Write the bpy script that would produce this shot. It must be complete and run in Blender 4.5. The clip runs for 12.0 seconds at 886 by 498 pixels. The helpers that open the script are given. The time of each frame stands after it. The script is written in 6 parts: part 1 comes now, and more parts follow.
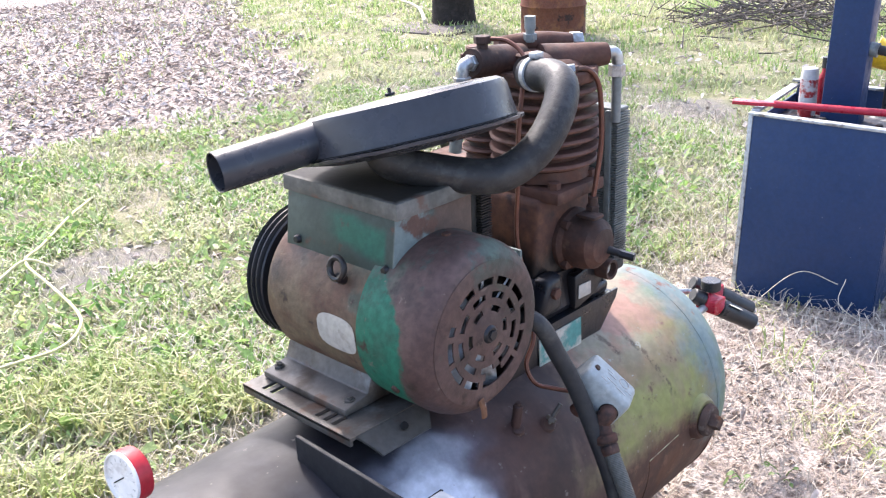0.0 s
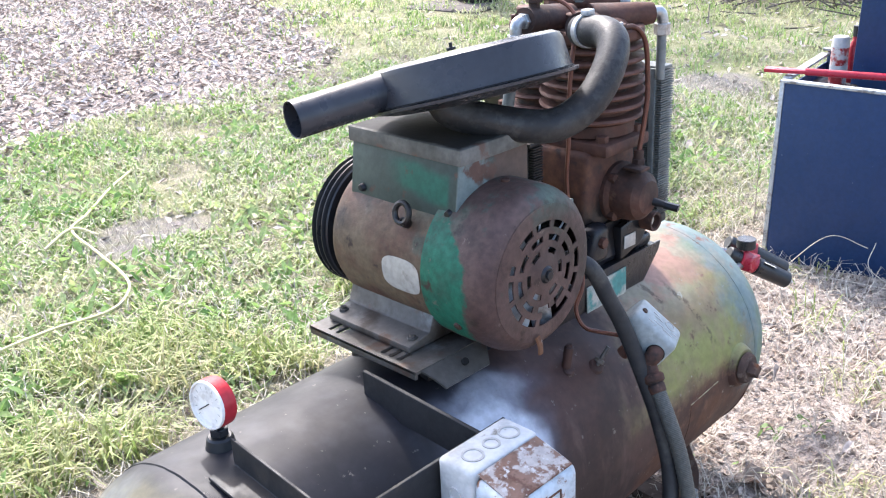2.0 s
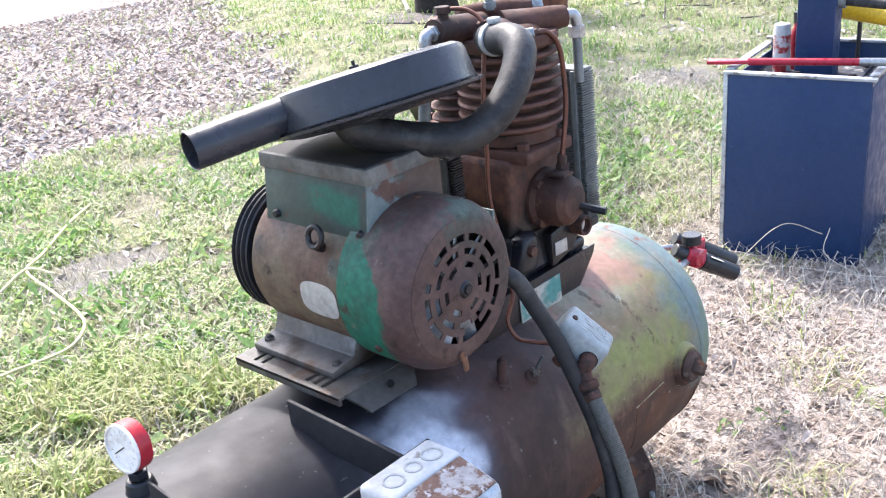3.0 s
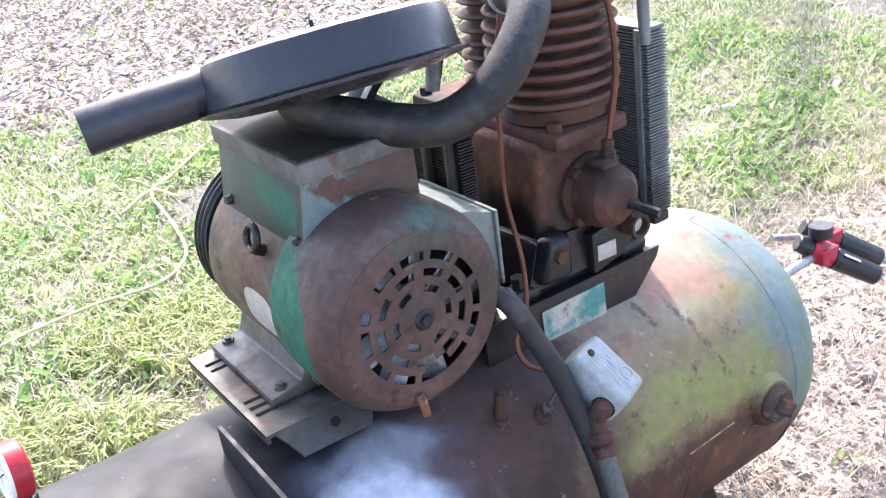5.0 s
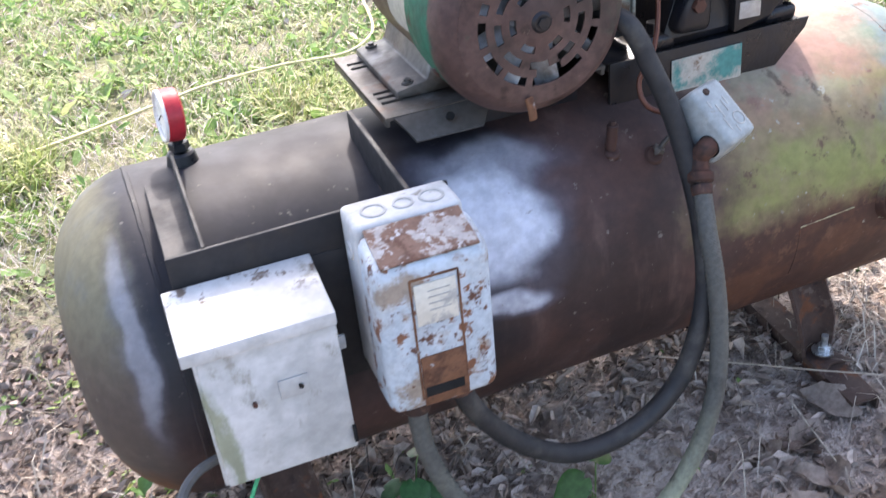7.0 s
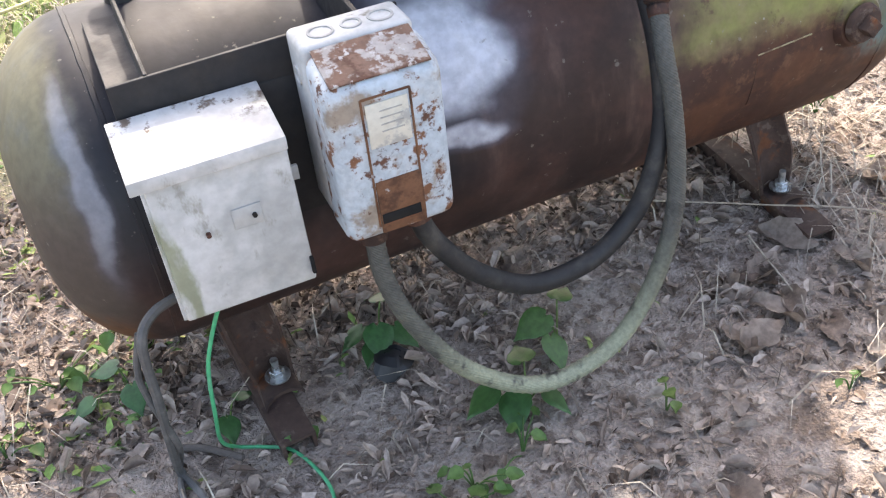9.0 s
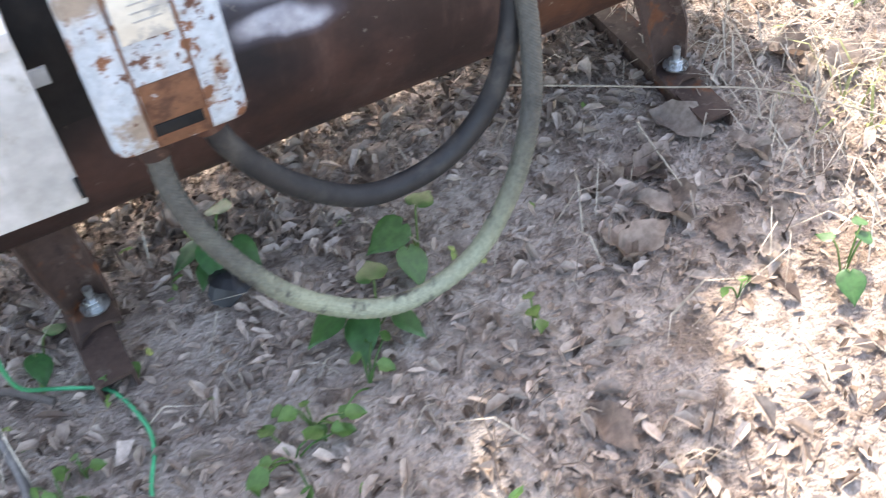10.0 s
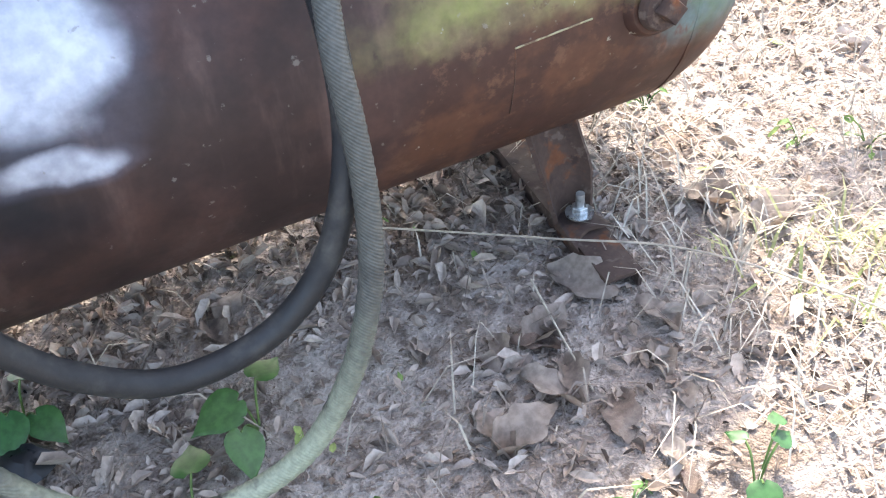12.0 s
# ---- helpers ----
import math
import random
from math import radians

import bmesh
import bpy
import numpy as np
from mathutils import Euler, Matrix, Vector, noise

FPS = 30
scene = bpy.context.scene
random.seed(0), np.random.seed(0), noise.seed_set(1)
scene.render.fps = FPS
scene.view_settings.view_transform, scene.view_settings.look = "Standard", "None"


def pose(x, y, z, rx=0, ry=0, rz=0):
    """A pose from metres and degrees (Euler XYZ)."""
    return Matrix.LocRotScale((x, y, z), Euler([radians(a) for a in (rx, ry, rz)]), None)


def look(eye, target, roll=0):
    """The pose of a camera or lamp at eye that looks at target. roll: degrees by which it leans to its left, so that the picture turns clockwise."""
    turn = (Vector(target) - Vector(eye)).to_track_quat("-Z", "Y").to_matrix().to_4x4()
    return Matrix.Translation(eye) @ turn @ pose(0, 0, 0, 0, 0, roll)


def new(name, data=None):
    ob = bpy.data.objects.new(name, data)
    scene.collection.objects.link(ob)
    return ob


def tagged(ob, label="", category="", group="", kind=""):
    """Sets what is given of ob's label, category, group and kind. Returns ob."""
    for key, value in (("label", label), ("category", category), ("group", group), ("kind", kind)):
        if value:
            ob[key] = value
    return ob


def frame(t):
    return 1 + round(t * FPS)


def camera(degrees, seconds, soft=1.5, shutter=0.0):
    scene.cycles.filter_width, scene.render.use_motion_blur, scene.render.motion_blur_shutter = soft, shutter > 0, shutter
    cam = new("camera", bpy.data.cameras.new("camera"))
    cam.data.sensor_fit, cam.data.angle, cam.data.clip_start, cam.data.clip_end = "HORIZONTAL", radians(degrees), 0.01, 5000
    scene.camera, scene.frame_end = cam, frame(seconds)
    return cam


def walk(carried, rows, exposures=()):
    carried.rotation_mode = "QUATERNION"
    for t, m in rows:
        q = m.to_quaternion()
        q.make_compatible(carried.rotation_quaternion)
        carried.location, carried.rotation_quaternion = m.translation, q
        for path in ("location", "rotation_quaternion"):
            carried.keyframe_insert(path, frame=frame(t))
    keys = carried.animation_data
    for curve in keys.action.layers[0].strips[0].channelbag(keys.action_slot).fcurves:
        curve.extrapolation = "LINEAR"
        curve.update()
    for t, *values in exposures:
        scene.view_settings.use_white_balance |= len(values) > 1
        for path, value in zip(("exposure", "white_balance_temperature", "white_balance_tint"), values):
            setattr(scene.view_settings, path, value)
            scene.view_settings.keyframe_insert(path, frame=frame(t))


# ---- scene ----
cam = camera(48.0, 12.0, soft=1.15, shutter=0.2)
PATH = [
    (0, (-0.986, -1.107, 1.455), (0.357, 0.187, 0.732), -2.2),
    (0.5, (-1.057, -1.119, 1.443), (0.263, 0.194, 0.714), -2.9),
    (1, (-1.085, -1.153, 1.425), (0.245, 0.117, 0.639), -3.5),
    (1.5, (-1.107, -1.132, 1.429), (0.196, 0.168, 0.646), -3.0),
    (2, (-1.106, -1.132, 1.436), (0.201, 0.181, 0.682), -2.7),
    (2.5, (-1.077, -1.148, 1.437), (0.246, 0.15, 0.685), -5.3),
    (2.7, (-1.065, -1.165, 1.438), (0.288, 0.116, 0.71), -6.4),
    (4.3, (-0.552, -1.252, 1.357), (0.412, 0.271, 0.489), -11.8),
    (4.5, (-0.526, -1.25, 1.357), (0.406, 0.304, 0.509), -13.4),
    (5, (-0.525, -1.152, 1.397), (0.431, 0.383, 0.541), -7.9),
    (5.5, (-0.498, -1.128, 1.405), (0.426, 0.458, 0.61), -3.9),
    (6, (-0.379, -1.224, 1.337), (0.295, 0.498, 0.575), -4.6),
    (6.5, (-0.386, -1.28, 1.301), (0.115, 0.37, 0.287), -5.0),
    (7, (-0.525, -1.348, 1.252), (0.004, 0.26, 0.187), -6.0),
    (7.5, (-0.633, -1.408, 1.218), (-0.063, 0.125, 0.067), -2.8),
    (7.7, (-0.649, -1.415, 1.21), (-0.078, 0.117, 0.058), -2.8),
    (9.3, (-0.522, -1.376, 1.16), (0.0, 0.073, -0.116), -7.3),
    (9.5, (-0.528, -1.375, 1.149), (0.016, 0.041, -0.154), -6.0),
    (10, (-0.313, -1.28, 1.057), (0.202, 0.011, -0.382), -7.7),
    (10.5, (-0.079, -1.16, 0.949), (0.572, 0.165, -0.4), -2.9),
    (11, (-0.043, -1.122, 0.947), (0.613, 0.134, -0.318), -3.3),
    (11.5, (-0.048, -1.124, 0.951), (0.571, 0.157, -0.308), -4.1),
    (12, (-0.067, -1.137, 0.965), (0.517, 0.169, -0.284), -4.4),
]
walk(cam, [(t, look(eye, target, roll)) for t, eye, target, roll in PATH], [(0.0, 2.22, 6480, 16), (1.5, 2.24, 6350, 13), (2.5, 2.2, 6350, 13), (4.0, 2.38, 6400, 15), (5.0, 2.52, 6400, 16), (6.4, 2.58, 6500, 16), (7.3, 2.1, 6800, 15), (9.5, 2.42, 7550, 13), (10.0, 2.72, 7350, 13), (10.6, 3.0, 6950, 11), (11.0, 2.88, 6950, 11), (12.0, 2.86, 6950, 10)])

# ---- light ----
world = bpy.data.worlds.new("world")
scene.world = world
world.use_nodes = True
sky = world.node_tree.nodes.new("ShaderNodeTexSky")
sky.sky_type, sky.sun_disc = "NISHITA", False
SUN_FROM = Vector((0.36, 0.74, 1.0)).normalized()
sky.sun_elevation = math.asin(SUN_FROM.z)
sky.sun_rotation = math.atan2(SUN_FROM.x, SUN_FROM.y)
bg = world.node_tree.nodes["Background"]
bg.inputs["Strength"].default_value = 0.15
sky.dust_density, sky.ozone_density = 3.0, 0.6
world.node_tree.links.new(sky.outputs[0], bg.inputs[0])
sun = new("sun", bpy.data.lights.new("sun", "SUN"))
sun.data.energy, sun.data.angle, sun.data.color = 2.0, radians(1.8), (1.0, 0.97, 0.93)
sun.matrix_basis = look(SUN_FROM * 6, (0, 0, 0))


# ---- materials ----
class Nodes:
    """A short way to write node materials in world coordinates."""

    def __init__(self, name):
        self.m = bpy.data.materials.new(name)
        self.m.use_nodes = True
        self.t = self.m.node_tree
        self.b = self.t.nodes["Principled BSDF"]
        self.geo = self.t.nodes.new("ShaderNodeNewGeometry")
        self.pos = self.geo.outputs["Position"]
        self.island = self.geo.outputs["Random Per Island"]

    def put(self, socket, v):
        if hasattr(v, "is_output"):
            self.t.links.new(v, socket)
        elif isinstance(v, tuple) and socket.type == "RGBA":
            socket.default_value = (*v, 1)
        else:
            socket.default_value = v

    def noise(self, scale, detail=4, rough=0.6, stretch=None, warp=0.0):
        n = self.t.nodes.new("ShaderNodeTexNoise")
        v = self.pos
        if stretch:
            k = self.t.nodes.new("ShaderNodeVectorMath")
            k.operation = "MULTIPLY"
            self.put(k.inputs[0], v)
            k.inputs[1].default_value = stretch
            v = k.outputs[0]
        self.put(n.inputs["Vector"], v)
        n.inputs["Scale"].default_value, n.inputs["Detail"].default_value = scale, detail
        n.inputs["Roughness"].default_value, n.inputs["Distortion"].default_value = rough, warp
        return n.outputs["Fac"]

    def cells(self, scale):
        n = self.t.nodes.new("ShaderNodeTexVoronoi")
        self.put(n.inputs["Vector"], self.pos)
        n.inputs["Scale"].default_value = scale
        return n.outputs["Distance"]

    def step(self, v, lo, hi, a=0.0, b=1.0):
        n = self.t.nodes.new("ShaderNodeMapRange")
        n.interpolation_type = "SMOOTHSTEP"
        for i, x in enumerate((v, lo, hi, a, b)):
            self.put(n.inputs[i], x)
        return n.outputs[0]

    def math(self, op, a, b=0.0):
        n = self.t.nodes.new("ShaderNodeMath")
        n.operation = op
        self.put(n.inputs[0], a)
        self.put(n.inputs[1], b)
        return n.outputs[0]

    def mix(self, fac, a, b, blend="MIX"):
        n = self.t.nodes.new("ShaderNodeMix")
        n.data_type, n.blend_type = "RGBA", blend
        self.put(n.inputs[0], fac)
        self.put(n.inputs[6], a)
        self.put(n.inputs[7], b)
        return n.outputs[2]

    def axes(self):
        n = self.t.nodes.new("ShaderNodeSeparateXYZ")
        self.put(n.inputs[0], self.pos)
        return n.outputs

    def grain(self, col, scale=70, amount=0.18):
        f = self.step(self.noise(scale, 3), 0.3, 0.7, 1 - amount, 1 + amount * 0.6)
        n = self.t.nodes.new("ShaderNodeVectorMath")
        n.operation = "SCALE"
        self.put(n.inputs[0], col)
        self.put(n.inputs[3], f)
        return n.outputs[0]

    def bump(self, height, strength=0.3, distance=0.002):
        n = self.t.nodes.new("ShaderNodeBump")
        n.inputs["Strength"].default_value, n.inputs["Distance"].default_value = strength, distance
        self.put(n.inputs["Height"], height)
        self.t.links.new(n.outputs[0], self.b.inputs["Normal"])

    def done(self, col, rough=0.6, metal=0.0, coat=0.0, tone=1.0):
        # scales the whole colour evenly
        if tone != 1.0:
            col = self.mix(1.0, col, (tone, tone, tone), "MULTIPLY")
        self.put(self.b.inputs["Base Color"], col)
        self.put(self.b.inputs["Roughness"], rough)
        self.put(self.b.inputs["Metallic"], metal)
        self.b.inputs["Specular IOR Level"].default_value = 0.36
        self.put(self.b.inputs["Coat Weight"], coat)
        self.b.inputs["Coat Roughness"].default_value = 0.15
        return self.m


def paint(name, base, layers=(), rough=0.6, metal=0.0, bump=0.25, bscale=90, grain=0.16, gscale=75, coat=0.0):
    """A coat of one colour with patches of others: layers of (colour, scale, lo, hi)."""
    n = Nodes(name)
    # every colour of the coat scaled down, dark coats more
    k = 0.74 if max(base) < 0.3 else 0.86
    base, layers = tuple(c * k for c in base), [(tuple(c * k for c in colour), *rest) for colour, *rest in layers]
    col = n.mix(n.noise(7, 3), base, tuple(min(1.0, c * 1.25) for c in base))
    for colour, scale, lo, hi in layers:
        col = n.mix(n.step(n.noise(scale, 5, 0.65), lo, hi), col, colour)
    col = n.grain(col, gscale, grain)
    if bump:
        n.bump(n.noise(bscale, 4), bump)
    r = n.step(n.noise(25, 3), 0.3, 0.7, max(0.05, rough - 0.12), min(1.0, rough + 0.12))
    return n.done(col, r, metal, coat)


RUST, RUST_DARK, RUST_ORANGE = (0.105, 0.05, 0.032), (0.045, 0.024, 0.018), (0.19, 0.085, 0.045)
m_cast = paint("rusty_cast_iron", (0.09, 0.038, 0.025), [((0.14, 0.07, 0.04), 9, 0.54, 0.7), (RUST_DARK, 5, 0.47, 0.62), ((0.014, 0.012, 0.011), 7, 0.53, 0.64), ((0.13, 0.07, 0.045), 30, 0.6, 0.7)], 0.75, bump=0.5)
m_cooler = paint("dusty_dark_cooler_fins", (0.15, 0.165, 0.16), [((0.07, 0.068, 0.065), 8, 0.5, 0.68), ((0.24, 0.26, 0.25), 22, 0.6, 0.72)], 0.6, 0.2)
m_oily = paint("oily_black_iron", (0.013, 0.012, 0.013), [((0.04, 0.024, 0.018), 9, 0.55, 0.7), ((0.01, 0.012, 0.018), 16, 0.5, 0.6)], 0.38, bump=0.4)
m_fin = paint("rusty_fin_iron", (0.13, 0.06, 0.042), [(RUST_DARK, 8, 0.5, 0.68), ((0.2, 0.11, 0.075), 18, 0.56, 0.7)], 0.72, bump=0.4)
m_base = paint("dusty_grey_steel", (0.095, 0.088, 0.08), [((0.05, 0.038, 0.03), 7, 0.5, 0.66), ((0.17, 0.17, 0.165), 13, 0.56, 0.72), ((0.1, 0.062, 0.045), 18, 0.56, 0.68)], 0.45, 0.25)
m_steel = paint("scratched_bare_steel", (0.42, 0.44, 0.45), [((0.2, 0.19, 0.18), 18, 0.5, 0.66), ((0.16, 0.08, 0.05), 34, 0.62, 0.7)], 0.45, 0.4)
m_redworn = paint("flaked_red_and_white_print", (0.5, 0.48, 0.46), [((0.36, 0.03, 0.03), 16, 0.46, 0.56), ((0.25, 0.1, 0.08), 40, 0.6, 0.68)], 0.5)
m_black = paint("satin_black_paint", (0.02, 0.021, 0.024), [((0.04, 0.04, 0.042), 9, 0.5, 0.7)], 0.36, bump=0.12, bscale=220, grain=0.15)
m_filter = paint("grey_black_filter_paint", (0.032, 0.034, 0.041), [((0.045, 0.047, 0.055), 6, 0.45, 0.7)], 0.33, bump=0.1, bscale=240, grain=0.12)
m_frame = paint("black_angle_steel", (0.02, 0.02, 0.022), [((0.04, 0.034, 0.03), 10, 0.5, 0.7)], 0.58, bump=0.2)
m_rubber = paint("dusty_black_rubber", (0.022, 0.022, 0.023), [((0.075, 0.07, 0.062), 12, 0.5, 0.72)], 0.62, bump=0.3, bscale=160)
m_hose = paint("grey_rubber_hose", (0.018, 0.018, 0.019), [((0.055, 0.052, 0.048), 8, 0.52, 0.7), ((0.04, 0.04, 0.04), 40, 0.5, 0.6)], 0.55, bump=0.3, bscale=200)
m_zinc = paint("zinc_fitting", (0.36, 0.37, 0.37), [((0.25, 0.24, 0.22), 40, 0.5, 0.7)], 0.38, 0.75, bump=0.2)
m_bolt = paint("bright_zinc_bolt", (0.6, 0.62, 0.62), [((0.4, 0.42, 0.4), 60, 0.5, 0.65)], 0.3, 0.85, bump=0.1)
m_copper = paint("dull_copper_tube", (0.15, 0.062, 0.042), [((0.09, 0.05, 0.038), 20, 0.5, 0.7)], 0.45, 0.5, bump=0.1)
m_alu = paint("grey_cooler_fins", (0.2, 0.225, 0.225), [((0.1, 0.09, 0.085), 8, 0.52, 0.7), ((0.22, 0.25, 0.25), 22, 0.55, 0.7)], 0.55, 0.3)
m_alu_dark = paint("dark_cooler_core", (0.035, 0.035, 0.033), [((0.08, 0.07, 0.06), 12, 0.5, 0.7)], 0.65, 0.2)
m_white = paint("weathered_grey_white_paint", (0.47, 0.475, 0.47), [((0.33, 0.335, 0.32), 9, 0.48, 0.7), ((0.54, 0.54, 0.53), 6, 0.5, 0.68), ((0.17, 0.15, 0.11), 26, 0.62, 0.74)], 0.5, bump=0.15, grain=0.1)
m_starter = paint("rusted_blue_white_paint", (0.4, 0.46, 0.51), [((0.5, 0.52, 0.53), 8, 0.5, 0.7), ((0.3, 0.25, 0.2), 14, 0.5, 0.62), (RUST_ORANGE, 32, 0.545, 0.61), ((0.11, 0.05, 0.032), 40, 0.59, 0.66)], 0.6, bump=0.4)
m_starter_top = paint("heavily_rusted_white_paint", (0.2, 0.115, 0.08), [((0.46, 0.42, 0.39), 30, 0.5, 0.58), ((0.13, 0.06, 0.038), 24, 0.52, 0.62), ((0.55, 0.52, 0.5), 55, 0.57, 0.62)], 0.7, bump=0.5)
m_rust = paint("orange_rust", (0.17, 0.078, 0.04), [((0.1, 0.045, 0.025), 22, 0.5, 0.62), ((0.4, 0.38, 0.36), 40, 0.62, 0.68)], 0.8, bump=0.5)
m_straw_paint = paint("chipped_pale_paint_edge", (0.3, 0.27, 0.16), [((0.16, 0.1, 0.06), 30, 0.5, 0.62)], 0.7)
m_label = paint("faded_cream_label", (0.55, 0.53, 0.46), [((0.42, 0.42, 0.4), 40, 0.52, 0.62)], 0.6, bump=0.1, grain=0.1)
m_ink = paint("faded_grey_print", (0.36, 0.36, 0.34), (), 0.6, bump=0)
m_slot = paint("black_opening", (0.008, 0.008, 0.008), (), 0.9, bump=0)
m_pswitch = paint("light_grey_switch_cover", (0.27, 0.3, 0.3), [((0.36, 0.385, 0.38), 12, 0.5, 0.65), ((0.2, 0.16, 0.13), 35, 0.62, 0.72)], 0.5, bump=0.12)
m_bluep = paint("dark_blue_enamel", (0.009, 0.034, 0.105), [((0.013, 0.042, 0.125), 5, 0.45, 0.7), ((0.2, 0.22, 0.26), 60, 0.7, 0.74)], 0.5, bump=0.08, grain=0.12)
m_bluein = paint("dark_tray_inside", (0.03, 0.035, 0.05), [((0.35, 0.34, 0.32), 10, 0.55, 0.62), ((0.1, 0.06, 0.04), 22, 0.55, 0.65)], 0.7)
m_redp = paint("red_enamel", (0.34, 0.018, 0.036), [((0.3, 0.02, 0.03), 12, 0.5, 0.7)], 0.35, bump=0.08, grain=0.15)
m_redrub = paint("red_rubber_rim", (0.38, 0.02, 0.03), [((0.28, 0.015, 0.02), 20, 0.5, 0.7)], 0.45, bump=0.1)
m_dial = paint("white_gauge_dial", (0.72, 0.7, 0.67), [((0.62, 0.58, 0.54), 30, 0.5, 0.65)], 0.3, bump=0, grain=0.05)
m_yellow = paint("yellow_plastic", (0.62, 0.4, 0.02), (), 0.4, bump=0.1)
m_ropey = paint("pale_yellow_cord", (0.62, 0.55, 0.28), [((0.45, 0.42, 0.28), 8, 0.5, 0.65)], 0.6)
m_green_wire = paint("green_wire_jacket", (0.05, 0.36, 0.17), [((0.12, 0.4, 0.25), 12, 0.5, 0.7)], 0.4, bump=0.05)
m_grey_wire = paint("grey_wire_jacket", (0.1, 0.1, 0.1), [((0.22, 0.21, 0.2), 9, 0.5, 0.65)], 0.55)
m_teal = paint("faded_teal_badge", (0.06, 0.24, 0.22), [((0.5, 0.48, 0.42), 15, 0.4, 0.54), ((0.25, 0.18, 0.12), 30, 0.6, 0.7)], 0.5, bump=0.15)
m_fan = paint("dull_cast_aluminium", (0.34, 0.34, 0.34), [((0.2, 0.18, 0.16), 14, 0.5, 0.66)], 0.45, 0.3)
m_badge = paint("worn_pale_nameplate", (0.4, 0.38, 0.35), [((0.28, 0.26, 0.23), 20, 0.5, 0.65)], 0.5, 0.2, bump=0.2)
m_capbox = paint("grey_green_box_paint", (0.17, 0.2, 0.18), [((0.26, 0.28, 0.25), 8, 0.5, 0.65), ((0.09, 0.06, 0.04), 22, 0.56, 0.66)], 0.6)
m_drum = paint("rusty_drum_steel", (0.16, 0.055, 0.03), [((0.28, 0.11, 0.04), 5, 0.5, 0.65), ((0.05, 0.025, 0.02), 9, 0.54, 0.66)], 0.8)
m_bark = paint("dark_bark", (0.022, 0.017, 0.014), [((0.045, 0.035, 0.028), 18, 0.5, 0.65)], 0.9, bump=0.8, bscale=30)
m_board = paint("weathered_grey_board", (0.13, 0.112, 0.1), [((0.08, 0.068, 0.06), 6, 0.5, 0.65)], 0.95)
m_legrust = paint("flaking_rusty_steel", (0.075, 0.046, 0.036), [((0.15, 0.11, 0.09), 30, 0.56, 0.64), ((0.16, 0.06, 0.026), 14, 0.56, 0.66), ((0.05, 0.03, 0.025), 22, 0.55, 0.65)], 0.85, bump=0.9, bscale=60)


def motor_material(name, edge, a=(0.115, 0.058, 0.038), b=(0.16, 0.115, 0.07)):
    """Old green paint mostly worn through to brown rust; edge: the plane y where solid green begins."""
    n = Nodes(name)
    x, y, z = n.axes()
    w = n.noise(9, 5, 0.65)
    col = n.mix(n.step(n.noise(6, 5), 0.42, 0.6), a, b)
    col = n.mix(n.step(n.noise(11, 5), 0.56, 0.66), col, (0.09, 0.1, 0.07))
    side = n.math("ADD", x, n.math("MULTIPLY", n.math("SUBTRACT", w, 0.5), 0.16))
    solid = n.math("MULTIPLY", n.step(side, -0.075, -0.1), n.math("MULTIPLY", n.step(n.math("ADD", y, n.math("ADD", n.math("MULTIPLY", n.math("SUBTRACT", w, 0.5), 0.14), n.math("MULTIPLY", n.step(z, 0.84, 0.95), -0.07))), -0.192, -0.178), edge))
    col = n.mix(solid, col, (0.01, 0.135, 0.08))
    top = n.math("MULTIPLY", n.step(n.noise(15, 5, 0.7), 0.5, 0.62), n.step(z, 0.87, 0.93))
    col = n.mix(n.math("MULTIPLY", top, 0.6), col, (0.06, 0.13, 0.1))
    col = n.mix(n.step(n.noise(22, 5), 0.58, 0.7), col, RUST_DARK)
    soot = n.math("MULTIPLY", n.step(n.noise(4, 5, 0.6), 0.5, 0.64), 0.7)
    col = n.mix(soot, col, (0.04, 0.028, 0.024))
    chips = n.step(n.noise(48, 4, 0.7), 0.66, 0.7)
    col = n.mix(n.math("MULTIPLY", chips, 0.6), col, (0.2, 0.15, 0.12))
    col = n.grain(col, 80, 0.22)
    n.bump(n.math("ADD", n.noise(110, 4), n.noise(26, 5)), 0.4)
    return n.done(col, n.step(w, 0.3, 0.7, 0.5, 0.75), tone=0.74)


def case_material():
    """Brown rusty casting with black oil that has crept up from the sump in tongues."""
    n = Nodes("oil_streaked_casting")
    x, y, z = n.axes()
    col = n.mix(n.step(n.noise(9, 5), 0.42, 0.62), (0.06, 0.025, 0.017), (0.14, 0.06, 0.03))
    col = n.mix(n.step(n.noise(30, 4), 0.58, 0.7), col, (0.035, 0.02, 0.015))
    edge = n.math("ADD", z, n.math("MULTIPLY", n.math("SUBTRACT", n.noise(11, 5, 0.6, (1, 1, 0.4)), 0.5), 0.22))
    oil = n.step(edge, 0.85, 0.79)
    col = n.mix(oil, col, (0.01, 0.009, 0.009))
    n.bump(n.noise(90, 4), 0.5)
    return n.done(n.grain(col, 80, 0.16), n.math("SUBTRACT", 0.72, n.math("MULTIPLY", oil, 0.38)))


m_case = case_material()


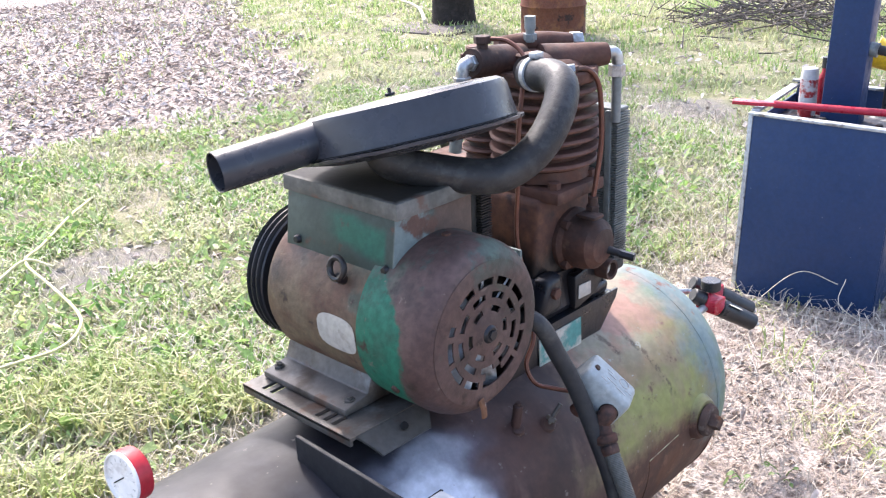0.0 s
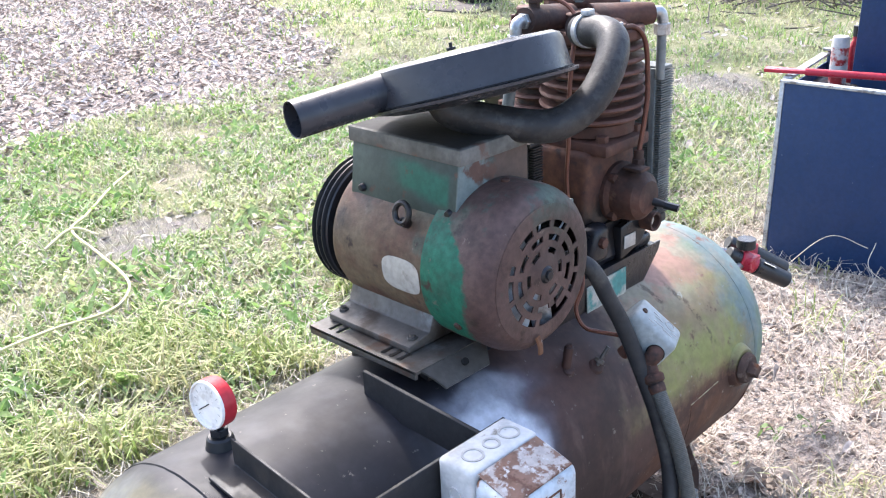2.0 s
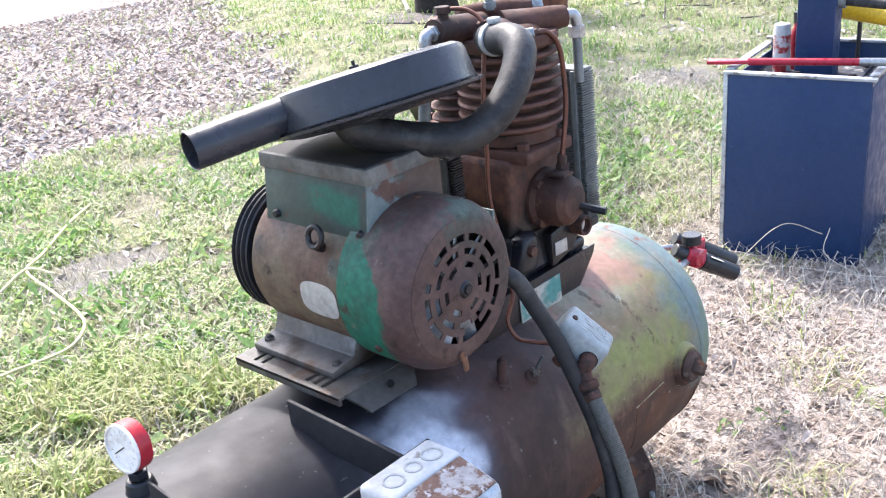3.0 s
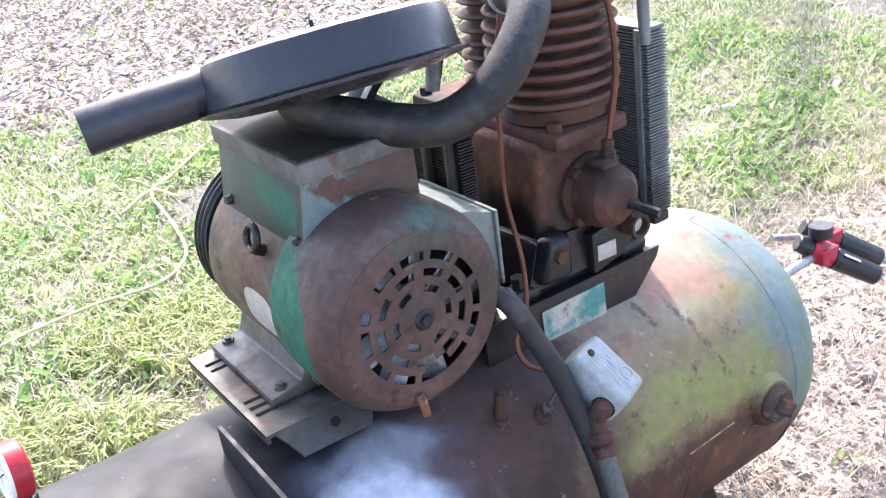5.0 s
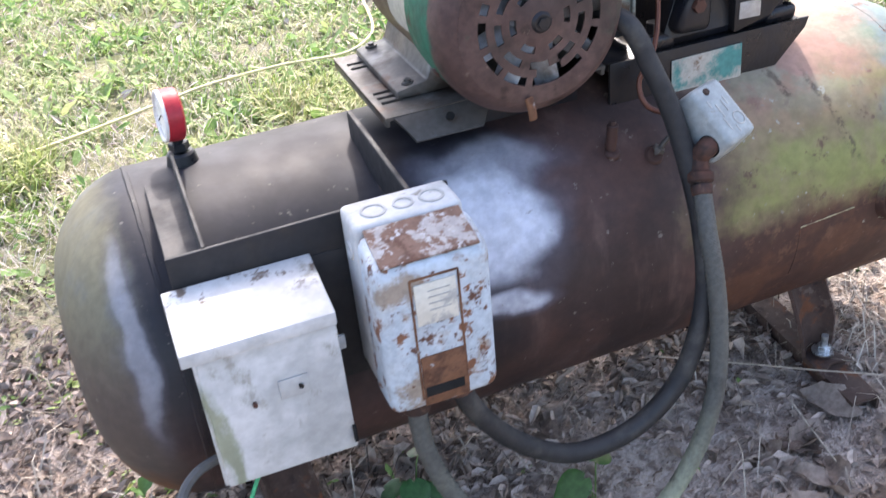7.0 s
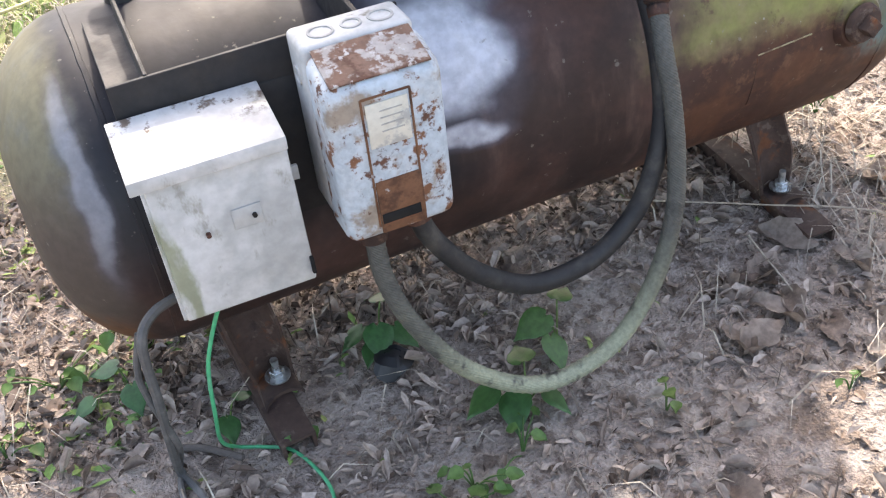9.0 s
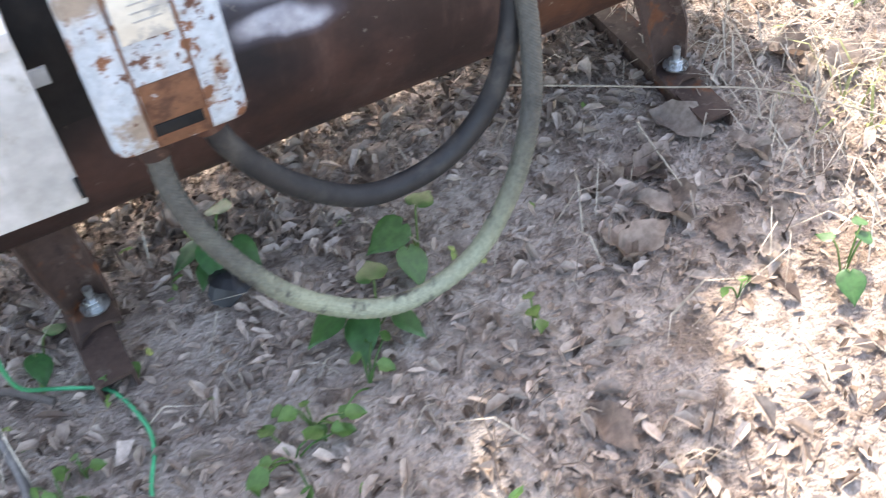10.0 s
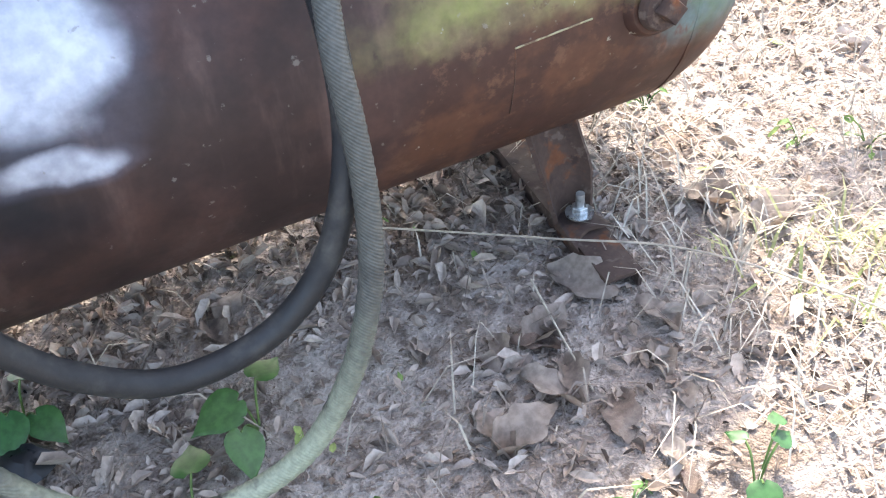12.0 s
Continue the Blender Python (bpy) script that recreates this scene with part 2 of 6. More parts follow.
def jbox_material():
    n = Nodes("worn_green_box_paint")
    x, y, z = n.axes()
    col = n.mix(n.step(n.noise(5, 5), 0.4, 0.6), (0.075, 0.1, 0.085), (0.05, 0.07, 0.06))
    smear = n.math("ADD", z, n.math("MULTIPLY", n.math("SUBTRACT", n.noise(9, 4, 0.6, (1, 0.4, 1)), 0.5), 0.09))
    green = n.math("MULTIPLY", n.math("MULTIPLY", n.step(smear, 0.915, 0.935), n.step(smear, 0.978, 0.962)), n.math("MULTIPLY", n.step(y, -0.128, -0.118), n.step(n.math("ADD", y, n.math("MULTIPLY", n.noise(12, 4), 0.08)), 0.07, 0.0)))
    col = n.mix(n.math("MULTIPLY", green, 0.9), col, (0.02, 0.13, 0.088))
    front = n.step(y, -0.138, -0.142)
    xw = n.math("ADD", x, n.math("MULTIPLY", n.math("SUBTRACT", n.noise(16, 4), 0.5), 0.1))
    pale = n.math("MULTIPLY", n.step(xw, 0.01, -0.015), front)
    col = n.mix(n.math("MULTIPLY", pale, 0.75), col, (0.2, 0.25, 0.245))
    worn_off = n.math("MULTIPLY", n.step(xw, 0.0, 0.02), front)
    col = n.mix(n.math("MULTIPLY", worn_off, 0.85), col, (0.1, 0.058, 0.045))
    col = n.mix(n.step(n.noise(16, 5), 0.6, 0.68), col, (0.11, 0.055, 0.04))
    # top blackened for oil and for the shade under the filter
    oil = n.math("MULTIPLY", n.step(n.noise(8, 4), 0.15, 0.36), n.step(z, 1.005, 1.009))
    col = n.mix(oil, col, (0.014, 0.012, 0.011))
    col = n.grain(col, 80, 0.16)
    n.bump(n.noise(120, 3), 0.2)
    return n.done(col, 0.6, tone=0.76)


def tank_material():
    """Black spray paint at one end, bare brown rust in the middle, old green and yellow paint at the other end."""
    n = Nodes("patchy_tank_paint")
    x, y, z = n.axes()
    w = n.math("SUBTRACT", n.noise(5, 5, 0.6), 0.5)
    w2 = n.math("SUBTRACT", n.noise(13, 5, 0.65), 0.5)
    w3 = n.math("SUBTRACT", n.noise(8, 2, 0.4), 0.5)
    w4 = n.math("SUBTRACT", n.noise(10, 2, 0.4, (1, 1, 1.3)), 0.5)
    xw = n.math("ADD", x, n.math("ADD", n.math("MULTIPLY", w, 0.35), n.math("MULTIPLY", w2, 0.12)))
    zw = n.math("ADD", z, n.math("ADD", n.math("MULTIPLY", w, 0.16), n.math("MULTIPLY", w2, 0.08)))
    brown = n.mix(n.step(n.noise(6, 5), 0.42, 0.62), (0.04, 0.023, 0.02), (0.078, 0.039, 0.031))
    brown = n.mix(n.math("MULTIPLY", n.step(n.noise(16, 5, 0.6, (1.3, 1, 0.22)), 0.52, 0.7), 0.6), brown, (0.12, 0.072, 0.06))
    # far end: yellow-green over pink primer, rust below
    old = n.mix(n.step(n.noise(7, 5, 0.6, (0.6, 1, 1)), 0.4, 0.58), (0.23, 0.18, 0.09), (0.235, 0.24, 0.075))
    old = n.mix(n.math("MULTIPLY", n.step(n.noise(11, 6, 0.6, (1.2, 1, 0.5)), 0.5, 0.66), 0.6), old, (0.23, 0.17, 0.1))
    old = n.mix(n.step(n.noise(16, 5, 0.7), 0.57, 0.66), old, (0.13, 0.08, 0.045))
    old = n.mix(n.step(zw, 0.5, 0.61), old, n.mix(n.step(n.noise(12, 5), 0.45, 0.6), (0.36, 0.21, 0.16), (0.3, 0.26, 0.19)))
    # a dark scabbed scratch slanting down the old paint, and a smaller one above it
    for sx, sz, tilt, half, thick in ((0.53, 0.53, 0.3, 0.075, 0.011), (0.455, 0.585, 0.5, 0.02, 0.01)):
        along = n.math("SUBTRACT", z, sz)
        off = n.math("ADD", n.math("SUBTRACT", x, sx), n.math("ADD", n.math("MULTIPLY", along, tilt), n.math("MULTIPLY", w2, 0.04)))
        scab = n.math("MULTIPLY", n.step(n.math("ABSOLUTE", off), thick, thick * 0.3), n.step(n.math("ABSOLUTE", along), half, half * 0.6))
        old = n.mix(n.math("MULTIPLY", scab, n.step(n.noise(60, 4, 0.7), 0.42, 0.6, 0.0, 0.75)), old, (0.075, 0.05, 0.03))
    rusty = n.mix(n.step(n.noise(10, 5), 0.45, 0.6), (0.062, 0.027, 0.019), (0.108, 0.045, 0.025))
    rusty = n.mix(n.math("MULTIPLY", n.step(n.noise(24, 5, 0.7), 0.54, 0.66), 0.7), rusty, (0.17, 0.085, 0.05))
    old = n.mix(n.step(zw, 0.44, 0.385), old, rusty)
    old = n.mix(n.step(n.noise(38, 4), 0.68, 0.72), old, (0.34, 0.33, 0.27))
    teal = n.mix(n.step(n.noise(9, 5), 0.45, 0.6), (0.15, 0.21, 0.21), (0.14, 0.2, 0.14))
    teal = n.mix(n.step(n.noise(14, 5, 0.6, (1, 1, 0.5)), 0.57, 0.64), teal, (0.16, 0.075, 0.055))
    old = n.mix(n.math("MULTIPLY", n.step(n.math("ADD", x, n.math("MULTIPLY", w2, 0.25)), 0.6, 0.73), n.step(zw, 0.28, 0.38)), old, teal)
    col = n.mix(n.step(xw, 0.22, 0.36), brown, old)
    # black spray
    black = n.mix(n.step(n.noise(12, 4), 0.5, 0.7), (0.011, 0.011, 0.016), (0.019, 0.019, 0.027))
    black = n.mix(n.math("MULTIPLY", n.step(n.noise(6, 4, 0.55), 0.5, 0.72), 0.7), black, (0.045, 0.045, 0.053))
    black = n.mix(n.step(zw, 0.42, 0.28), black, brown)
    blackness = n.math("MULTIPLY", n.step(xw, 0.02, -0.08), n.step(n.math("ADD", x, n.math("MULTIPLY", w2, 0.06)), -0.61, -0.555))
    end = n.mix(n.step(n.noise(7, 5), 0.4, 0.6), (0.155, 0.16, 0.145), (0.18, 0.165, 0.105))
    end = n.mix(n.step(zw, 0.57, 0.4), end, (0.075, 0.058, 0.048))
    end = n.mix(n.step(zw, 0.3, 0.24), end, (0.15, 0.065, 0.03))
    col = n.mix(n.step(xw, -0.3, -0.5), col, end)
    col = n.mix(blackness, col, black)
    # pale blue overspray with the black paint's sky sheen painted into it, one blot beside the motor base and one round
    # the near end
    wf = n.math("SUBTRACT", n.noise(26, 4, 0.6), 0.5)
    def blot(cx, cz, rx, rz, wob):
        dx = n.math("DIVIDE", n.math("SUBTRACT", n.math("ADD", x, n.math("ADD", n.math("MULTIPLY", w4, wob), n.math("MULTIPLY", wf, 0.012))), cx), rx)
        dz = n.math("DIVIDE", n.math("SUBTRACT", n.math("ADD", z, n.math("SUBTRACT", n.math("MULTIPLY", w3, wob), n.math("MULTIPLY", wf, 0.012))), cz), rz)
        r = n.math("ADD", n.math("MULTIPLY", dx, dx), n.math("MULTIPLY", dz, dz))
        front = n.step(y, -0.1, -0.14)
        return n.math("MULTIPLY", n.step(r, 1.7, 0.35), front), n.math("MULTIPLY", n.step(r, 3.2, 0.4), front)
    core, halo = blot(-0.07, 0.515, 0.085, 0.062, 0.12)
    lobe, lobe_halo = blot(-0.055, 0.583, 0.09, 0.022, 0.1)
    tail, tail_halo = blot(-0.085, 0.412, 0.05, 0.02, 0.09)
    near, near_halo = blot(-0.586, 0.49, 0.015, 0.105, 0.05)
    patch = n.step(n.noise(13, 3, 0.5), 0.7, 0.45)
    sheen_blots = n.math("MAXIMUM", n.math("MAXIMUM", n.math("MULTIPLY", core, n.step(patch, 0.0, 1.0, 0.88, 1.0)), n.math("MULTIPLY", lobe, 0.35)), n.math("MAXIMUM", n.math("MULTIPLY", n.math("MULTIPLY", tail, 0.8), n.step(patch, 0.0, 1.0, 0.55, 1.0)), n.math("MULTIPLY", near, 0.27)))
    sheen_haze = n.math("MAXIMUM", n.math("MAXIMUM", halo, lobe_halo), n.math("MAXIMUM", tail_halo, n.math("MULTIPLY", near_halo, 0.5)))
    col = n.mix(n.math("MULTIPLY", sheen_haze, 0.5), col, (0.15, 0.15, 0.2))
    col = n.mix(sheen_blots, col, n.mix(n.step(n.noise(24, 4), 0.35, 0.65), (0.58, 0.61, 0.69), (0.7, 0.73, 0.8)))
    dust = n.math("MULTIPLY", n.step(n.noise(60, 4), 0.66, 0.72), 0.5)
    col = n.mix(dust, col, (0.25, 0.23, 0.2))
    col = n.grain(col, 55, 0.14)
    n.bump(n.math("ADD", n.math("MULTIPLY", n.noise(70, 4), 0.4), n.noise(9, 3)), 0.16, 0.003)
    rough = n.math("SUBTRACT", n.step(n.noise(14, 4), 0.3, 0.7, 0.58, 0.7), n.math("MULTIPLY", blackness, 0.08))
    return n.done(col, rough, tone=0.78)


def lid_material():
    """Dusty grey paint, black over most of the top: an oil stain with the filter's shade painted in."""
    n = Nodes("oily_shaded_grey_lid")
    x, y, z = n.axes()
    col = n.mix(n.step(n.noise(9, 5), 0.4, 0.62), (0.085, 0.083, 0.072), (0.14, 0.135, 0.122))
    col = n.mix(n.step(n.noise(20, 5), 0.58, 0.68), col, (0.1, 0.06, 0.045))
    dx = n.math("ABSOLUTE", n.math("DIVIDE", n.math("SUBTRACT", x, 0.022), 0.1))
    dy = n.math("ABSOLUTE", n.math("DIVIDE", n.math("ADD", y, 0.004), 0.14))
    edge = n.math("ADD", n.math("MAXIMUM", dx, dy), n.math("MULTIPLY", n.math("SUBTRACT", n.noise(13, 5), 0.5), 0.3))
    col = n.mix(n.math("MULTIPLY", n.step(edge, 1.05, 0.93), n.step(z, 1.005, 1.009)), col, (0.009, 0.008, 0.007))
    n.bump(n.noise(90, 4), 0.3)
    return n.done(n.grain(col, 80, 0.18), 0.8)


m_lid = lid_material()
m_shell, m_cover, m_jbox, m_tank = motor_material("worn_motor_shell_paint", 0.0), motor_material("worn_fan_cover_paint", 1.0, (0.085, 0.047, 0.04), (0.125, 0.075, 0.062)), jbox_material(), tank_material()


def conduit_green():
    """Grey jacket, greened by algae on the low hanging bend."""
    n = Nodes("algae_grey_conduit")
    x, y, z = n.axes()
    zw = n.math("ADD", z, n.math("MULTIPLY", n.math("SUBTRACT", n.noise(12, 4), 0.5), 0.2))
    col = n.mix(n.step(zw, 0.3, 0.1), (0.075, 0.075, 0.066), (0.27, 0.285, 0.2))
    col = n.mix(n.step(n.noise(22, 4), 0.55, 0.68), col, (0.05, 0.05, 0.045))
    rings = n.math("SINE", n.math("MULTIPLY", n.math("ADD", z, n.math("MULTIPLY", x, 0.8)), 1500.0))
    n.bump(n.math("ADD", n.math("MULTIPLY", rings, 0.5), n.noise(120, 3)), 0.35)
    return n.done(n.grain(col, 160, 0.2), 0.6)


m_conduit_g = conduit_green()


def disconnect_material():
    """White enamel gone grey, with green algae running down one edge and dark scuffs on the hood."""
    n = Nodes("algae_streaked_white_paint")
    x, y, z = n.axes()
    col = n.mix(n.step(n.noise(7, 5), 0.42, 0.64), (0.5, 0.505, 0.5), (0.36, 0.365, 0.355))
    col = n.mix(n.math("MULTIPLY", n.step(n.noise(20, 5, 0.7, (1, 1, 0.5)), 0.56, 0.68), 0.7), col, (0.22, 0.21, 0.17))
    xw = n.math("ADD", x, n.math("MULTIPLY", n.math("SUBTRACT", n.noise(16, 5, 0.6, (1, 1, 0.4)), 0.5), 0.07))
    streak = n.math("MULTIPLY", n.step(n.math("ABSOLUTE", n.math("ADD", xw, 0.512)), 0.014, 0.004), n.step(z, 0.54, 0.5))
    foot = n.math("MULTIPLY", n.step(n.math("ADD", z, n.math("MULTIPLY", n.noise(14, 4), 0.06)), 0.41, 0.385), 0.5)
    col = n.mix(n.math("MULTIPLY", n.math("MAXIMUM", streak, foot), 0.75), col, (0.17, 0.19, 0.09))
    hood = n.math("MULTIPLY", n.step(n.noise(26, 5, 0.7), 0.56, 0.64), n.math("MULTIPLY", n.step(y, -0.365, -0.335), n.step(z, 0.58, 0.585)))
    col = n.mix(hood, col, (0.13, 0.1, 0.08))
    n.bump(n.noise(60, 4), 0.15)
    return n.done(n.grain(col, 60, 0.1), 0.5)


m_disc = disconnect_material()


def leafy(name, a, b, c, rough=0.6, trans=0.0):
    n = Nodes(name)
    col = n.mix(n.step(n.island, 0.0, 0.6), a, b)
    col = n.mix(n.step(n.island, 0.72, 0.95), col, c)
    col = n.mix(n.math("MULTIPLY", n.step(n.noise(1.3, 4), 0.46, 0.62), 0.55), col, c)
    m = n.done(n.grain(col, 90, 0.25), rough)
    n.b.inputs["Transmission Weight"].default_value = 0
    if trans:
        glow = n.t.nodes.new("ShaderNodeBsdfTranslucent")
        n.put(glow.inputs["Color"], n.b.inputs["Base Color"].links[0].from_socket)
        mixed = n.t.nodes.new("ShaderNodeMixShader")
        mixed.inputs[0].default_value = trans
        n.t.links.new(n.b.outputs[0], mixed.inputs[1])
        n.t.links.new(glow.outputs[0], mixed.inputs[2])
        n.t.links.new(mixed.outputs[0], n.t.nodes["Material Output"].inputs["Surface"])
    return m


m_grass = leafy("grass_blades", (0.14, 0.24, 0.055), (0.3, 0.4, 0.14), (0.52, 0.49, 0.31), 0.5, 0.4)
m_turfleaf = leafy("broad_lawn_leaves", (0.13, 0.24, 0.06), (0.26, 0.4, 0.12), (0.42, 0.46, 0.22), 0.42, 0.35)
m_clover = leafy("ground_cover_leaves", (0.1, 0.2, 0.05), (0.17, 0.28, 0.07), (0.28, 0.32, 0.1), 0.55)
m_tuft = leafy("half_dry_grass", (0.2, 0.28, 0.075), (0.32, 0.36, 0.13), (0.48, 0.43, 0.26), 0.6, 0.35)
m_straw = leafy("dry_straw", (0.4, 0.352, 0.28), (0.54, 0.49, 0.405), (0.27, 0.22, 0.17), 0.7)
m_litter = leafy("dead_leaves", (0.33, 0.26, 0.207), (0.46, 0.378, 0.312), (0.18, 0.128, 0.098), 0.75)
m_litter_far = leafy("pale_far_leaves", (0.42, 0.355, 0.315), (0.6, 0.535, 0.485), (0.27, 0.21, 0.18), 0.75)
m_litter_mix = leafy("mixed_dead_leaves", (0.13, 0.09, 0.068), (0.38, 0.31, 0.255), (0.5, 0.42, 0.36), 0.7)
m_crumb = leafy("dark_leaf_mould", (0.035, 0.024, 0.018), (0.11, 0.075, 0.055), (0.2, 0.15, 0.12), 0.85)
m_twig = leafy("dark_twigs", (0.07, 0.05, 0.04), (0.14, 0.105, 0.085), (0.25, 0.2, 0.16), 0.85)
m_weed = leafy("broad_green_leaves", (0.05, 0.125, 0.032), (0.085, 0.17, 0.045), (0.16, 0.23, 0.07), 0.45, 0.25)
m_heart = leafy("dark_heart_leaves", (0.018, 0.075, 0.022), (0.032, 0.1, 0.03), (0.075, 0.14, 0.035), 0.4, 0.1)
m_bigleaf = leafy("large_curled_dead_leaf", (0.36, 0.285, 0.235), (0.5, 0.43, 0.37), (0.24, 0.175, 0.14), 0.7)


def ground_material():
    n = Nodes("soil_and_turf")
    x, y, z = n.axes()
    w = n.math("SUBTRACT", n.noise(1.4, 6, 0.6), 0.5)
    soil = n.mix(n.step(n.noise(9, 6, 0.65), 0.38, 0.62), (0.36, 0.295, 0.255), (0.5, 0.43, 0.375))
    soil = n.mix(n.step(n.noise(45, 4), 0.58, 0.72), soil, (0.44, 0.37, 0.31))
    soil = n.mix(n.math("MULTIPLY", n.step(n.noise(30, 5, 0.7), 0.5, 0.6), 0.8), soil, (0.13, 0.095, 0.075))
    soil = n.mix(n.math("MULTIPLY", n.step(n.cells(55), 0.3, 0.15), 0.35), soil, (0.36, 0.29, 0.235))
    soil = n.mix(n.step(n.noise(4, 5), 0.54, 0.66), soil, (0.25, 0.185, 0.143))
    turf = n.mix(n.step(n.noise(3, 6), 0.4, 0.62), (0.19, 0.2, 0.09), (0.3, 0.28, 0.17))
    turf = n.mix(n.step(n.noise(24, 4), 0.56, 0.66), turf, (0.38, 0.33, 0.24))
    litter = n.mix(n.step(n.noise(26, 5, 0.7), 0.4, 0.6), (0.17, 0.13, 0.11), (0.38, 0.325, 0.285))
    back = n.math("ADD", y, n.math("MULTIPLY", w, 1.1))
    right = n.math("ADD", back, n.math("MULTIPLY", n.step(x, 0.4, 1.0), 0.3))
    col = n.mix(n.step(n.math("ADD", right, n.step(x, -0.4, -0.75, 0.0, 0.3)), 0.75, 1.15), soil, turf)
    far = n.math("SUBTRACT", n.math("ADD", y, n.math("MULTIPLY", w, 1.6)), n.math("MULTIPLY", n.step(x, 3.0, 7.0), 6.0))
    col = n.mix(n.step(far, 4.0, 4.6), col, litter)
    for px, py, rx, ry in ((0.74, 2.45, 0.36, 0.22), (4.35, 1.9, 0.35, 0.3)):
        dx = n.math("DIVIDE", n.math("SUBTRACT", n.math("ADD", x, n.math("MULTIPLY", w, 0.4)), px), rx)
        dy = n.math("DIVIDE", n.math("SUBTRACT", y, py), ry)
        col = n.mix(n.step(n.math("ADD", n.math("MULTIPLY", dx, dx), n.math("MULTIPLY", dy, dy)), 1.3, 0.6), col, n.mix(n.step(n.noise(14, 5), 0.35, 0.65, 0.5, 0.95), col, (0.2, 0.18, 0.165)))
    n.bump(n.math("ADD", n.noise(30, 6, 0.7), n.noise(120, 3)), 0.9, 0.02)
    return n.done(n.grain(col, 120, 0.25), 0.9)


m_ground = ground_material()


# ---- mesh tools ----
def bm_box(lo, hi, bevel=0.0, seg=2):
    bm = bmesh.new()
    bmesh.ops.create_cube(bm, size=1)
    for v in bm.verts:
        v.co = Vector(a + (c + 0.5) * (b - a) for a, b, c in zip(lo, hi, v.co))
    if bevel:
        bmesh.ops.bevel(bm, geom=bm.edges[:], offset=bevel, segments=seg, profile=0.5, affect="EDGES")
    return bm


def between(a, b):
    a, b = Vector(a), Vector(b)
    return Matrix.Translation(a) @ (b - a).to_track_quat("Z", "Y").to_matrix().to_4x4(), (b - a).length


def bm_lathe(profile, m=Matrix(), seg=48):
    """A turned body: rows of (radius, height) round the z axis of m; ends at radius 0 are closed."""
    bm, rings = bmesh.new(), []
    for r, h in profile:
        if r < 1e-6:
            rings.append([bm.verts.new(m @ Vector((0, 0, h)))])
        else:
            rings.append([bm.verts.new(m @ Vector((r * math.cos(k * math.tau / seg), r * math.sin(k * math.tau / seg), h))) for k in range(seg)])
    for p, q in zip(rings, rings[1:]):
        for k in range(seg):
            f = [p[k % len(p)], p[(k + 1) % len(p)], q[(k + 1) % len(q)], q[k % len(q)]]
            f = list(dict.fromkeys(f))
            if len(f) > 2:
                bm.faces.new(f)
    bmesh.ops.recalc_face_normals(bm, faces=bm.faces[:])
    return bm


def bm_rod(a, b, r, r2=None, seg=20, chamfer=0.0):
    m, d = between(a, b)
    r2, c = r if r2 is None else r2, chamfer
    rows = [(0, 0), (r - c, 0), (r, c), (r2, d - c), (r2 - c, d), (0, d)] if c else [(0, 0), (r, 0), (r2, d), (0, d)]
    return bm_lathe(rows, m, seg)


def bm_hex(a, b, r):
    return bm_rod(a, b, r, seg=6, chamfer=r * 0.08)


def spline(points, n=8):
    pts = [Vector(p) for p in points]
    pts = [2 * pts[0] - pts[1], *pts, 2 * pts[-1] - pts[-2]]
    out = []
    for p0, p1, p2, p3 in zip(pts, pts[1:], pts[2:], pts[3:]):
        for k in range(n):
            t = k / n
            out.append(0.5 * (2 * p1 + (p2 - p0) * t + (2 * p0 - 5 * p1 + 4 * p2 - p3) * t * t + (3 * p1 - p0 - 3 * p2 + p3) * t ** 3))
    return [*out, pts[-2]]


def bm_tube(points, r, seg=14, n=8, ridge=0.0, hollow=False):
    """A round tube along a smooth line; ridge: depth of the rings of a ribbed jacket."""
    line, bm, rings = spline(points, n), bmesh.new(), []
    side = None
    for i, p in enumerate(line):
        d = (line[min(i + 1, len(line) - 1)] - line[max(i - 1, 0)]).normalized()
        side = d.orthogonal().normalized() if side is None else (side - d * side.dot(d)).normalized()
        up = d.cross(side)
        rr = (r(i / (len(line) - 1)) if callable(r) else r) - (ridge if i % 2 else 0)
        rings.append([bm.verts.new(p + rr * (math.cos(k * math.tau / seg) * side + math.sin(k * math.tau / seg) * up)) for k in range(seg)])
    for p, q in zip(rings, rings[1:]):
        for k in range(seg):
            bm.faces.new((p[k], p[(k + 1) % seg], q[(k + 1) % seg], q[k]))
    if not hollow:
        bm.faces.new(rings[0][::-1])
        bm.faces.new(rings[-1])
    return bm


def bm_prism(outline, m, depth, bevel=0.0):
    """An outline in the xy plane of m, thickened along its z."""
    bm = bmesh.new()
    lo = [bm.verts.new(m @ Vector((x, y, 0))) for x, y in outline]
    hi = [bm.verts.new(m @ Vector((x, y, depth))) for x, y in outline]
    bm.faces.new(lo[::-1])
    bm.faces.new(hi)
    for k in range(len(lo)):
        j = (k + 1) % len(lo)
        bm.faces.new((lo[k], lo[j], hi[j], hi[k]))
    bmesh.ops.recalc_face_normals(bm, faces=bm.faces[:])
    if bevel:
        bmesh.ops.bevel(bm, geom=bm.edges[:], offset=bevel, segments=2, profile=0.5, affect="EDGES")
    return bm


def joined(*bms):
    out = bmesh.new()
    for bm in bms:
        me = bpy.data.meshes.new("t")
        bm.to_mesh(me)
        out.from_mesh(me)
        bpy.data.meshes.remove(me)
        bm.free()
    return out


def moved(bm, m):
    bm.transform(m)
    return bm


def thing(name, at, label, category, group=""):
    ob = new(name)
    ob.empty_display_size = 0.05
    ob.matrix_basis = Matrix.Translation(at)
    return tagged(ob, label, category, group)


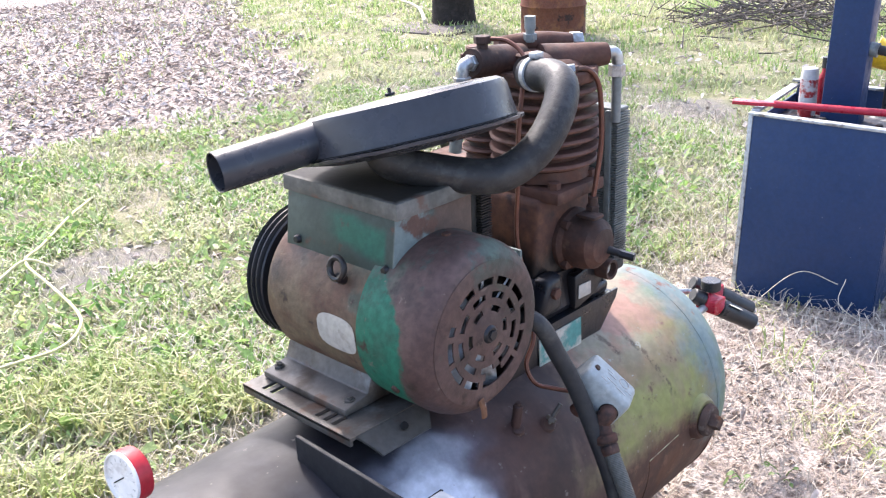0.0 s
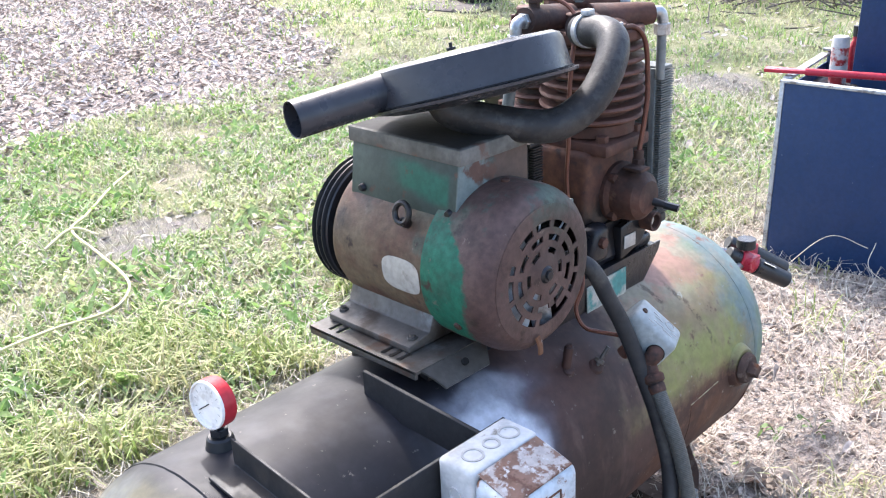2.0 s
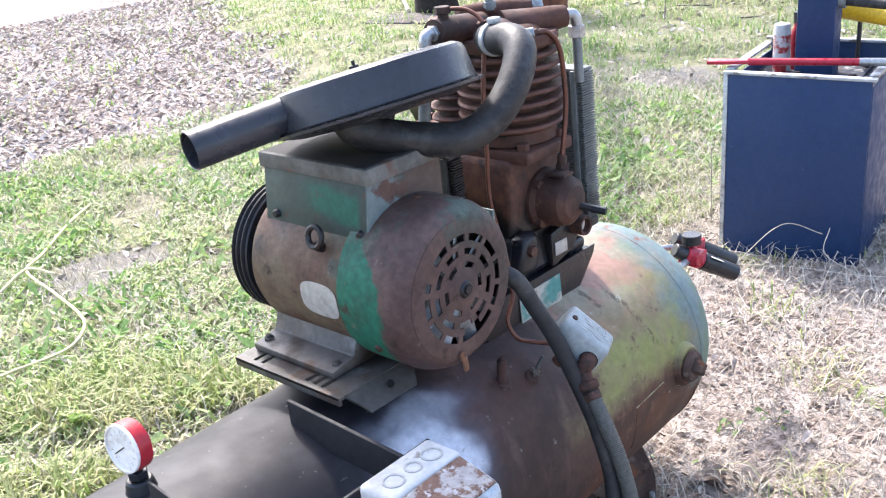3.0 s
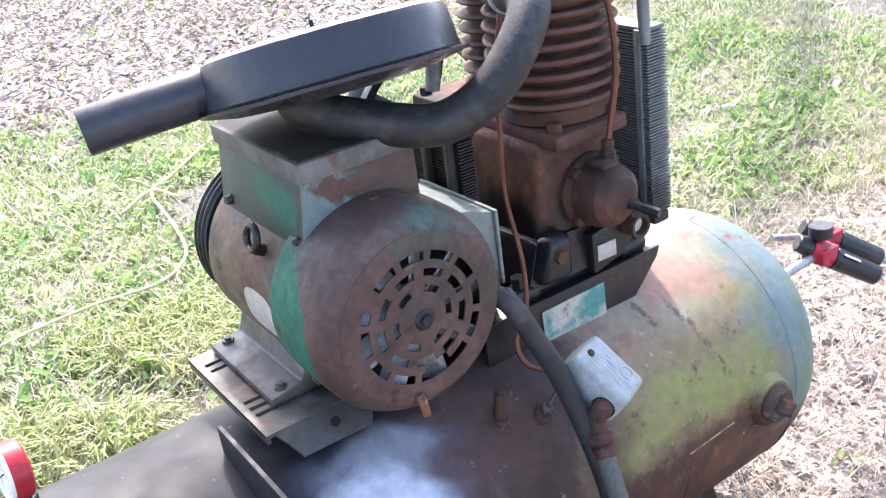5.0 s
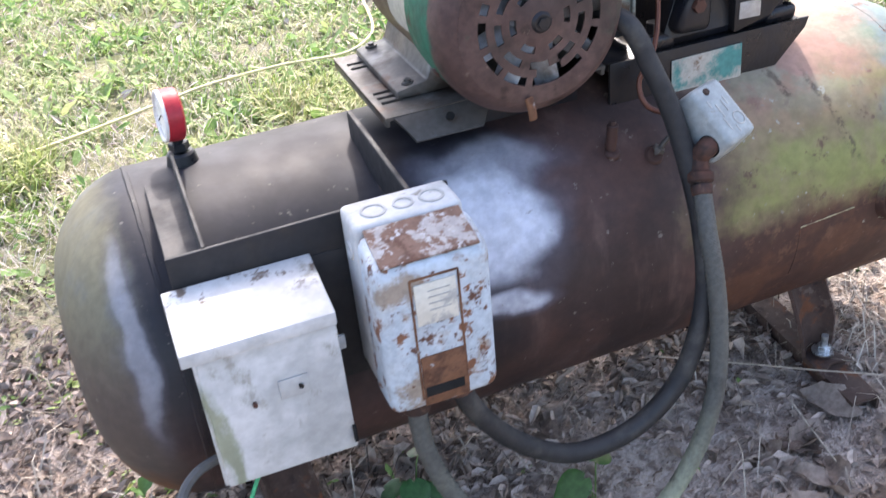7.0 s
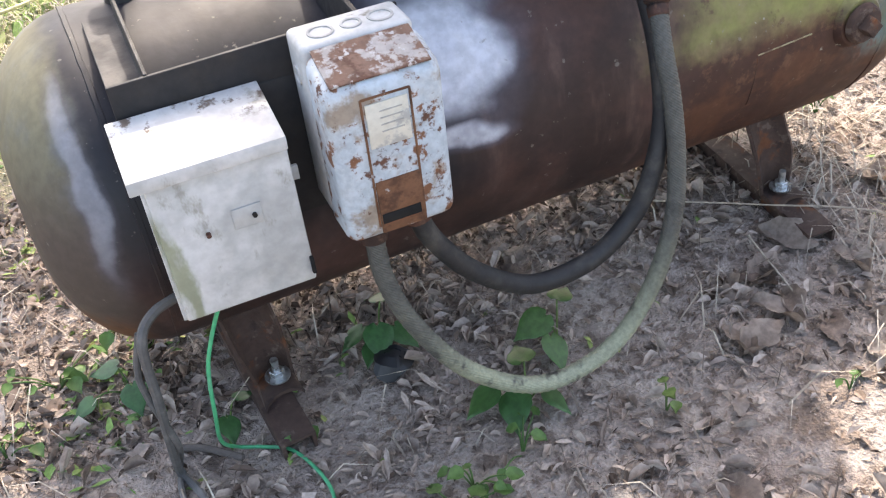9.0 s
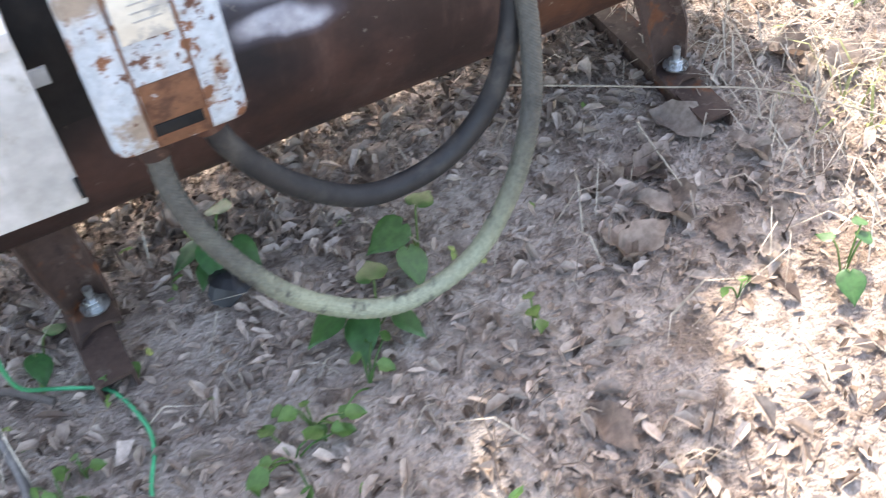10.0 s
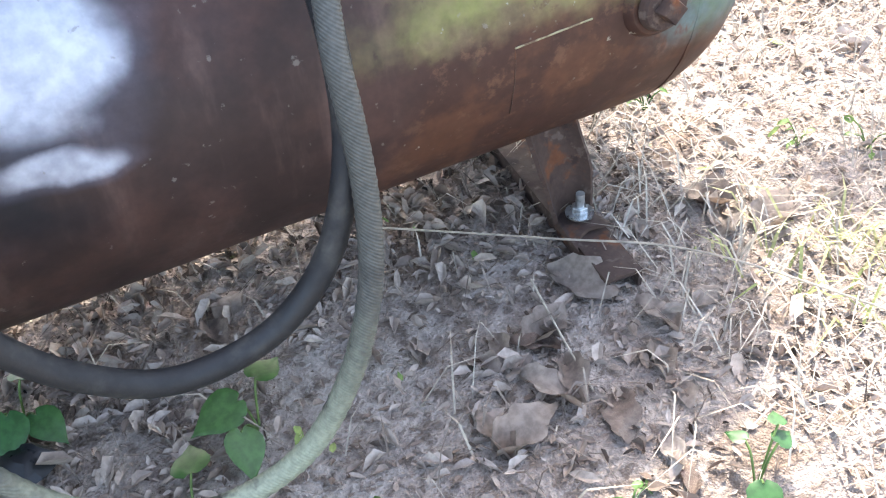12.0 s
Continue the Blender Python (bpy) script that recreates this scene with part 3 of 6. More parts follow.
def part(name, bm, material, parent, label="", sharp=32):
    me = bpy.data.meshes.new(name)
    bm.to_mesh(me)
    bm.free()
    me.materials.append(material)
    for p in me.polygons:
        p.use_smooth = True
    me.set_sharp_from_angle(angle=radians(sharp))
    ob = new(name, me)
    ob.parent = parent
    if parent is not None and parent.type == "EMPTY":
        ob.matrix_parent_inverse = parent.matrix_basis.inverted()
    return tagged(ob, label)


def worn(bm, amount, scale=12.0):
    """Push the surface in and out a little, so that it is not machine-straight."""
    for v in bm.verts:
        v.co += noise.noise_vector(v.co * scale) * amount
    return bm


# ---- ground ----
def ground_height(x, y):
    near = math.exp(-((x - 0.2) ** 2 + y * y) / 6)
    h = 0.018 * noise.noise((x * 1.3, y * 1.3, 0)) + 0.006 * noise.noise((x * 6, y * 6, 3))
    return h * (0.35 + 0.65 * (1 - near)) + 0.035 * noise.noise((x * 0.4, y * 0.4, 7)) * (1 - near)


def build_ground():
    bm = bmesh.new()
    near = np.arange(-2.6, 4.401, 0.05)
    out = np.array([-400, -120, -40, -15, -8, -5, -3.5])
    xs = np.concatenate([out, near, [4.8, 5.4, 6.2, 7, 8, 9.5, 11, 14, 20, 40, 120, 400]])
    ys = np.concatenate([out, near, [4.8, 5.4, 6.2, 7, 8, 9.5, 11, 14, 20, 40, 120, 400]])
    grid = [[bm.verts.new((x, y, ground_height(x, y))) for y in ys] for x in xs]
    for a, b in zip(grid, grid[1:]):
        for k in range(len(ys) - 1):
            bm.faces.new((a[k], b[k], b[k + 1], a[k + 1]))
    tagged(part("ground", bm, m_ground, None, sharp=180), "bare brown soil turning to grass and leaf litter", "ground", kind="structure")


build_ground()

TY, TZ, TR = -0.015, 0.374, 0.255
TANK_TURN = 0.02


# ---- air tank ----
def build_tank():
    tank = thing("air_tank", (0.07, TY, 0.0), "old horizontal steel air tank, patchy black, rust and green paint", "air tank")
    m = Matrix.Translation((0, TY, TZ)) @ Matrix.Rotation(TANK_TURN, 4, "Z") @ Matrix.Rotation(radians(90), 4, "Y")
    # cylindrical shell with its two weld seams
    rows = [(TR - 0.004, -0.545), (TR, -0.541)]
    rows += [(TR, x) for x in np.linspace(-0.5, 0.69, 30)] + [(TR, 0.7), (TR - 0.004, 0.704)]
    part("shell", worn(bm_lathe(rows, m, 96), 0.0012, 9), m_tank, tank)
    def head(x0, depth, sign):
        rows = [(TR - 0.001, x0 - sign * 0.004)]
        for k in range(1, 15):
            a = k / 14 * math.pi / 2
            rows.append((max(0.0, (TR - 0.001) * math.cos(a) ** 0.62), x0 + sign * depth * math.sin(a) ** 1.15))
        return bm_lathe(rows, m, 96)
    part("end_cap", worn(head(-0.541, 0.145, -1), 0.0012, 9), m_tank, tank, "domed end with bluish worn paint and painted sheen")
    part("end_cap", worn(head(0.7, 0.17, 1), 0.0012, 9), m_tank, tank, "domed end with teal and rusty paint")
    for x in (-0.541, 0.7):
        ring = bm_lathe([(TR - 0.004, x - 0.006), (TR + 0.0008, x - 0.003), (TR + 0.0008, x + 0.003), (TR - 0.004, x + 0.006)], m, 96)
        part("weld_seam", worn(ring, 0.0012, 60), m_tank, tank)
    # beads of an old welded patch low on the shell
    def on_shell(x, deg, lift=0.0):
        a = radians(deg)
        return Vector((x, TY + TANK_TURN * x - (TR + lift) * math.cos(a), TZ + (TR + lift) * math.sin(a)))
    for bead, coat, thick in (([(0.434, d) for d in np.linspace(-20, 2.2, 9)], m_legrust, 0.0007), ([(x, 2.2 + 12 * (x - 0.434)) for x in np.linspace(0.434, 0.54, 8)], m_straw_paint, 0.0013)):
        part("weld_bead", worn(bm_tube([on_shell(x, d, 0.0002) for x, d in bead], thick, 8, 3), 0.0006, 60), coat, tank)
    # bung with a square-headed plug
    a, b = on_shell(0.63, 3, -0.01), on_shell(0.63, 3, 0.012)
    bung = part("bung", bm_rod(a, b, 0.05, 0.043, 32, 0.004), m_tank, tank)
    part("plug", joined(bm_rod(b, on_shell(0.63, 3, 0.026), 0.034, 0.032, 24, 0.003), bm_rod(on_shell(0.63, 3, 0.026), on_shell(0.63, 3, 0.044), 0.019, 0.017, 4, 0.001)), m_legrust, bung, "rusty pipe plug")
    # an upright stud and a bent bolt near the motor
    foot = Vector((0.137, -0.185, 0.555))
    stud = part("stud", joined(bm_rod(foot - Vector((0, -0.01, 0.02)), foot + Vector((0, 0, 0.055)), 0.0085, seg=14, chamfer=0.001), bm_rod(foot + Vector((0, 0, 0.052)), foot + Vector((0, 0, 0.06)), 0.005, seg=10)), m_tank, tank, "upright brown stud")
    part("stud_collar", bm_rod(foot - Vector((0, -0.012, 0.02)), foot + Vector((0, 0, 0.012)), 0.0125, seg=16, chamfer=0.003), m_tank, stud)
    foot, tip = on_shell(0.2, 43, 0.002), on_shell(0.2, 43, 0.002) + Vector((0.022, -0.01, 0.034))
    stud = part("stud", joined(bm_rod(foot, tip, 0.0042, seg=12), bm_hex(foot.lerp(tip, 0.18), foot.lerp(tip, 0.36), 0.0095)), m_base, tank, "short dull steel bolt")
    part("stud_collar", bm_rod(on_shell(0.2, 43, -0.01), on_shell(0.2, 43, 0.006), 0.018, 0.014, 16, 0.002), m_tank, stud)
    # legs of bent strap on the two skids
    for x, y0 in ((-0.42, -1), (0.565, -1), (-0.42, 1), (0.565, 1)):
        top, foot = Vector((x - (0.03 if x > 0 else 0.02), TY - 0.015 + y0 * 0.13, 0.2)), Vector((x + 0.0, TY - 0.02 + y0 * 0.15, 0.03))
        w = 0.042
        bm = bmesh.new()
        secs = [(-w, 0.016), (-w * 0.8, 0), (-w * 0.4, -0.012), (0, -0.016), (w * 0.4, -0.012), (w * 0.8, 0), (w, 0.016)]
        rows = []
        for k in range(9):
            t = k / 8
            p = top.lerp(foot, t)
            p.y += y0 * (0.012 * math.sin(t * 3.1))
            s = 1.0 - 0.42 * max(0.0, t - 0.45)
            rows.append([bm.verts.new(p + Vector((u * s, -y0 * v * s * -1, 0))) for u, v in secs])
        for p, q in zip(rows, rows[1:]):
            for k in range(len(secs) - 1):
                bm.faces.new((p[k], p[k + 1], q[k + 1], q[k]))
        toe = [bm.verts.new(v.co + Vector((0, y0 * 0.065, -0.004 + 0.003 * k % 2))) for k, v in enumerate(rows[-1])]
        for k in range(len(secs) - 1):
            bm.faces.new((rows[-1][k], rows[-1][k + 1], toe[k + 1], toe[k]))
        bmesh.ops.recalc_face_normals(bm, faces=bm.faces[:])
        bmesh.ops.solidify(bm, geom=bm.faces[:], thickness=0.006)
        bmesh.ops.recalc_face_normals(bm, faces=bm.faces[:])
        leg = part("leg", worn(bm, 0.002, 40), m_legrust, tank, "flaking rusty steel leg with bolted toe")
        c = foot + Vector((0.004, y0 * 0.022, 0.016))
        part("bolt", joined(bm_rod(c - Vector((0, 0, 0.02)), c + Vector((0, 0, 0.036)), 0.0065, seg=12), bm_hex(c + Vector((0, 0, 0.003)), c + Vector((0, 0, 0.014)), 0.0125), bm_rod(c, c + Vector((0, 0, 0.003)), 0.021, seg=20)), m_bolt, leg, "bright zinc bolt and washer")
    return tank


build_tank()


def build_skid(x, y_front, turn):
    skid = thing("skid_rail", (x, -0.05, 0.0), "rusty steel channel skid rail lying on the soil", "skid rail", "skids under the tank")
    outline = [(-0.028, -0.012), (-0.028, 0.03), (0.028, 0.03), (0.028, -0.012), (0.022, -0.012), (0.022, 0.024), (-0.022, 0.024), (-0.022, -0.012)]
    m = Matrix.Translation((x, y_front, 0)) @ Matrix.Rotation(radians(turn), 4, "Z") @ Matrix.Rotation(radians(90), 4, "X") @ Matrix.Diagonal((1, 1, -1, 1))
    part("channel", worn(bm_prism(outline, m, 0.56), 0.0015, 30), m_legrust, skid)


build_skid(-0.425, -0.335, 4)
build_skid(0.56, -0.335, -4)


# ---- motor mount and motor ----
def arc_apron(x0, x1, y0, z0, y1, drop):
    """A bent apron from the front edge of the base down to the tank."""
    bm = bmesh.new()
    rows = []
    for k in range(9):
        t = k / 8
        x = x0 + (x1 - x0) * t
        rows.append([bm.verts.new((x + (0.02 - 0.05 * t) * s, y0 + (y1 - y0) * s, z0 - drop * s ** 1.3)) for s in np.linspace(0, 1, 5)])
    for p, q in zip(rows, rows[1:]):
        for k in range(4):
            bm.faces.new((p[k], q[k], q[k + 1], p[k + 1]))
    bmesh.ops.recalc_face_normals(bm, faces=bm.faces[:])
    bmesh.ops.solidify(bm, geom=bm.faces[:], thickness=0.004)
    bmesh.ops.recalc_face_normals(bm, faces=bm.faces[:])
    return bm


def build_mount():
    mount = thing("motor_mount", (0.0, -0.03, 0.66), "grey steel sliding motor base plate on the tank", "motor mount")
    # top plate with its adjusting slots cut through
    def plate(x0, x1, y0, y1, z, holes):
        xs = sorted({x0, x1, *(h[0] for h in holes), *(h[1] for h in holes)})
        ys = sorted({y0, y1, *(h[2] for h in holes), *(h[3] for h in holes)})
        bm = bmesh.new()
        grid = [[bm.verts.new((x, y, z)) for y in ys] for x in xs]
        for i in range(len(xs) - 1):
            for k in range(len(ys) - 1):
                cx, cy = (xs[i] + xs[i + 1]) / 2, (ys[k] + ys[k + 1]) / 2
                if not any(a < cx < b and c < cy < d for a, b, c, d in holes):
                    bm.faces.new((grid[i][k], grid[i + 1][k], grid[i + 1][k + 1], grid[i][k + 1]))
        bmesh.ops.recalc_face_normals(bm, faces=bm.faces[:])
        bmesh.ops.solidify(bm, geom=bm.faces[:], thickness=0.005)
        bmesh.ops.recalc_face_normals(bm, faces=bm.faces[:])
        return bm
    holes = [(-0.179, -0.142, 0.076, 0.085), (-0.179, -0.142, 0.056, 0.065), (-0.179, -0.15, -0.055, -0.046), (-0.179, -0.15, -0.074, -0.065), (-0.179, -0.15, -0.093, -0.084)]
    part("top_plate", plate(-0.19, 0.15, -0.14, 0.12, 0.683, holes), m_base, mount)
    part("apron", arc_apron(-0.18, -0.03, -0.139, 0.682, -0.176, 0.026), m_base, mount, "front apron worn to bare grey")
    hole = Vector((-0.105, -0.162, 0.6735))
    part("bolt_hole", bm_rod(hole, hole + Vector((0, -0.004, 0.004)), 0.006, seg=14), m_slot, mount)
    for x in (-0.187, 0.147):
        part("side_flange", bm_box((x - 0.003, -0.138, 0.668), (x + 0.003, 0.12, 0.682), 0.001), m_base, mount)
    for y in (-0.08, 0.09):
        part("riser", bm_box((-0.12, y - 0.012, 0.6), (0.13, y + 0.012, 0.679), 0.003), m_oily, mount)


build_mount()


def build_motor():
    HX, HZ = 0.0, 0.812
    motor = thing("electric_motor", (HX, -0.03, 0.69), "large old electric motor, green paint rusted to brown", "electric motor")
    m = Matrix.Translation((HX, 0, HZ)) @ Matrix.Rotation(radians(90), 4, "X")
    # heights along this axis run towards -y
    shell = [(0.0, -0.14), (0.07, -0.14), (0.075, -0.135), (0.105, -0.133), (0.12, -0.124), (0.1265, -0.11), (0.1275, -0.08), (0.1275, 0.0), (0.1275, 0.115), (0.0, 0.115)]
    part("shell", worn(bm_lathe(shell, m, 72), 0.0008, 14), m_shell, motor)
    # fan cover: rounded drum with rings of slots in its face
    side = [(0.1285, 0.10), (0.1345, 0.103), (0.1365, 0.13), (0.1365, 0.195)]
    for k in range(1, 8):
        a = k / 7 * math.pi / 2
        side.append((0.1365 - 0.036 * (1 - math.cos(a)), 0.195 + 0.046 * math.sin(a)))
    cover = part("fan_cover", worn(bm_lathe(side, m, 72), 0.0008, 16), m_cover, motor, "rusty fan cover with a patch of bright green")
    radii = [0.0, 0.022, 0.034, 0.043, 0.054, 0.064, 0.075, 0.0865, 0.1005, 0.112]
    slots = {2: (18, 9), 4: (12, 8), 6: (9, 7)}
    bm, seg, rings = bmesh.new(), 108, []
    for r in radii:
        y = 0.2418 + (0.004 if r < 0.03 else -0.0024 if r > 0.11 else 0.0)
        rings.append([bm.verts.new(m @ Vector((0, 0, y)))] if r == 0 else [bm.verts.new(m @ Vector((r * math.cos(k * math.tau / seg), r * math.sin(k * math.tau / seg), y))) for k in range(seg)])
    for i, (p, q) in enumerate(zip(rings, rings[1:])):
        for k in range(seg):
            if i in slots or i == 5:
                every, wide = slots.get(i, (9, 0))
                if ((k + 2 * i) % every < wide and not (i == 6 and 40 < k < 46)) or (i in (5, 6) and 78 < k < 88):
                    continue
            f = list(dict.fromkeys([p[k % len(p)], q[k], q[(k + 1) % seg], p[(k + 1) % len(p)]]))
            bm.faces.new(f)
    bmesh.ops.recalc_face_normals(bm, faces=bm.faces[:])
    bmesh.ops.solidify(bm, geom=bm.faces[:], thickness=0.0025)
    bmesh.ops.recalc_face_normals(bm, faces=bm.faces[:])
    grille = part("grille", bm, m_cover, cover)
    part("hub_cap", joined(bm_rod(m @ Vector((0, 0, 0.243)), m @ Vector((0, 0, 0.25)), 0.015, 0.013, 20, 0.002), bm_hex(m @ Vector((0, 0, 0.25)), m @ Vector((0, 0, 0.2535)), 0.008)), m_oily, cover)
    # fan blades seen through the slots
    fan = part("fan", bm_rod(m @ Vector((0, 0, 0.17)), m @ Vector((0, 0, 0.215)), 0.03, seg=24), m_alu, motor, "dusty grey cooling fan")
    # dark disc paints in the shade between the blades
    part("fan_shade_disc", bm_rod(m @ Vector((0, 0, 0.19)), m @ Vector((0, 0, 0.194)), 0.104, seg=48), m_alu_dark, fan)
    for k in range(9):
        part("blade", moved(bm_box((0.03, -0.017, -0.0015), (0.1, 0.017, 0.0015)), m @ Matrix.Rotation(k * math.tau / 9, 4, "Z") @ Matrix.Translation((0, 0, 0.222)) @ Matrix.Rotation(radians(38), 4, "X")), m_fan, fan)
    for k in range(3):
        a = radians(90 + 120 * k)
        p = m @ Vector((0.1275 * math.cos(a), 0.1275 * math.sin(a), 0.165))
        q = m @ Vector((0.140 * math.cos(a), 0.140 * math.sin(a), 0.165))
        part("cover_screw", bm_rod(p, q, 0.008, 0.007, 14, 0.001), m_cast, cover)
    # a strip of the cover rusted loose at the bottom
    strip = bm_tube([m @ Vector((-0.022, -0.1, 0.243)), m @ Vector((-0.02, -0.114, 0.25)), m @ Vector((-0.018, -0.13, 0.249))], 0.006, 6, 4)
    for v in strip.verts:
        v.co.y = -0.246 + (v.co.y + 0.246) * 0.45
    part("loose_strip", strip, m_rust, cover, "bent orange rust strip")
    # oval nameplate bent round the shell
    bm = bmesh.new()
    rim, mid = [], None
    def on(u, v, lift):
        a = radians(180 + 5 + u)
        return m @ Vector(((0.1275 + lift) * math.cos(a), (0.1275 + lift) * math.sin(a), v))
    loops = []
    for s in (0.0, 0.5, 1.0):
        loops.append([bm.verts.new(on(s * 13.5 * math.copysign(abs(math.sin(a)) ** 0.55, math.sin(a)), 0.05 + s * 0.043 * math.copysign(abs(math.cos(a)) ** 0.7, math.cos(a)), 0.0012)) for a in np.linspace(0, math.tau, 28, endpoint=False)] if s else [bm.verts.new(on(0, 0.052, 0.0012))])
    for p, q in zip(loops, loops[1:]):
        for k in range(28):
            bm.faces.new(list(dict.fromkeys([p[k % len(p)], q[k], q[(k + 1) % 28], p[(k + 1) % len(p)]])))
    bmesh.ops.recalc_face_normals(bm, faces=bm.faces[:])
    part("nameplate", bm, m_badge, motor, "blank pale oval nameplate")
    # lifting eye
    c = Vector((-0.118, -0.052, 0.905))
    ring = [c + 0.0155 * Vector((0.25 * math.sin(a), math.cos(a), math.sin(a))) for a in np.linspace(0, math.tau, 25)]
    part("lifting_eye", joined(bm_tube(ring, 0.005, 8, 2), bm_rod(c + Vector((0.025, 0, -0.03)), c + Vector((0, 0, -0.015)), 0.008, seg=12)), m_oily, motor)
    # feet: folded brackets along both sides
    for s in (-1, 1):
        outline = [(s * 0.155, 0.0), (s * 0.155, 0.012), (s * 0.108, 0.02), (s * 0.095, 0.055), (s * 0.06, 0.07), (s * 0.04, 0.06), (s * 0.04, 0.0)]
        if s > 0:
            outline = outline[::-1]
        mm = Matrix.Translation((0, 0.11, 0.6835)) @ Matrix.Rotation(radians(90), 4, "X")
        foot = part("foot", bm_prism(outline, mm, 0.2, 0.003), m_base, motor, "grey folded steel foot")
        for y in (0.095, -0.075):
            p = Vector((s * 0.133, y, 0.69))
            part("foot_bolt", joined(bm_hex(p, p + Vector((0, 0, 0.012)), 0.0095), bm_rod(p, p + Vector((0, 0, 0.016)), 0.005, seg=10)), m_base, foot)
    # belt pulley on the far end
    rows = [(0.0, -0.22), (0.02, -0.22), (0.022, -0.186), (0.1, -0.186), (0.117, -0.184)]
    for k in range(3):
        z = -0.182 + k * 0.013
        rows += [(0.119, z), (0.108, z + 0.0045), (0.108, z + 0.0065), (0.119, z + 0.011)]
    rows += [(0.117, -0.142), (0.03, -0.142), (0.025, -0.137), (0.0, -0.137)]
    part("pulley", bm_lathe(rows, m, 64), m_black, motor, "black grooved belt pulley")
    # wiring box with a separate lid and a skirt that hugs the shell
    bm = bm_box((-0.09, -0.142, 0.9), (0.082, 0.1, 0.99), 0.002)
    for v in bm.verts:
        if v.co.z > 0.95 and v.co.x < 0:
            v.co.x += 0.012
    box = part("wiring_box", bm, m_jbox, motor, "wiring box in worn green paint")
    lid = bm_box((-0.082, -0.149, 0.987), (0.088, 0.106, 1.013), 0.003)
    for v in lid.verts:
        if abs(v.co.x) < 0.05 and v.co.z > 1.0:
            v.co.z -= 0.002
    part("lid", worn(lid, 0.001, 20), m_lid, box, "grey dusty lid")
    for p in ((-0.088, 0.07, 0.915), (-0.088, -0.128, 0.912)):
        part("box_screw", bm_rod(p, Vector(p) - Vector((0.008, 0, 0)), 0.0075, 0.006, 12, 0.001), m_oily, box)
    # second box on the far side
    bm = bm_box((0.1, -0.145, 0.745), (0.19, 0.03, 0.89), 0.004)
    for v in bm.verts:
        if v.co.z > 0.8:
            v.co.z -= (v.co.x - 0.1) * 0.35
    cap = part("capacitor_box", bm, m_capbox, motor, "grey-green side box with folded rim")
    part("rim", bm_box((0.188, -0.15, 0.75), (0.194, 0.034, 0.862), 0.002), m_capbox, cap)


build_motor()


# ---- pump ----
CX = 0.402
CY = (-0.02, 0.105)


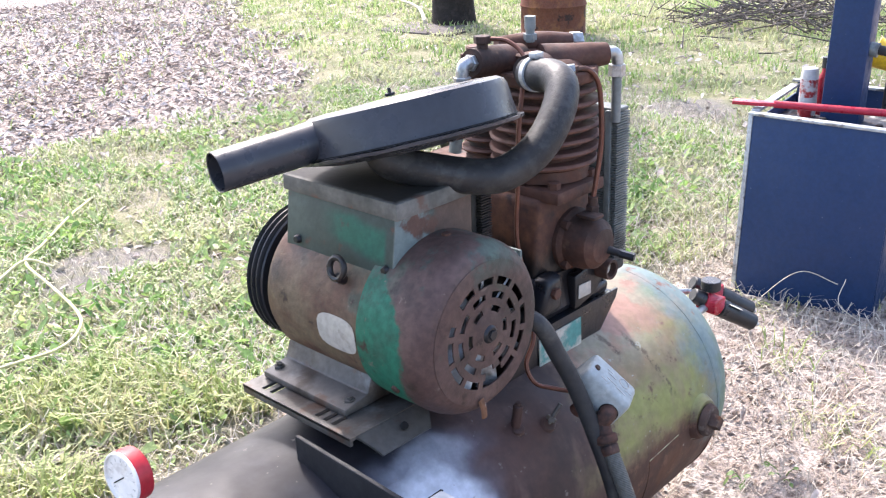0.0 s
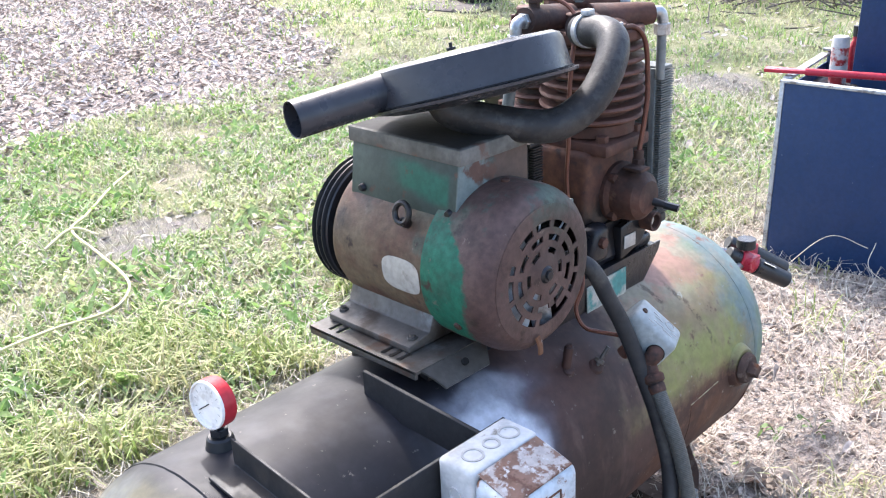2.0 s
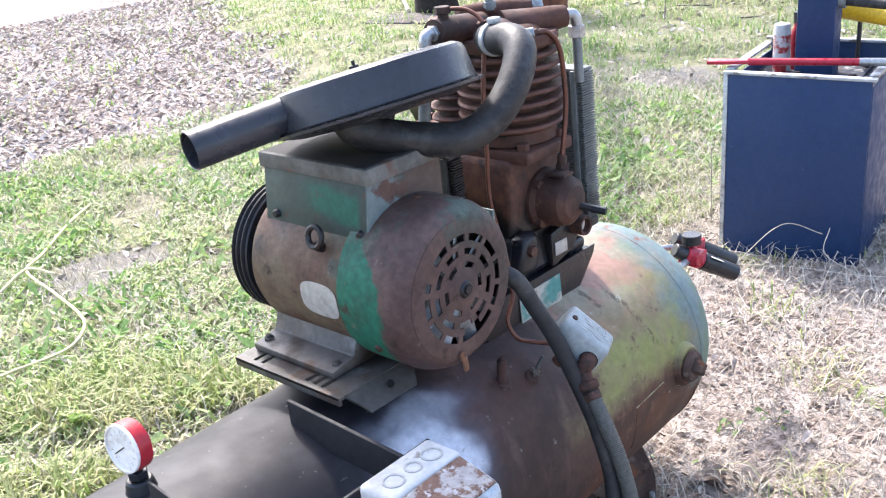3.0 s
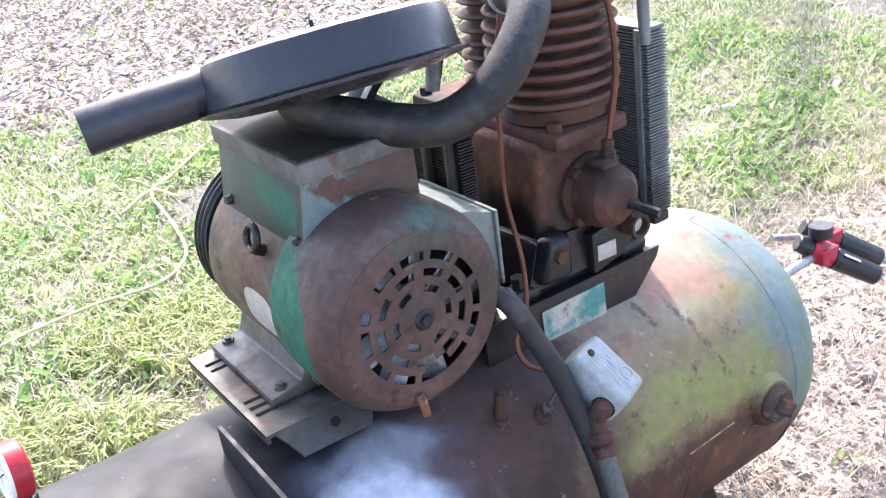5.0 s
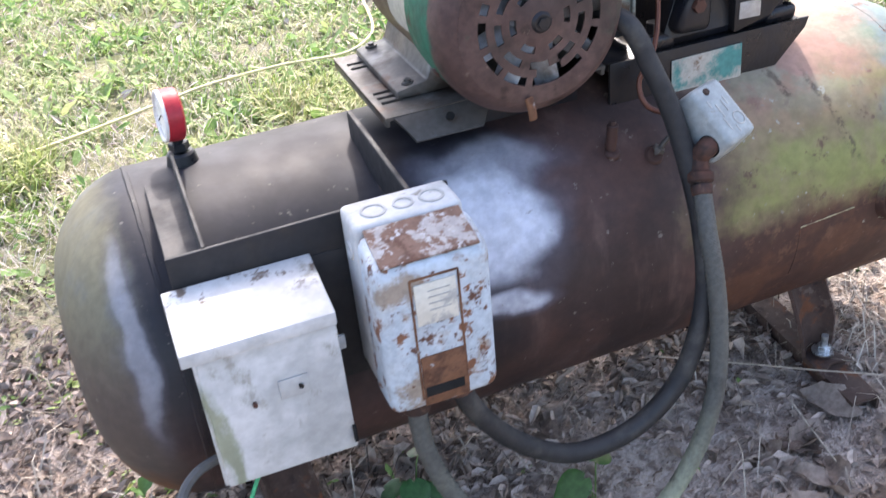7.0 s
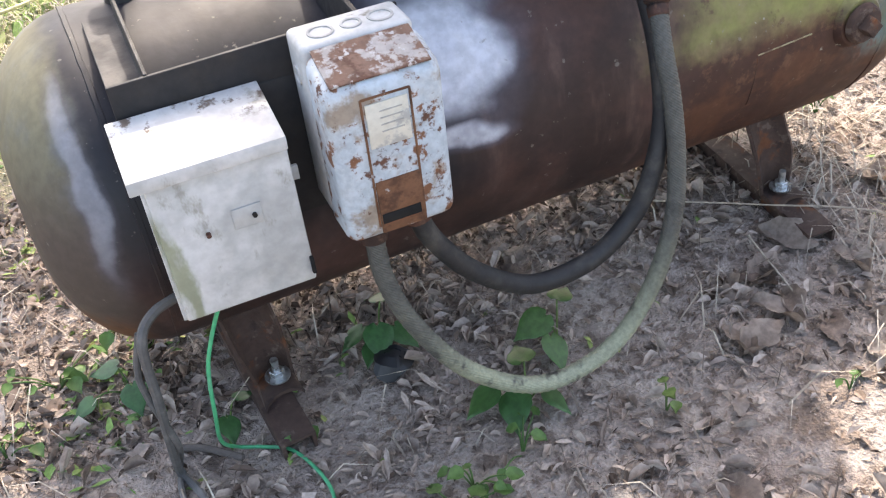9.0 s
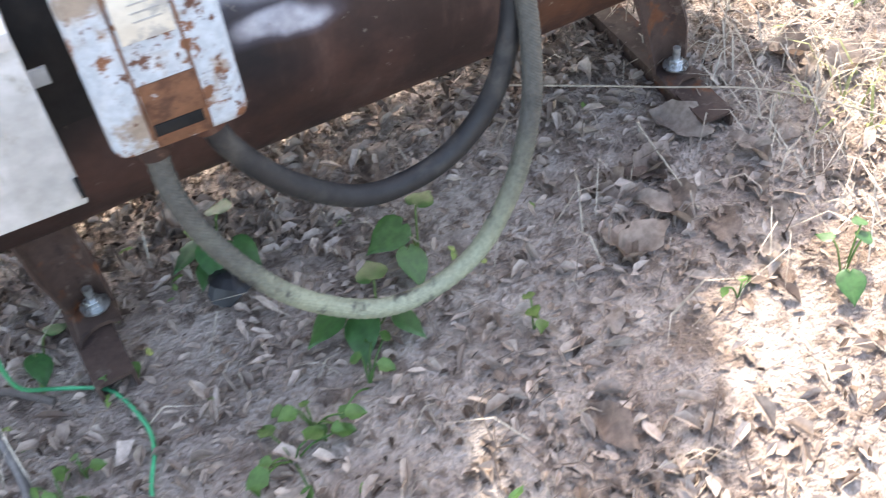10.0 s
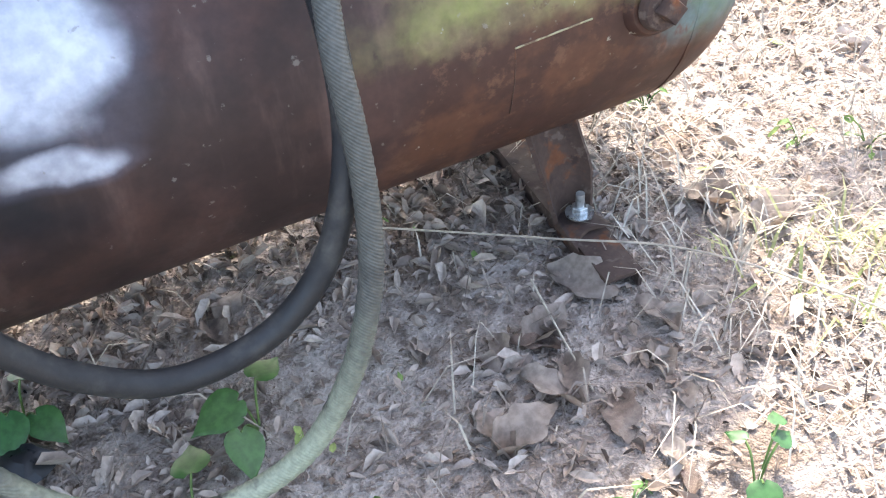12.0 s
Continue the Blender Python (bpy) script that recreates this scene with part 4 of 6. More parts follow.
def build_pump():
    pump = thing("compressor_pump", (CX, 0.06, 0.67), "rusty two-cylinder cast-iron compressor pump with cooling fins", "compressor pump")
    # mounting saddle with its front plate cut away at one corner
    m = Matrix.Translation((0, -0.112, 0)) @ Matrix.Rotation(radians(90), 4, "X")
    front = [(0.17, 0.56), (0.17, 0.672), (0.528, 0.672), (0.522, 0.655), (0.43, 0.56)]
    saddle = part("saddle", bm_prism(front, m, 0.006, 0.0012), m_oily, pump, "oily black mounting saddle")
    part("saddle_top", bm_box((0.17, -0.11, 0.657), (0.52, 0.24, 0.668), 0.002), m_oily, saddle)
    mm = Matrix.Translation((0, 0.24, 0)) @ Matrix.Rotation(radians(90), 4, "X")
    part("saddle_back", bm_prism(front, mm, 0.006), m_oily, saddle)
    badge = bm_prism([(0.276, -0.07), (0.276, -0.012), (0.402, -0.01), (0.402, -0.064), (0.33, -0.072)], Matrix.Translation((0, -0.1182, 0.666)) @ Matrix.Rotation(radians(88), 4, "X"), 0.002)
    part("badge", badge, m_teal, saddle, "faded teal and cream badge, print gone")
    # crankcase
    low = bm_box((0.268, -0.108, 0.667), (0.48, 0.23, 0.752), 0.018, 3)
    for v in low.verts:
        if v.co.z > 0.72:
            v.co.x = 0.385 + (v.co.x - 0.385) * 0.84
            v.co.y = max(v.co.y, -0.098)
    part("sump", worn(low, 0.005, 18), m_oily, pump, "oil-soaked black sump")
    case = bm_box((0.315, -0.092, 0.715), (0.466, 0.2, 0.9), 0.014, 3)
    for v in case.verts:
        if v.co.z < 0.76:
            v.co.x += 0.012 if v.co.x > 0.39 else -0.012
    part("crankcase", worn(case, 0.0025, 11), m_case, pump)
    for x in (0.262, 0.485):
        for y in (-0.095, 0.2):
            part("mounting_lug", worn(bm_box((x - 0.03, y - 0.012, 0.666), (x + 0.03, y + 0.03, 0.692), 0.01, 3), 0.003, 25), m_oily, pump)
            p = Vector((x, y + 0.008, 0.69))
            part("lug_bolt", bm_hex(p, p + Vector((0, 0, 0.02)), 0.012), m_oily, pump)
    rib = bm_box((0.28, -0.124, 0.69), (0.345, -0.085, 0.765), 0.014, 3)
    for v in rib.verts:
        if v.co.z > 0.74 and v.co.x < 0.31:
            v.co.x += 0.018
    part("front_rib", worn(rib, 0.004, 22), m_oily, pump, "blue-black oily rib with a bolt")
    part("rib_bolt", bm_hex((0.315, -0.122, 0.735), (0.315, -0.133, 0.735), 0.011), m_cast, pump)
    part("flange", worn(bm_box((0.326, -0.122, 0.893), (0.468, 0.25, 0.917), 0.006, 2), 0.0015, 14), m_cast, pump)
    for x in (0.345, 0.45):
        for y in (-0.1, 0.065, 0.23):
            part("flange_bolt", bm_hex((x, y, 0.915), (x, y, 0.929), 0.0115), m_cast, pump)
    # bearing cover on the front of the crankcase
    my = Matrix.Translation((0.408, 0, 0.806)) @ Matrix.Rotation(radians(90), 4, "X")
    cover = part("bearing_cover", worn(bm_lathe([(0, 0.08), (0.058, 0.08), (0.058, 0.1), (0.051, 0.108), (0.05, 0.135), (0.045, 0.152), (0.032, 0.163), (0.0, 0.167)], my, 48), 0.0012, 20), m_cast, pump, "domed rusty bearing cover")
    for k in range(4):
        a = radians(45 + 90 * k)
        c = Vector((0.408 + 0.053 * math.cos(a), -0.1, 0.806 + 0.053 * math.sin(a)))
        part("cover_bolt", bm_hex(c, c - Vector((0, 0.014, 0)), 0.0095), m_cast, cover)
    part("pipe_plug", joined(bm_rod((0.422, -0.155, 0.795), (0.432, -0.19, 0.789), 0.0085, 0.006, 14), bm_hex((0.43, -0.183, 0.79), (0.437, -0.21, 0.786), 0.0075)), m_oily, cover, "black pipe plug")
    part("top_fitting", joined(bm_hex((0.41, -0.135, 0.85), (0.412, -0.135, 0.876), 0.013), bm_rod((0.412, -0.135, 0.87), (0.413, -0.135, 0.892), 0.009, seg=14)), m_cast, cover)
    part("cap_lever", bm_box((0.375, -0.165, 0.862), (0.405, -0.125, 0.868), 0.001), m_cast, cover)
    # oil sight plate
    arm = bm_prism([(0.385, 0.672), (0.385, 0.742), (0.44, 0.752), (0.462, 0.775), (0.492, 0.765), (0.49, 0.73), (0.45, 0.69)], Matrix.Translation((0, -0.098, 0)) @ Matrix.Rotation(radians(90), 4, "X"), 0.022, 0.006)
    part("sight_plate", worn(arm, 0.002, 30), m_oily, pump)
    ms = Matrix.Translation((0.462, 0, 0.738)) @ Matrix.Rotation(radians(90), 4, "X")
    glass = part("sight_glass", bm_lathe([(0.0, 0.128), (0.014, 0.128), (0.014, 0.146), (0.019, 0.147), (0.02, 0.143), (0.02, 0.118), (0, 0.118)], ms, 28), m_cast, pump, "grimy ring of the oil sight glass")
    part("glass_disc", bm_lathe([(0, 0.1335), (0.0135, 0.1335), (0.0135, 0.129)], ms, 24), m_label, glass)
    part("data_tag", worn(bm_box((0.392, -0.1225, 0.695), (0.43, -0.12, 0.722), 0.0008), 0.001, 60), m_badge, pump, "torn pale data tag")
    # cylinders: a large one in front, a smaller high-pressure one behind it
    for y, q in zip(CY, (1.0, 0.62)):
        mz = Matrix.Translation((CX + 0.008, y - 0.008, 0))
        barrel = part("cylinder", bm_lathe([(0.0, 0.92), (0.083 * q, 0.92), (0.08 * q, 0.94), (0.072 * q, 0.946), (0.072 * q, 1.095), (0, 1.095)], mz, 40), m_cast, pump)
        for k in range(7):
            z = 0.951 + k * 0.0215
            r = q * (0.1 - (0.002 if k in (0, 6) else 0))
            fin = bm_lathe([(0.07 * q, z - 0.005), (r - 0.004, z - 0.0042), (r - 0.001, z - 0.002), (r, z), (r - 0.001, z + 0.002), (r - 0.004, z + 0.0042), (0.07 * q, z + 0.005)], mz, 48)
            part("fin", worn(fin, 0.0016, 16), m_fin, barrel)
        head = part("cylinder_head", worn(bm_lathe([(0.0, 1.093), (0.092 * q, 1.093), (0.095 * q, 1.097), (0.095 * q, 1.111), (0.092 * q, 1.115), (0.068 * q, 1.116), (0.06 * q, 1.126), (0.05 * q, 1.131), (0, 1.133)], mz, 48), 0.0015, 15), m_cast, pump)
        for k in range(6):
            a = radians(15 + 60 * k)
            p = Vector((CX + 0.008 + 0.08 * q * math.cos(a), y - 0.008 + 0.08 * q * math.sin(a), 1.114))
            part("head_bolt", bm_hex(p, p + Vector((0, 0, 0.012)), 0.0105 * q), m_cast, head)
        part("valve_cover", bm_lathe([(0, 1.13), (0.032 * q, 1.13), (0.034 * q, 1.14), (0.031 * q, 1.143), (0, 1.143)], Matrix.Translation((CX - 0.02, y + 0.0, 0)), 28), m_fin, head, "flat pale valve cover")
    # manifold tubes between heads, coolers and intake
    part("intake_neck", bm_tube([(0.385, -0.04, 1.118), (0.33, -0.065, 1.126), (0.277, -0.1, 1.135)], 0.027, 20, 4), m_cast, pump)
    part("outlet_neck", worn(bm_tube([(0.4, -0.03, 1.122), (0.45, -0.062, 1.126), (0.505, -0.093, 1.128)], lambda t: 0.033 - 0.013 * t, 20, 4), 0.001, 20), m_cast, pump)
    part("cross_tube", worn(bm_tube([(0.385, 0.01, 1.125), (0.32, 0.016, 1.134), (0.262, 0.012, 1.14)], lambda t: 0.03 - 0.007 * t, 20, 4), 0.001, 20), m_cast, pump)
    part("rear_tube", worn(bm_tube([(0.365, 0.045, 1.152), (0.43, 0.01, 1.15), (0.495, -0.025, 1.147)], lambda t: 0.013 + 0.006 * math.sin(3.1 * t), 20, 4), 0.001, 20), m_cast, pump)
    part("tube_post", bm_rod((0.4, 0.02, 1.12), (0.4, 0.02, 1.152), 0.018, 0.016, 20), m_cast, pump)

    def elbow(name, a, corner, b, r):
        part(name, joined(bm_tube([a, Vector(a).lerp(Vector(corner), 0.7), Vector(corner).lerp(Vector(b), 0.3), b], r, 16, 5), bm_hex(Vector(a), Vector(a).lerp(Vector(corner), 0.35), r * 1.35), bm_hex(Vector(b), Vector(b).lerp(Vector(corner), 0.5), r * 1.4)), m_zinc, pump, "zinc-plated pipe elbow")
    elbow("pipe_elbow", (0.264, 0.012, 1.14), (0.238, 0.012, 1.14), (0.238, 0.012, 1.1), 0.011)
    elbow("pipe_elbow", (0.5, -0.09, 1.128), (0.523, -0.105, 1.13), (0.523, -0.105, 1.086), 0.011)
    part("down_pipe", bm_rod((0.523, -0.105, 1.09), (0.533, -0.098, 1.0), 0.009, seg=16), m_alu, pump)
    part("down_pipe", bm_rod((0.238, 0.012, 1.105), (0.228, 0.025, 0.99), 0.011, seg=16), m_alu, pump)
    part("pipe_elbow", bm_hex((0.492, -0.024, 1.147), (0.51, -0.034, 1.146), 0.0165), m_zinc, pump, "zinc-plated pipe cap")
    part("relief_valve", joined(bm_rod((0.405, 0.0, 1.155), (0.405, 0.0, 1.195), 0.008, seg=14), bm_rod((0.405, 0.0, 1.178), (0.405, 0.0, 1.2), 0.01, 0.01, 14), bm_hex((0.405, 0.0, 1.158), (0.405, 0.0, 1.17), 0.012)), m_alu, pump, "grey relief valve")
    part("unloader", joined(bm_rod((0.29, 0.012, 1.145), (0.29, 0.012, 1.175), 0.01, seg=12), bm_hex((0.29, 0.012, 1.168), (0.29, 0.012, 1.181), 0.015)), m_cast, pump)
    # control lines
    part("copper_line", bm_tube([(0.292, 0.01, 1.176), (0.312, -0.025, 1.172), (0.312, -0.06, 1.15), (0.288, -0.078, 1.115), (0.262, -0.088, 1.03), (0.252, -0.094, 0.94), (0.25, -0.093, 0.85), (0.25, -0.118, 0.75), (0.225, -0.148, 0.69), (0.2, -0.152, 0.65), (0.203, -0.168, 0.618), (0.23, -0.184, 0.602), (0.248, -0.225, 0.6)], 0.004, 8), m_copper, pump)
    part("oil_line", bm_tube([(0.385, -0.108, 1.12), (0.41, -0.122, 1.118), (0.43, -0.13, 1.09), (0.438, -0.132, 1.03), (0.434, -0.134, 0.97), (0.414, -0.133, 0.88)], 0.0048, 10), m_copper, pump, "rusty copper breather line")
    part("line_nut", bm_hex((0.37, -0.09, 1.118), (0.388, -0.11, 1.12), 0.011), m_zinc, pump)


build_pump()


def build_cooler(x, y0, y1, z0, z1, fins, tubes, deep=0.021):
    """An upright finned cooler beside the pump: a core of thin fins between side tubes."""
    cooler = thing("air_cooler", (x, (y0 + y1) / 2, z0), "dusty grey finned air cooler standing beside the pump", "air cooler", "coolers beside the pump")
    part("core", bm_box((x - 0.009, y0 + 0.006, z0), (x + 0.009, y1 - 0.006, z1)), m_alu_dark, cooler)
    n = int((z1 - z0) / 0.0047)
    for k in range(n):
        z = z0 + (k + 0.5) * (z1 - z0) / n
        w = random.uniform(-0.0012, 0.0012)
        part("fin", bm_box((x - deep, y0 + w, z - 0.0012), (x + deep, y1, z + 0.0012)), fins, cooler)
    for k in range(4):
        y = y0 + 0.02 + (y1 - y0 - 0.04) * k / 3
        part("tube", bm_box((x - 0.023, y - 0.007, z0 - 0.006), (x + 0.023, y + 0.007, z1 + 0.004), 0.003), tubes, cooler)
    part("top_tank", bm_box((x - 0.02, y0 + 0.002, z1), (x + 0.02, y1, z1 + 0.008), 0.003), fins, cooler)
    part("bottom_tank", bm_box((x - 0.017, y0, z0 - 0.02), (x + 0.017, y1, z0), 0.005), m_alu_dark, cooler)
    part("bracket", bm_box((x - 0.006, y1 - 0.06, 0.655), (x + 0.006, y1 - 0.03, z0), 0.001), m_oily, cooler)


build_cooler(0.55, -0.105, 0.18, 0.72, 1.015, m_cooler, m_alu)
build_cooler(0.222, -0.05, 0.17, 0.70, 0.93, m_oily, m_alu_dark, 0.013)


def build_flywheel():
    wheel = thing("flywheel", (CX, 0.3, 0.8), "large dark spoked belt flywheel behind the pump", "flywheel")
    m = Matrix.Translation((CX, 0.33, 0.82)) @ Matrix.Rotation(radians(90), 4, "X")
    part("rim", bm_lathe([(0.15, -0.03), (0.165, -0.03), (0.165, -0.012), (0.158, 0.0), (0.165, 0.012), (0.165, 0.03), (0.15, 0.03), (0.15, -0.03)], m, 64), m_oily, wheel)
    for k in range(5):
        part("spoke", moved(bm_box((0.015, -0.015, -0.008), (0.155, 0.015, 0.008), 0.004), m @ Matrix.Rotation(k * math.tau / 5, 4, "Z") @ Matrix.Rotation(radians(25), 4, "X")), m_oily, wheel)
    part("hub", bm_rod(m @ Vector((0, 0, -0.05)), m @ Vector((0, 0, 0.125)), 0.03, seg=24), m_oily, wheel)


build_flywheel()


# ---- air filter ----
def build_filter():
    filt = thing("air_filter", (0.01, -0.09, 1.02), "round dark grey air filter housing with a snout pipe", "air filter")
    m = Matrix.Translation((0.021, -0.083, 1.073)) @ Euler((radians(-16.0), radians(1.0), 0)).to_matrix().to_4x4() @ Matrix.Diagonal((1.05, 1.05, 1.08, 1))
    pan = [(0.0, -0.012), (0.06, -0.012), (0.12, -0.008), (0.15, -0.002), (0.161, 0.0), (0.162, 0.004), (0.15, 0.005), (0.0, 0.005)]
    part("pan", worn(bm_lathe(pan, m, 80), 0.0008, 18), m_filter, filt)
    lid = [(0.153, 0.006), (0.1515, 0.012), (0.1475, 0.048), (0.144, 0.056), (0.135, 0.0605), (0.11, 0.062), (0.085, 0.0595), (0.08, 0.0625), (0.0, 0.065)]
    lid = [(0.156, 0.0055), *lid]
    part("lid", worn(bm_lathe(lid, m, 80), 0.0008, 18), m_filter, filt)
    part("seal", bm_lathe([(0.146, 0.0035), (0.1535, 0.0035), (0.1535, 0.0075), (0.146, 0.0075)], m, 64), m_slot, filt)
    nut = m @ Vector((0.005, 0.03, 0.066))
    part("wing_nut", joined(bm_rod(nut, nut + Vector((0, 0.002, 0.012)), 0.0028, seg=8), bm_box(nut - Vector((0.009, 0.002, 0)), nut + Vector((0.009, 0.003, 0.005)), 0.0015)), m_black, filt)
    # snout: an open tube with a flared collar
    a, b = Vector((-0.09, -0.035, 1.097)), Vector((-0.268, 0.004, 1.078))
    mm, d = between(a, b)
    snout = part("snout", bm_lathe([(0.033, 0.0), (0.0325, 0.01), (0.0305, 0.014), (0.0295, 0.045), (0.029, 0.07), (0.0288, d - 0.002), (0.0282, d), (0.0268, d - 0.001), (0.0265, 0.02), (0, 0.02)], mm, 40), m_filter, filt, "open snout pipe")
    # hose to the intake
    hose = part("hose", worn(bm_tube([(-0.03, -0.06, 1.085), (-0.022, -0.075, 1.052), (0.02, -0.11, 1.032), (0.085, -0.163, 1.016), (0.125, -0.188, 1.022), (0.17, -0.205, 1.05), (0.212, -0.205, 1.09), (0.245, -0.19, 1.122), (0.263, -0.162, 1.134), (0.27, -0.13, 1.134), (0.283, -0.095, 1.13)], 0.0272, 24, 8), 0.0012, 12), m_hose, filt, "thick grey rubber intake hose")
    part("clamp", joined(bm_rod((0.271, -0.122, 1.1335), (0.276, -0.11, 1.1315), 0.0288, seg=32), bm_box((0.262, -0.126, 1.159), (0.282, -0.11, 1.169), 0.002)), m_steel, hose, "worm-drive hose clamp")


build_filter()


# ---- frame, boxes and gauge on the tank ----
def angle_iron(a, b, up, out, h, w, t=0.0045):
    """An angle from a to b: a flange h high towards up, another w wide towards out."""
    a, b, up, out = Vector(a), Vector(b), Vector(up), Vector(out)
    bm = bmesh.new()
    sec = [(0, 0), (0, h), (t, h), (t, t), (w, t), (w, 0)]
    lo = [bm.verts.new(a + out * u + up * v) for u, v in sec]
    hi = [bm.verts.new(b + out * u + up * v) for u, v in sec]
    bm.faces.new(lo)
    bm.faces.new(hi[::-1])
    for k in range(6):
        bm.faces.new((lo[k], lo[(k + 1) % 6], hi[(k + 1) % 6], hi[k]))
    bmesh.ops.recalc_face_normals(bm, faces=bm.faces[:])
    bmesh.ops.bevel(bm, geom=bm.edges[:], offset=0.0008, segments=1, affect="EDGES")
    return bm


def build_frame():
    fr = thing("angle_frame", (-0.35, -0.2, 0.6), "black angle-steel frame welded on top of the tank", "steel frame")
    part("front_rail", angle_iron((-0.523, -0.293, 0.645), (-0.165, -0.300, 0.655), (0, 0, -1), (0, 1, 0), 0.06, 0.0055), m_frame, fr)
    part("cross_rail", angle_iron((-0.222, -0.05, 0.668), (-0.218, -0.292, 0.652), (0, 0, -1), (1, 0, 0), 0.06, 0.007), m_frame, fr)
    part("cross_rail", angle_iron((-0.474, -0.06, 0.628), (-0.474, -0.290, 0.602), (0, 0, 1), (-1, 0, 0), 0.046, 0.048), m_frame, fr)
    part("back_plate", bm_box((-0.5, -0.298, 0.40), (-0.2, -0.294, 0.6), 0.0008), m_frame, fr)


build_frame()


def build_gauge():
    g = thing("pressure_gauge", (-0.448, -0.02, 0.64), "round pressure gauge with white dial and red rim", "pressure gauge")
    c = Vector((-0.46, 0.0, 0.702))
    n = Vector((-0.99, -0.1, 0.08)).normalized()
    m, _ = between(c - n * 0.013, c + n)
    part("rim", bm_lathe([(0.0, 0.0), (0.032, 0.0), (0.037, 0.003), (0.038, 0.012), (0.0375, 0.0245), (0.036, 0.0255), (0.0335, 0.025)], m, 48), m_redrub, g, "red rubber rim")
    dial = part("dial", bm_lathe([(0.0, 0.0268), (0.0335, 0.0268), (0.0345, 0.03), (0.037, 0.0295), (0.0375, 0.0255), (0.034, 0.02)], m, 48), m_dial, g, "white dial with faint scale")
    marks = []
    for k in range(11):
        a = radians(-45 + 27 * k)
        marks.append(moved(bm_box((0.024, -0.0006, 0.0266), (0.029, 0.0006, 0.027)), m @ Matrix.Rotation(a, 4, "Z")))
    part("scale", joined(*marks), m_ink, dial)
    part("needle", moved(bm_box((-0.006, -0.0008, 0.0272), (0.022, 0.0008, 0.028)), m @ Matrix.Rotation(radians(215), 4, "Z")), m_slot, dial)
    base = Vector((-0.46, 0.0, 0.636))
    part("stem", joined(bm_rod(base - Vector((0, 0, 0.02)), c - Vector((0, 0, 0.034)), 0.008, seg=14), bm_hex(base + Vector((0, 0, 0.012)), base + Vector((0, 0, 0.024)), 0.015), bm_rod(base - Vector((0, 0, 0.015)), base + Vector((0, 0, 0.01)), 0.024, 0.02, 24, 0.003)), m_black, g)


build_gauge()


def build_disconnect():
    b = thing("disconnect_box", (-0.44, -0.34, 0.352), "weathered white steel disconnect box with algae streaks", "electrical box")
    body = bm_box((-0.526, -0.388, 0.366), (-0.358, -0.3, 0.584), 0.0015)
    for v in body.verts:
        if v.co.y < -0.35:
            v.co.y -= 0.004 * (0.6 - v.co.z) / 0.25
    part("body", worn(body, 0.001, 9), m_disc, b)
    door = bm_box((-0.522, -0.396, 0.368), (-0.354, -0.389, 0.57), 0.003)
    for v in door.verts:
        v.co.y -= 0.004 * (0.6 - v.co.z) / 0.25
    door = part("door", worn(door, 0.0008, 12), m_disc, b, "hinged front cover")
    outline = [(-0.405, 0.566), (-0.405, 0.584), (-0.298, 0.606), (-0.298, 0.575), (-0.39, 0.576), (-0.4, 0.566)]
    m = Matrix.Translation((-0.538, 0, 0)) @ Matrix(((0, 0, 1, 0), (1, 0, 0, 0), (0, 1, 0, 0), (0, 0, 0, 1)))
    part("hood", bm_prism(outline, m, 0.184, 0.0015), m_disc, b, "sloping rain hood")
    plate = bm_box((-0.436, -0.4, 0.478), (-0.4, -0.398, 0.506), 0.0005)
    pl = part("latch_plate", plate, m_disc, door)
    for x, z in ((-0.468, 0.484), (-0.41, 0.492)):
        part("screw", bm_rod((x, -0.398, z), (x, -0.404, z), 0.003, seg=12), m_cast, pl)
    part("side_tab", bm_box((-0.358, -0.352, 0.488), (-0.338, -0.346, 0.508), 0.001), m_white, b, "small bent white tab")
    part("hasp", bm_box((-0.358, -0.405, 0.38), (-0.3535, -0.399, 0.405), 0.0005), m_slot, door)


build_disconnect()


